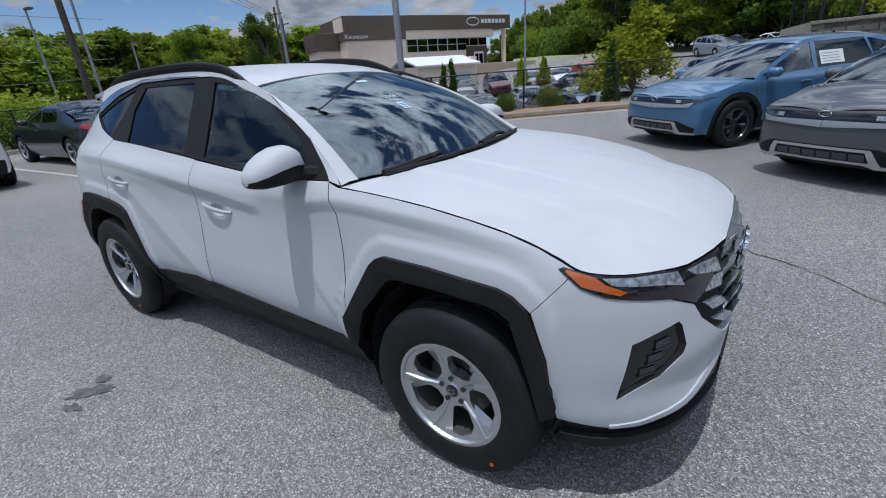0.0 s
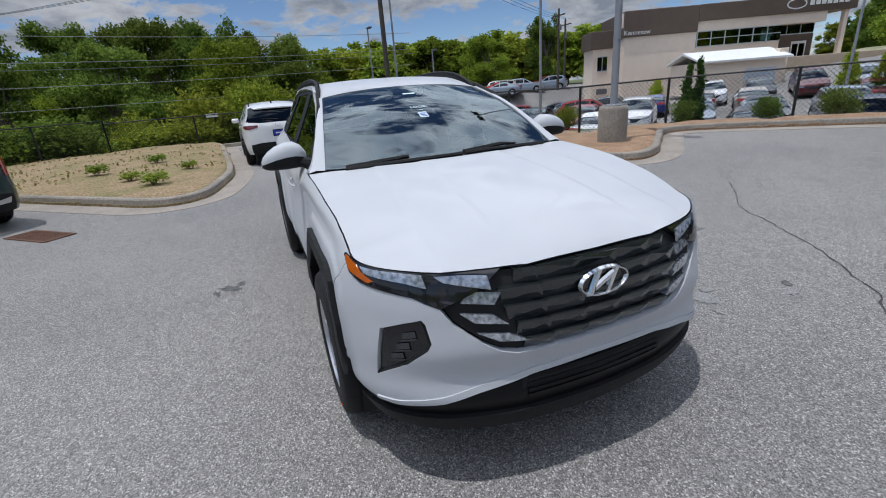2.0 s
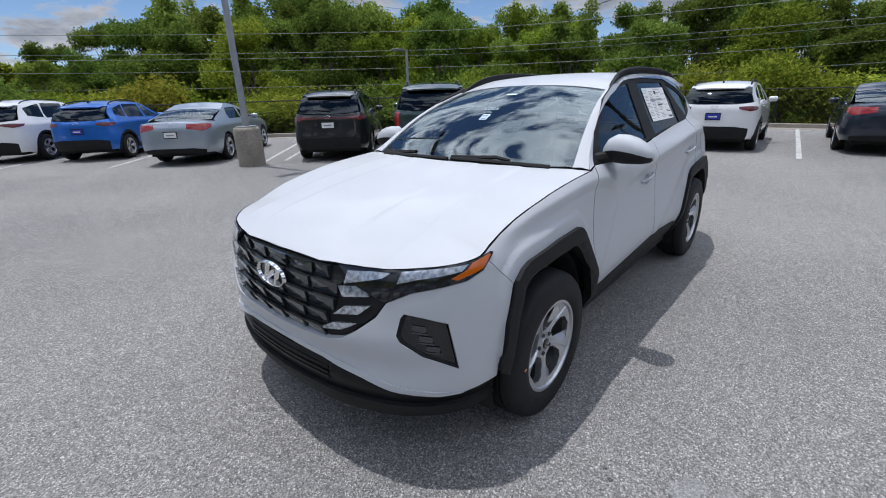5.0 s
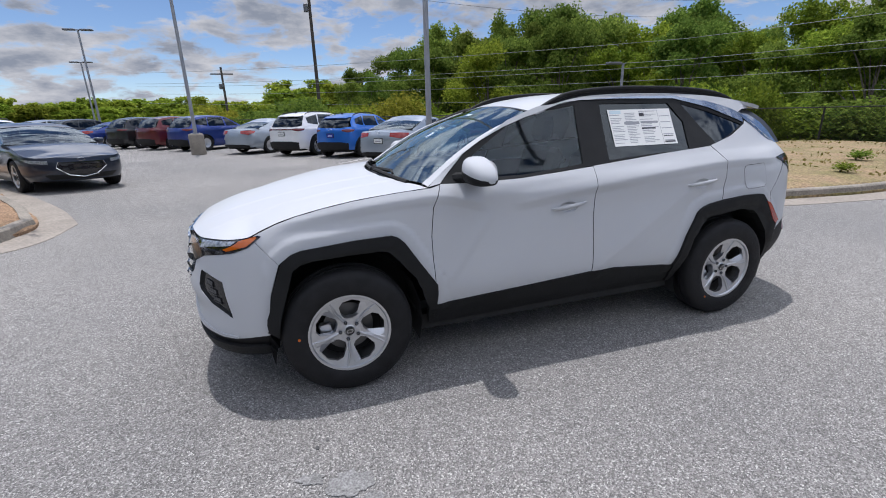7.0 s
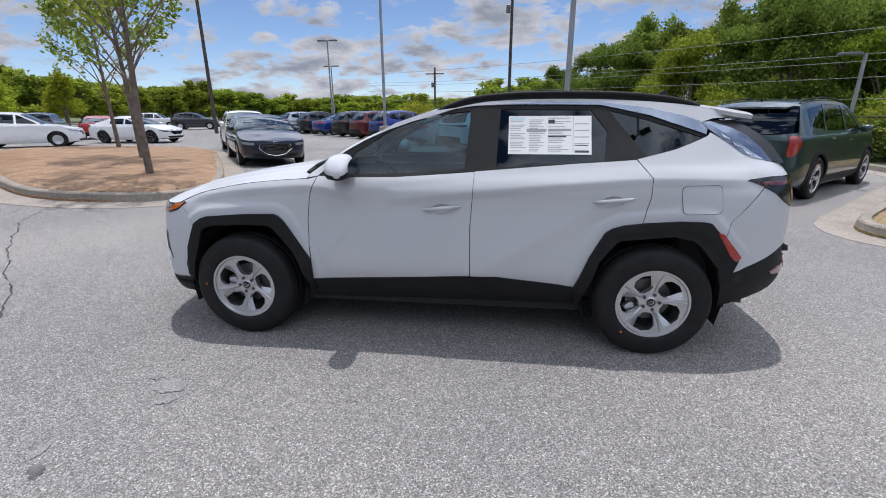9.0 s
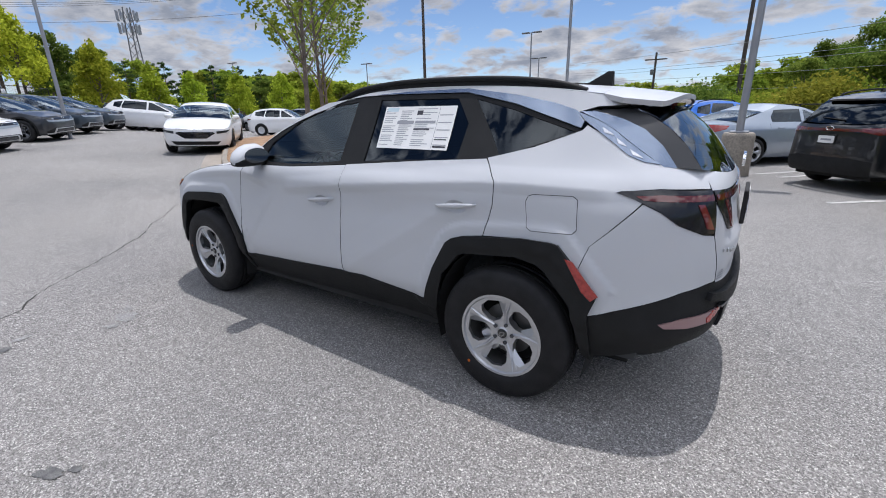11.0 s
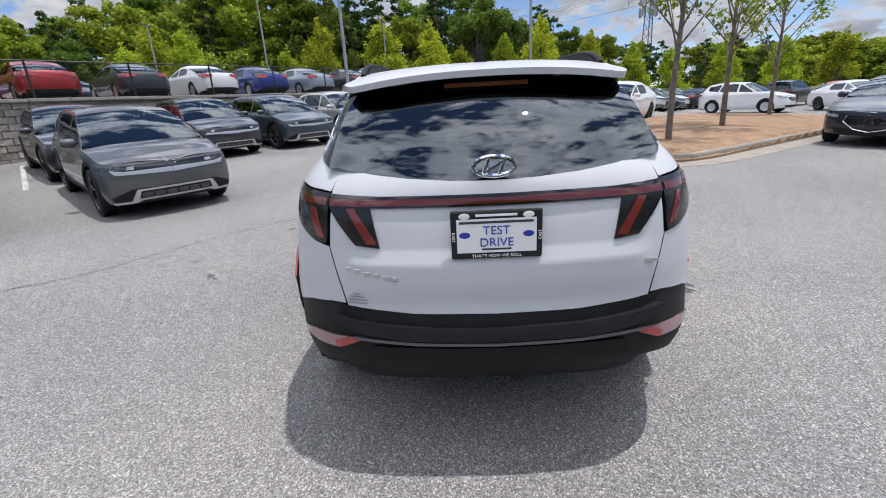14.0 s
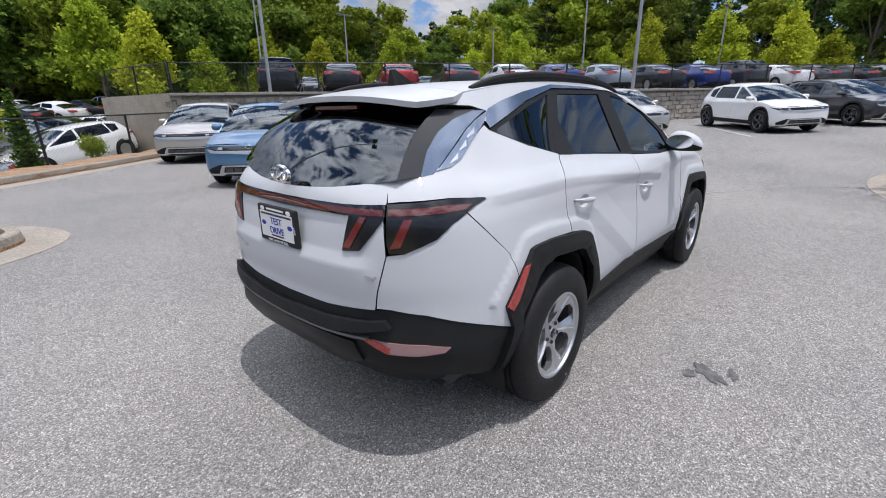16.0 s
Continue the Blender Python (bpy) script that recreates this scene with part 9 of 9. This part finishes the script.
def young_tree(x, y, h, seed, lean, n_leaf):
    """A staked young tree with a bare trunk, rising limbs and an open crown."""
    r = random.Random(seed)
    z0 = bed_fn(x, y)[2]
    root = empty("tree", pose(x, y, z0 - .02), "young tree with an open leafy crown in pine straw", "tree", "island trees")
    tk = MB()
    top = Vector((lean * h, 0, h))
    tk.tube([(0, 0, -.1), (lean * .2, .02, h * .2), (lean * h * .5, 0, h * .5), tuple(top)], [.075, .062, .045, .012], M_BARK, 9)
    pts = []
    for i in range(22):
        t = .30 + .66 * i / 21
        a = i * 2.4 + r.uniform(-.4, .4)
        b = Vector((lean * h * t, 0, h * t))
        ln = h * .30 * (1.25 - t) * r.uniform(.7, 1.15) + .25
        m_ = b + Vector((math.cos(a) * ln * .45, math.sin(a) * ln * .45, ln * .55))
        e = b + Vector((math.cos(a) * ln * .95, math.sin(a) * ln * .95, ln * 1.05))
        tk.tube([tuple(b), tuple(m_), tuple(e)], [.024, .014, .004], M_BARK, 5)
        heart = r.uniform(.75, 1.0)
        for k in range(n_leaf):
            u = min(1.08, max(.35, r.gauss(heart, .16)))
            c = (b + (m_ - b) * (u * 2) if u < .5 else m_ + (e - m_) * (u * 2 - 1))
            pts.append(c + Vector((r.gauss(0, .13), r.gauss(0, .13), r.gauss(0, .13))))
    part("trunk", tk, root, smooth=60)
    ob = new("crown", leaves(pts, .070, L_YOUNG, seed, .3))
    ob.parent = root
    return root


young_tree(6.73, -4.70, 5.4, 3, -.03, 85)
young_tree(8.9, -7.1, 5.0, 4, .03, 110)
young_tree(13.4, -11.3, 5.2, 5, .02, 110)

# grass tufts and straw on the beds
tuft_pts, straw = [], []
rs = np.random.RandomState(5)
for _ in range(1500):
    x, y = rs.uniform(-16.5, -5.2), rs.uniform(-9.0, -1.8)
    if x > -8.5 and (y < (-x - 8.95) * -1.03 - 1.6 or y > -1.9 + (.0 if x > -7 else .1)):
        continue
    if noise.noise((x * .6, y * .6, 3)) < -.05:
        continue
    if y < -.95 * (-x) + .9 and x > -9:
        continue
    tuft_pts.append((x, y, grass_fn(x, y)[2] + .03))
tf = new("grass_tufts", leaves([q for q in tuft_pts if q[1] > -9.4], .040, leaf_mat("dry_blade", (.20, .20, .05), (.42, .34, .16), .3), 6))
tagged(tf, "short dry and green grass tufts on the bed", "grass", kind="stuff")
weed = tree("weed", "small bright green weed on the dry grass bed", "shrub", 141, 2.6, L_YOUNG, None, .17, 160)
for x, y, s in ((-6.6, -3.0, .16), (-7.6, -3.6, .13), (-9.3, -4.6, .16), (-8.6, -2.6, .12), (-10.8, -3.6, .15)):
    ob = plant(weed, x, y, s, s, "weeds on the grass bed")
    ob.matrix_basis = Matrix.Translation((x, y, grass_fn(x, y)[2])) @ Matrix.Diagonal((s * 1.3, s * 1.3, s * .7, 1))


# ---- blocks of the retaining wall, nearest stretch as single pieces ----
def block_mesh(seed):
    r = random.Random(seed)
    l, h, d = .40, .19, .06
    vs = []
    for x, z in ((-l / 2, 0), (0, 0), (l / 2, 0), (l / 2, h), (0, h), (-l / 2, h)):
        vs.append((x * .995, 0, z * .99 + .001))
    for x, z in ((-l / 2, 0), (0, 0), (l / 2, 0), (l / 2, h), (0, h), (-l / 2, h)):
        vs.append((x * (.955 - .02 * r.random()), -d * r.uniform(.25, 1.15), z * .90 + .012 + r.uniform(-.004, .004)))
    fs = [(i, (i + 1) % 6, 6 + (i + 1) % 6, 6 + i) for i in range(6)] + [(6, 7, 10, 11), (7, 8, 9, 10)]
    me = bpy.data.meshes.new("block")
    me.from_pydata(vs, [], fs)
    me.materials.append(M_BLOCK)
    return me


blocks = [block_mesh(k) for k in range(5)]
rb = random.Random(11)
rest = MB()
count = 0
ang = math.atan2(WD.y, WD.x)
for course in range(10):
    n = int(WLEN / .41)
    for i in range(n):
        s = i * .41 + (.2 if course % 2 else 0)
        q = W0 + WD * s
        z = gz(q.x - .3, q.y - .4) - .10 + course * .20
        if z > 1.94:
            continue
        z = min(z, 1.93)
        me = blocks[rb.randrange(5)]
        m = Matrix.Translation((q.x, q.y, z)) @ Matrix.Rotation(ang, 4, 'Z')
        if 1.0 < s < 16 and count < 300:
            ob = new("block", me)
            ob.parent = wall
            ob.matrix_basis = m
            count += 1
        else:
            rest.add([v.co for v in me.vertices], [tuple(p.vertices) for p in me.polygons], M_BLOCK, m)
tagged(part("block_courses", rest, wall), kind="stuff")
for i in range(int(WLEN / 1.0)):
    q = W0 + WD * (i * 1.0 + .5) + WN * .1
    ob = part("cap_stone", MB().box(-.495, -.24, 2.10, .495, .22, 2.20, M_CAP, bev=.012), wall, m=Matrix.Translation((q.x, q.y, rb.uniform(-.008, .008))) @ Matrix.Rotation(ang, 4, 'Z'))
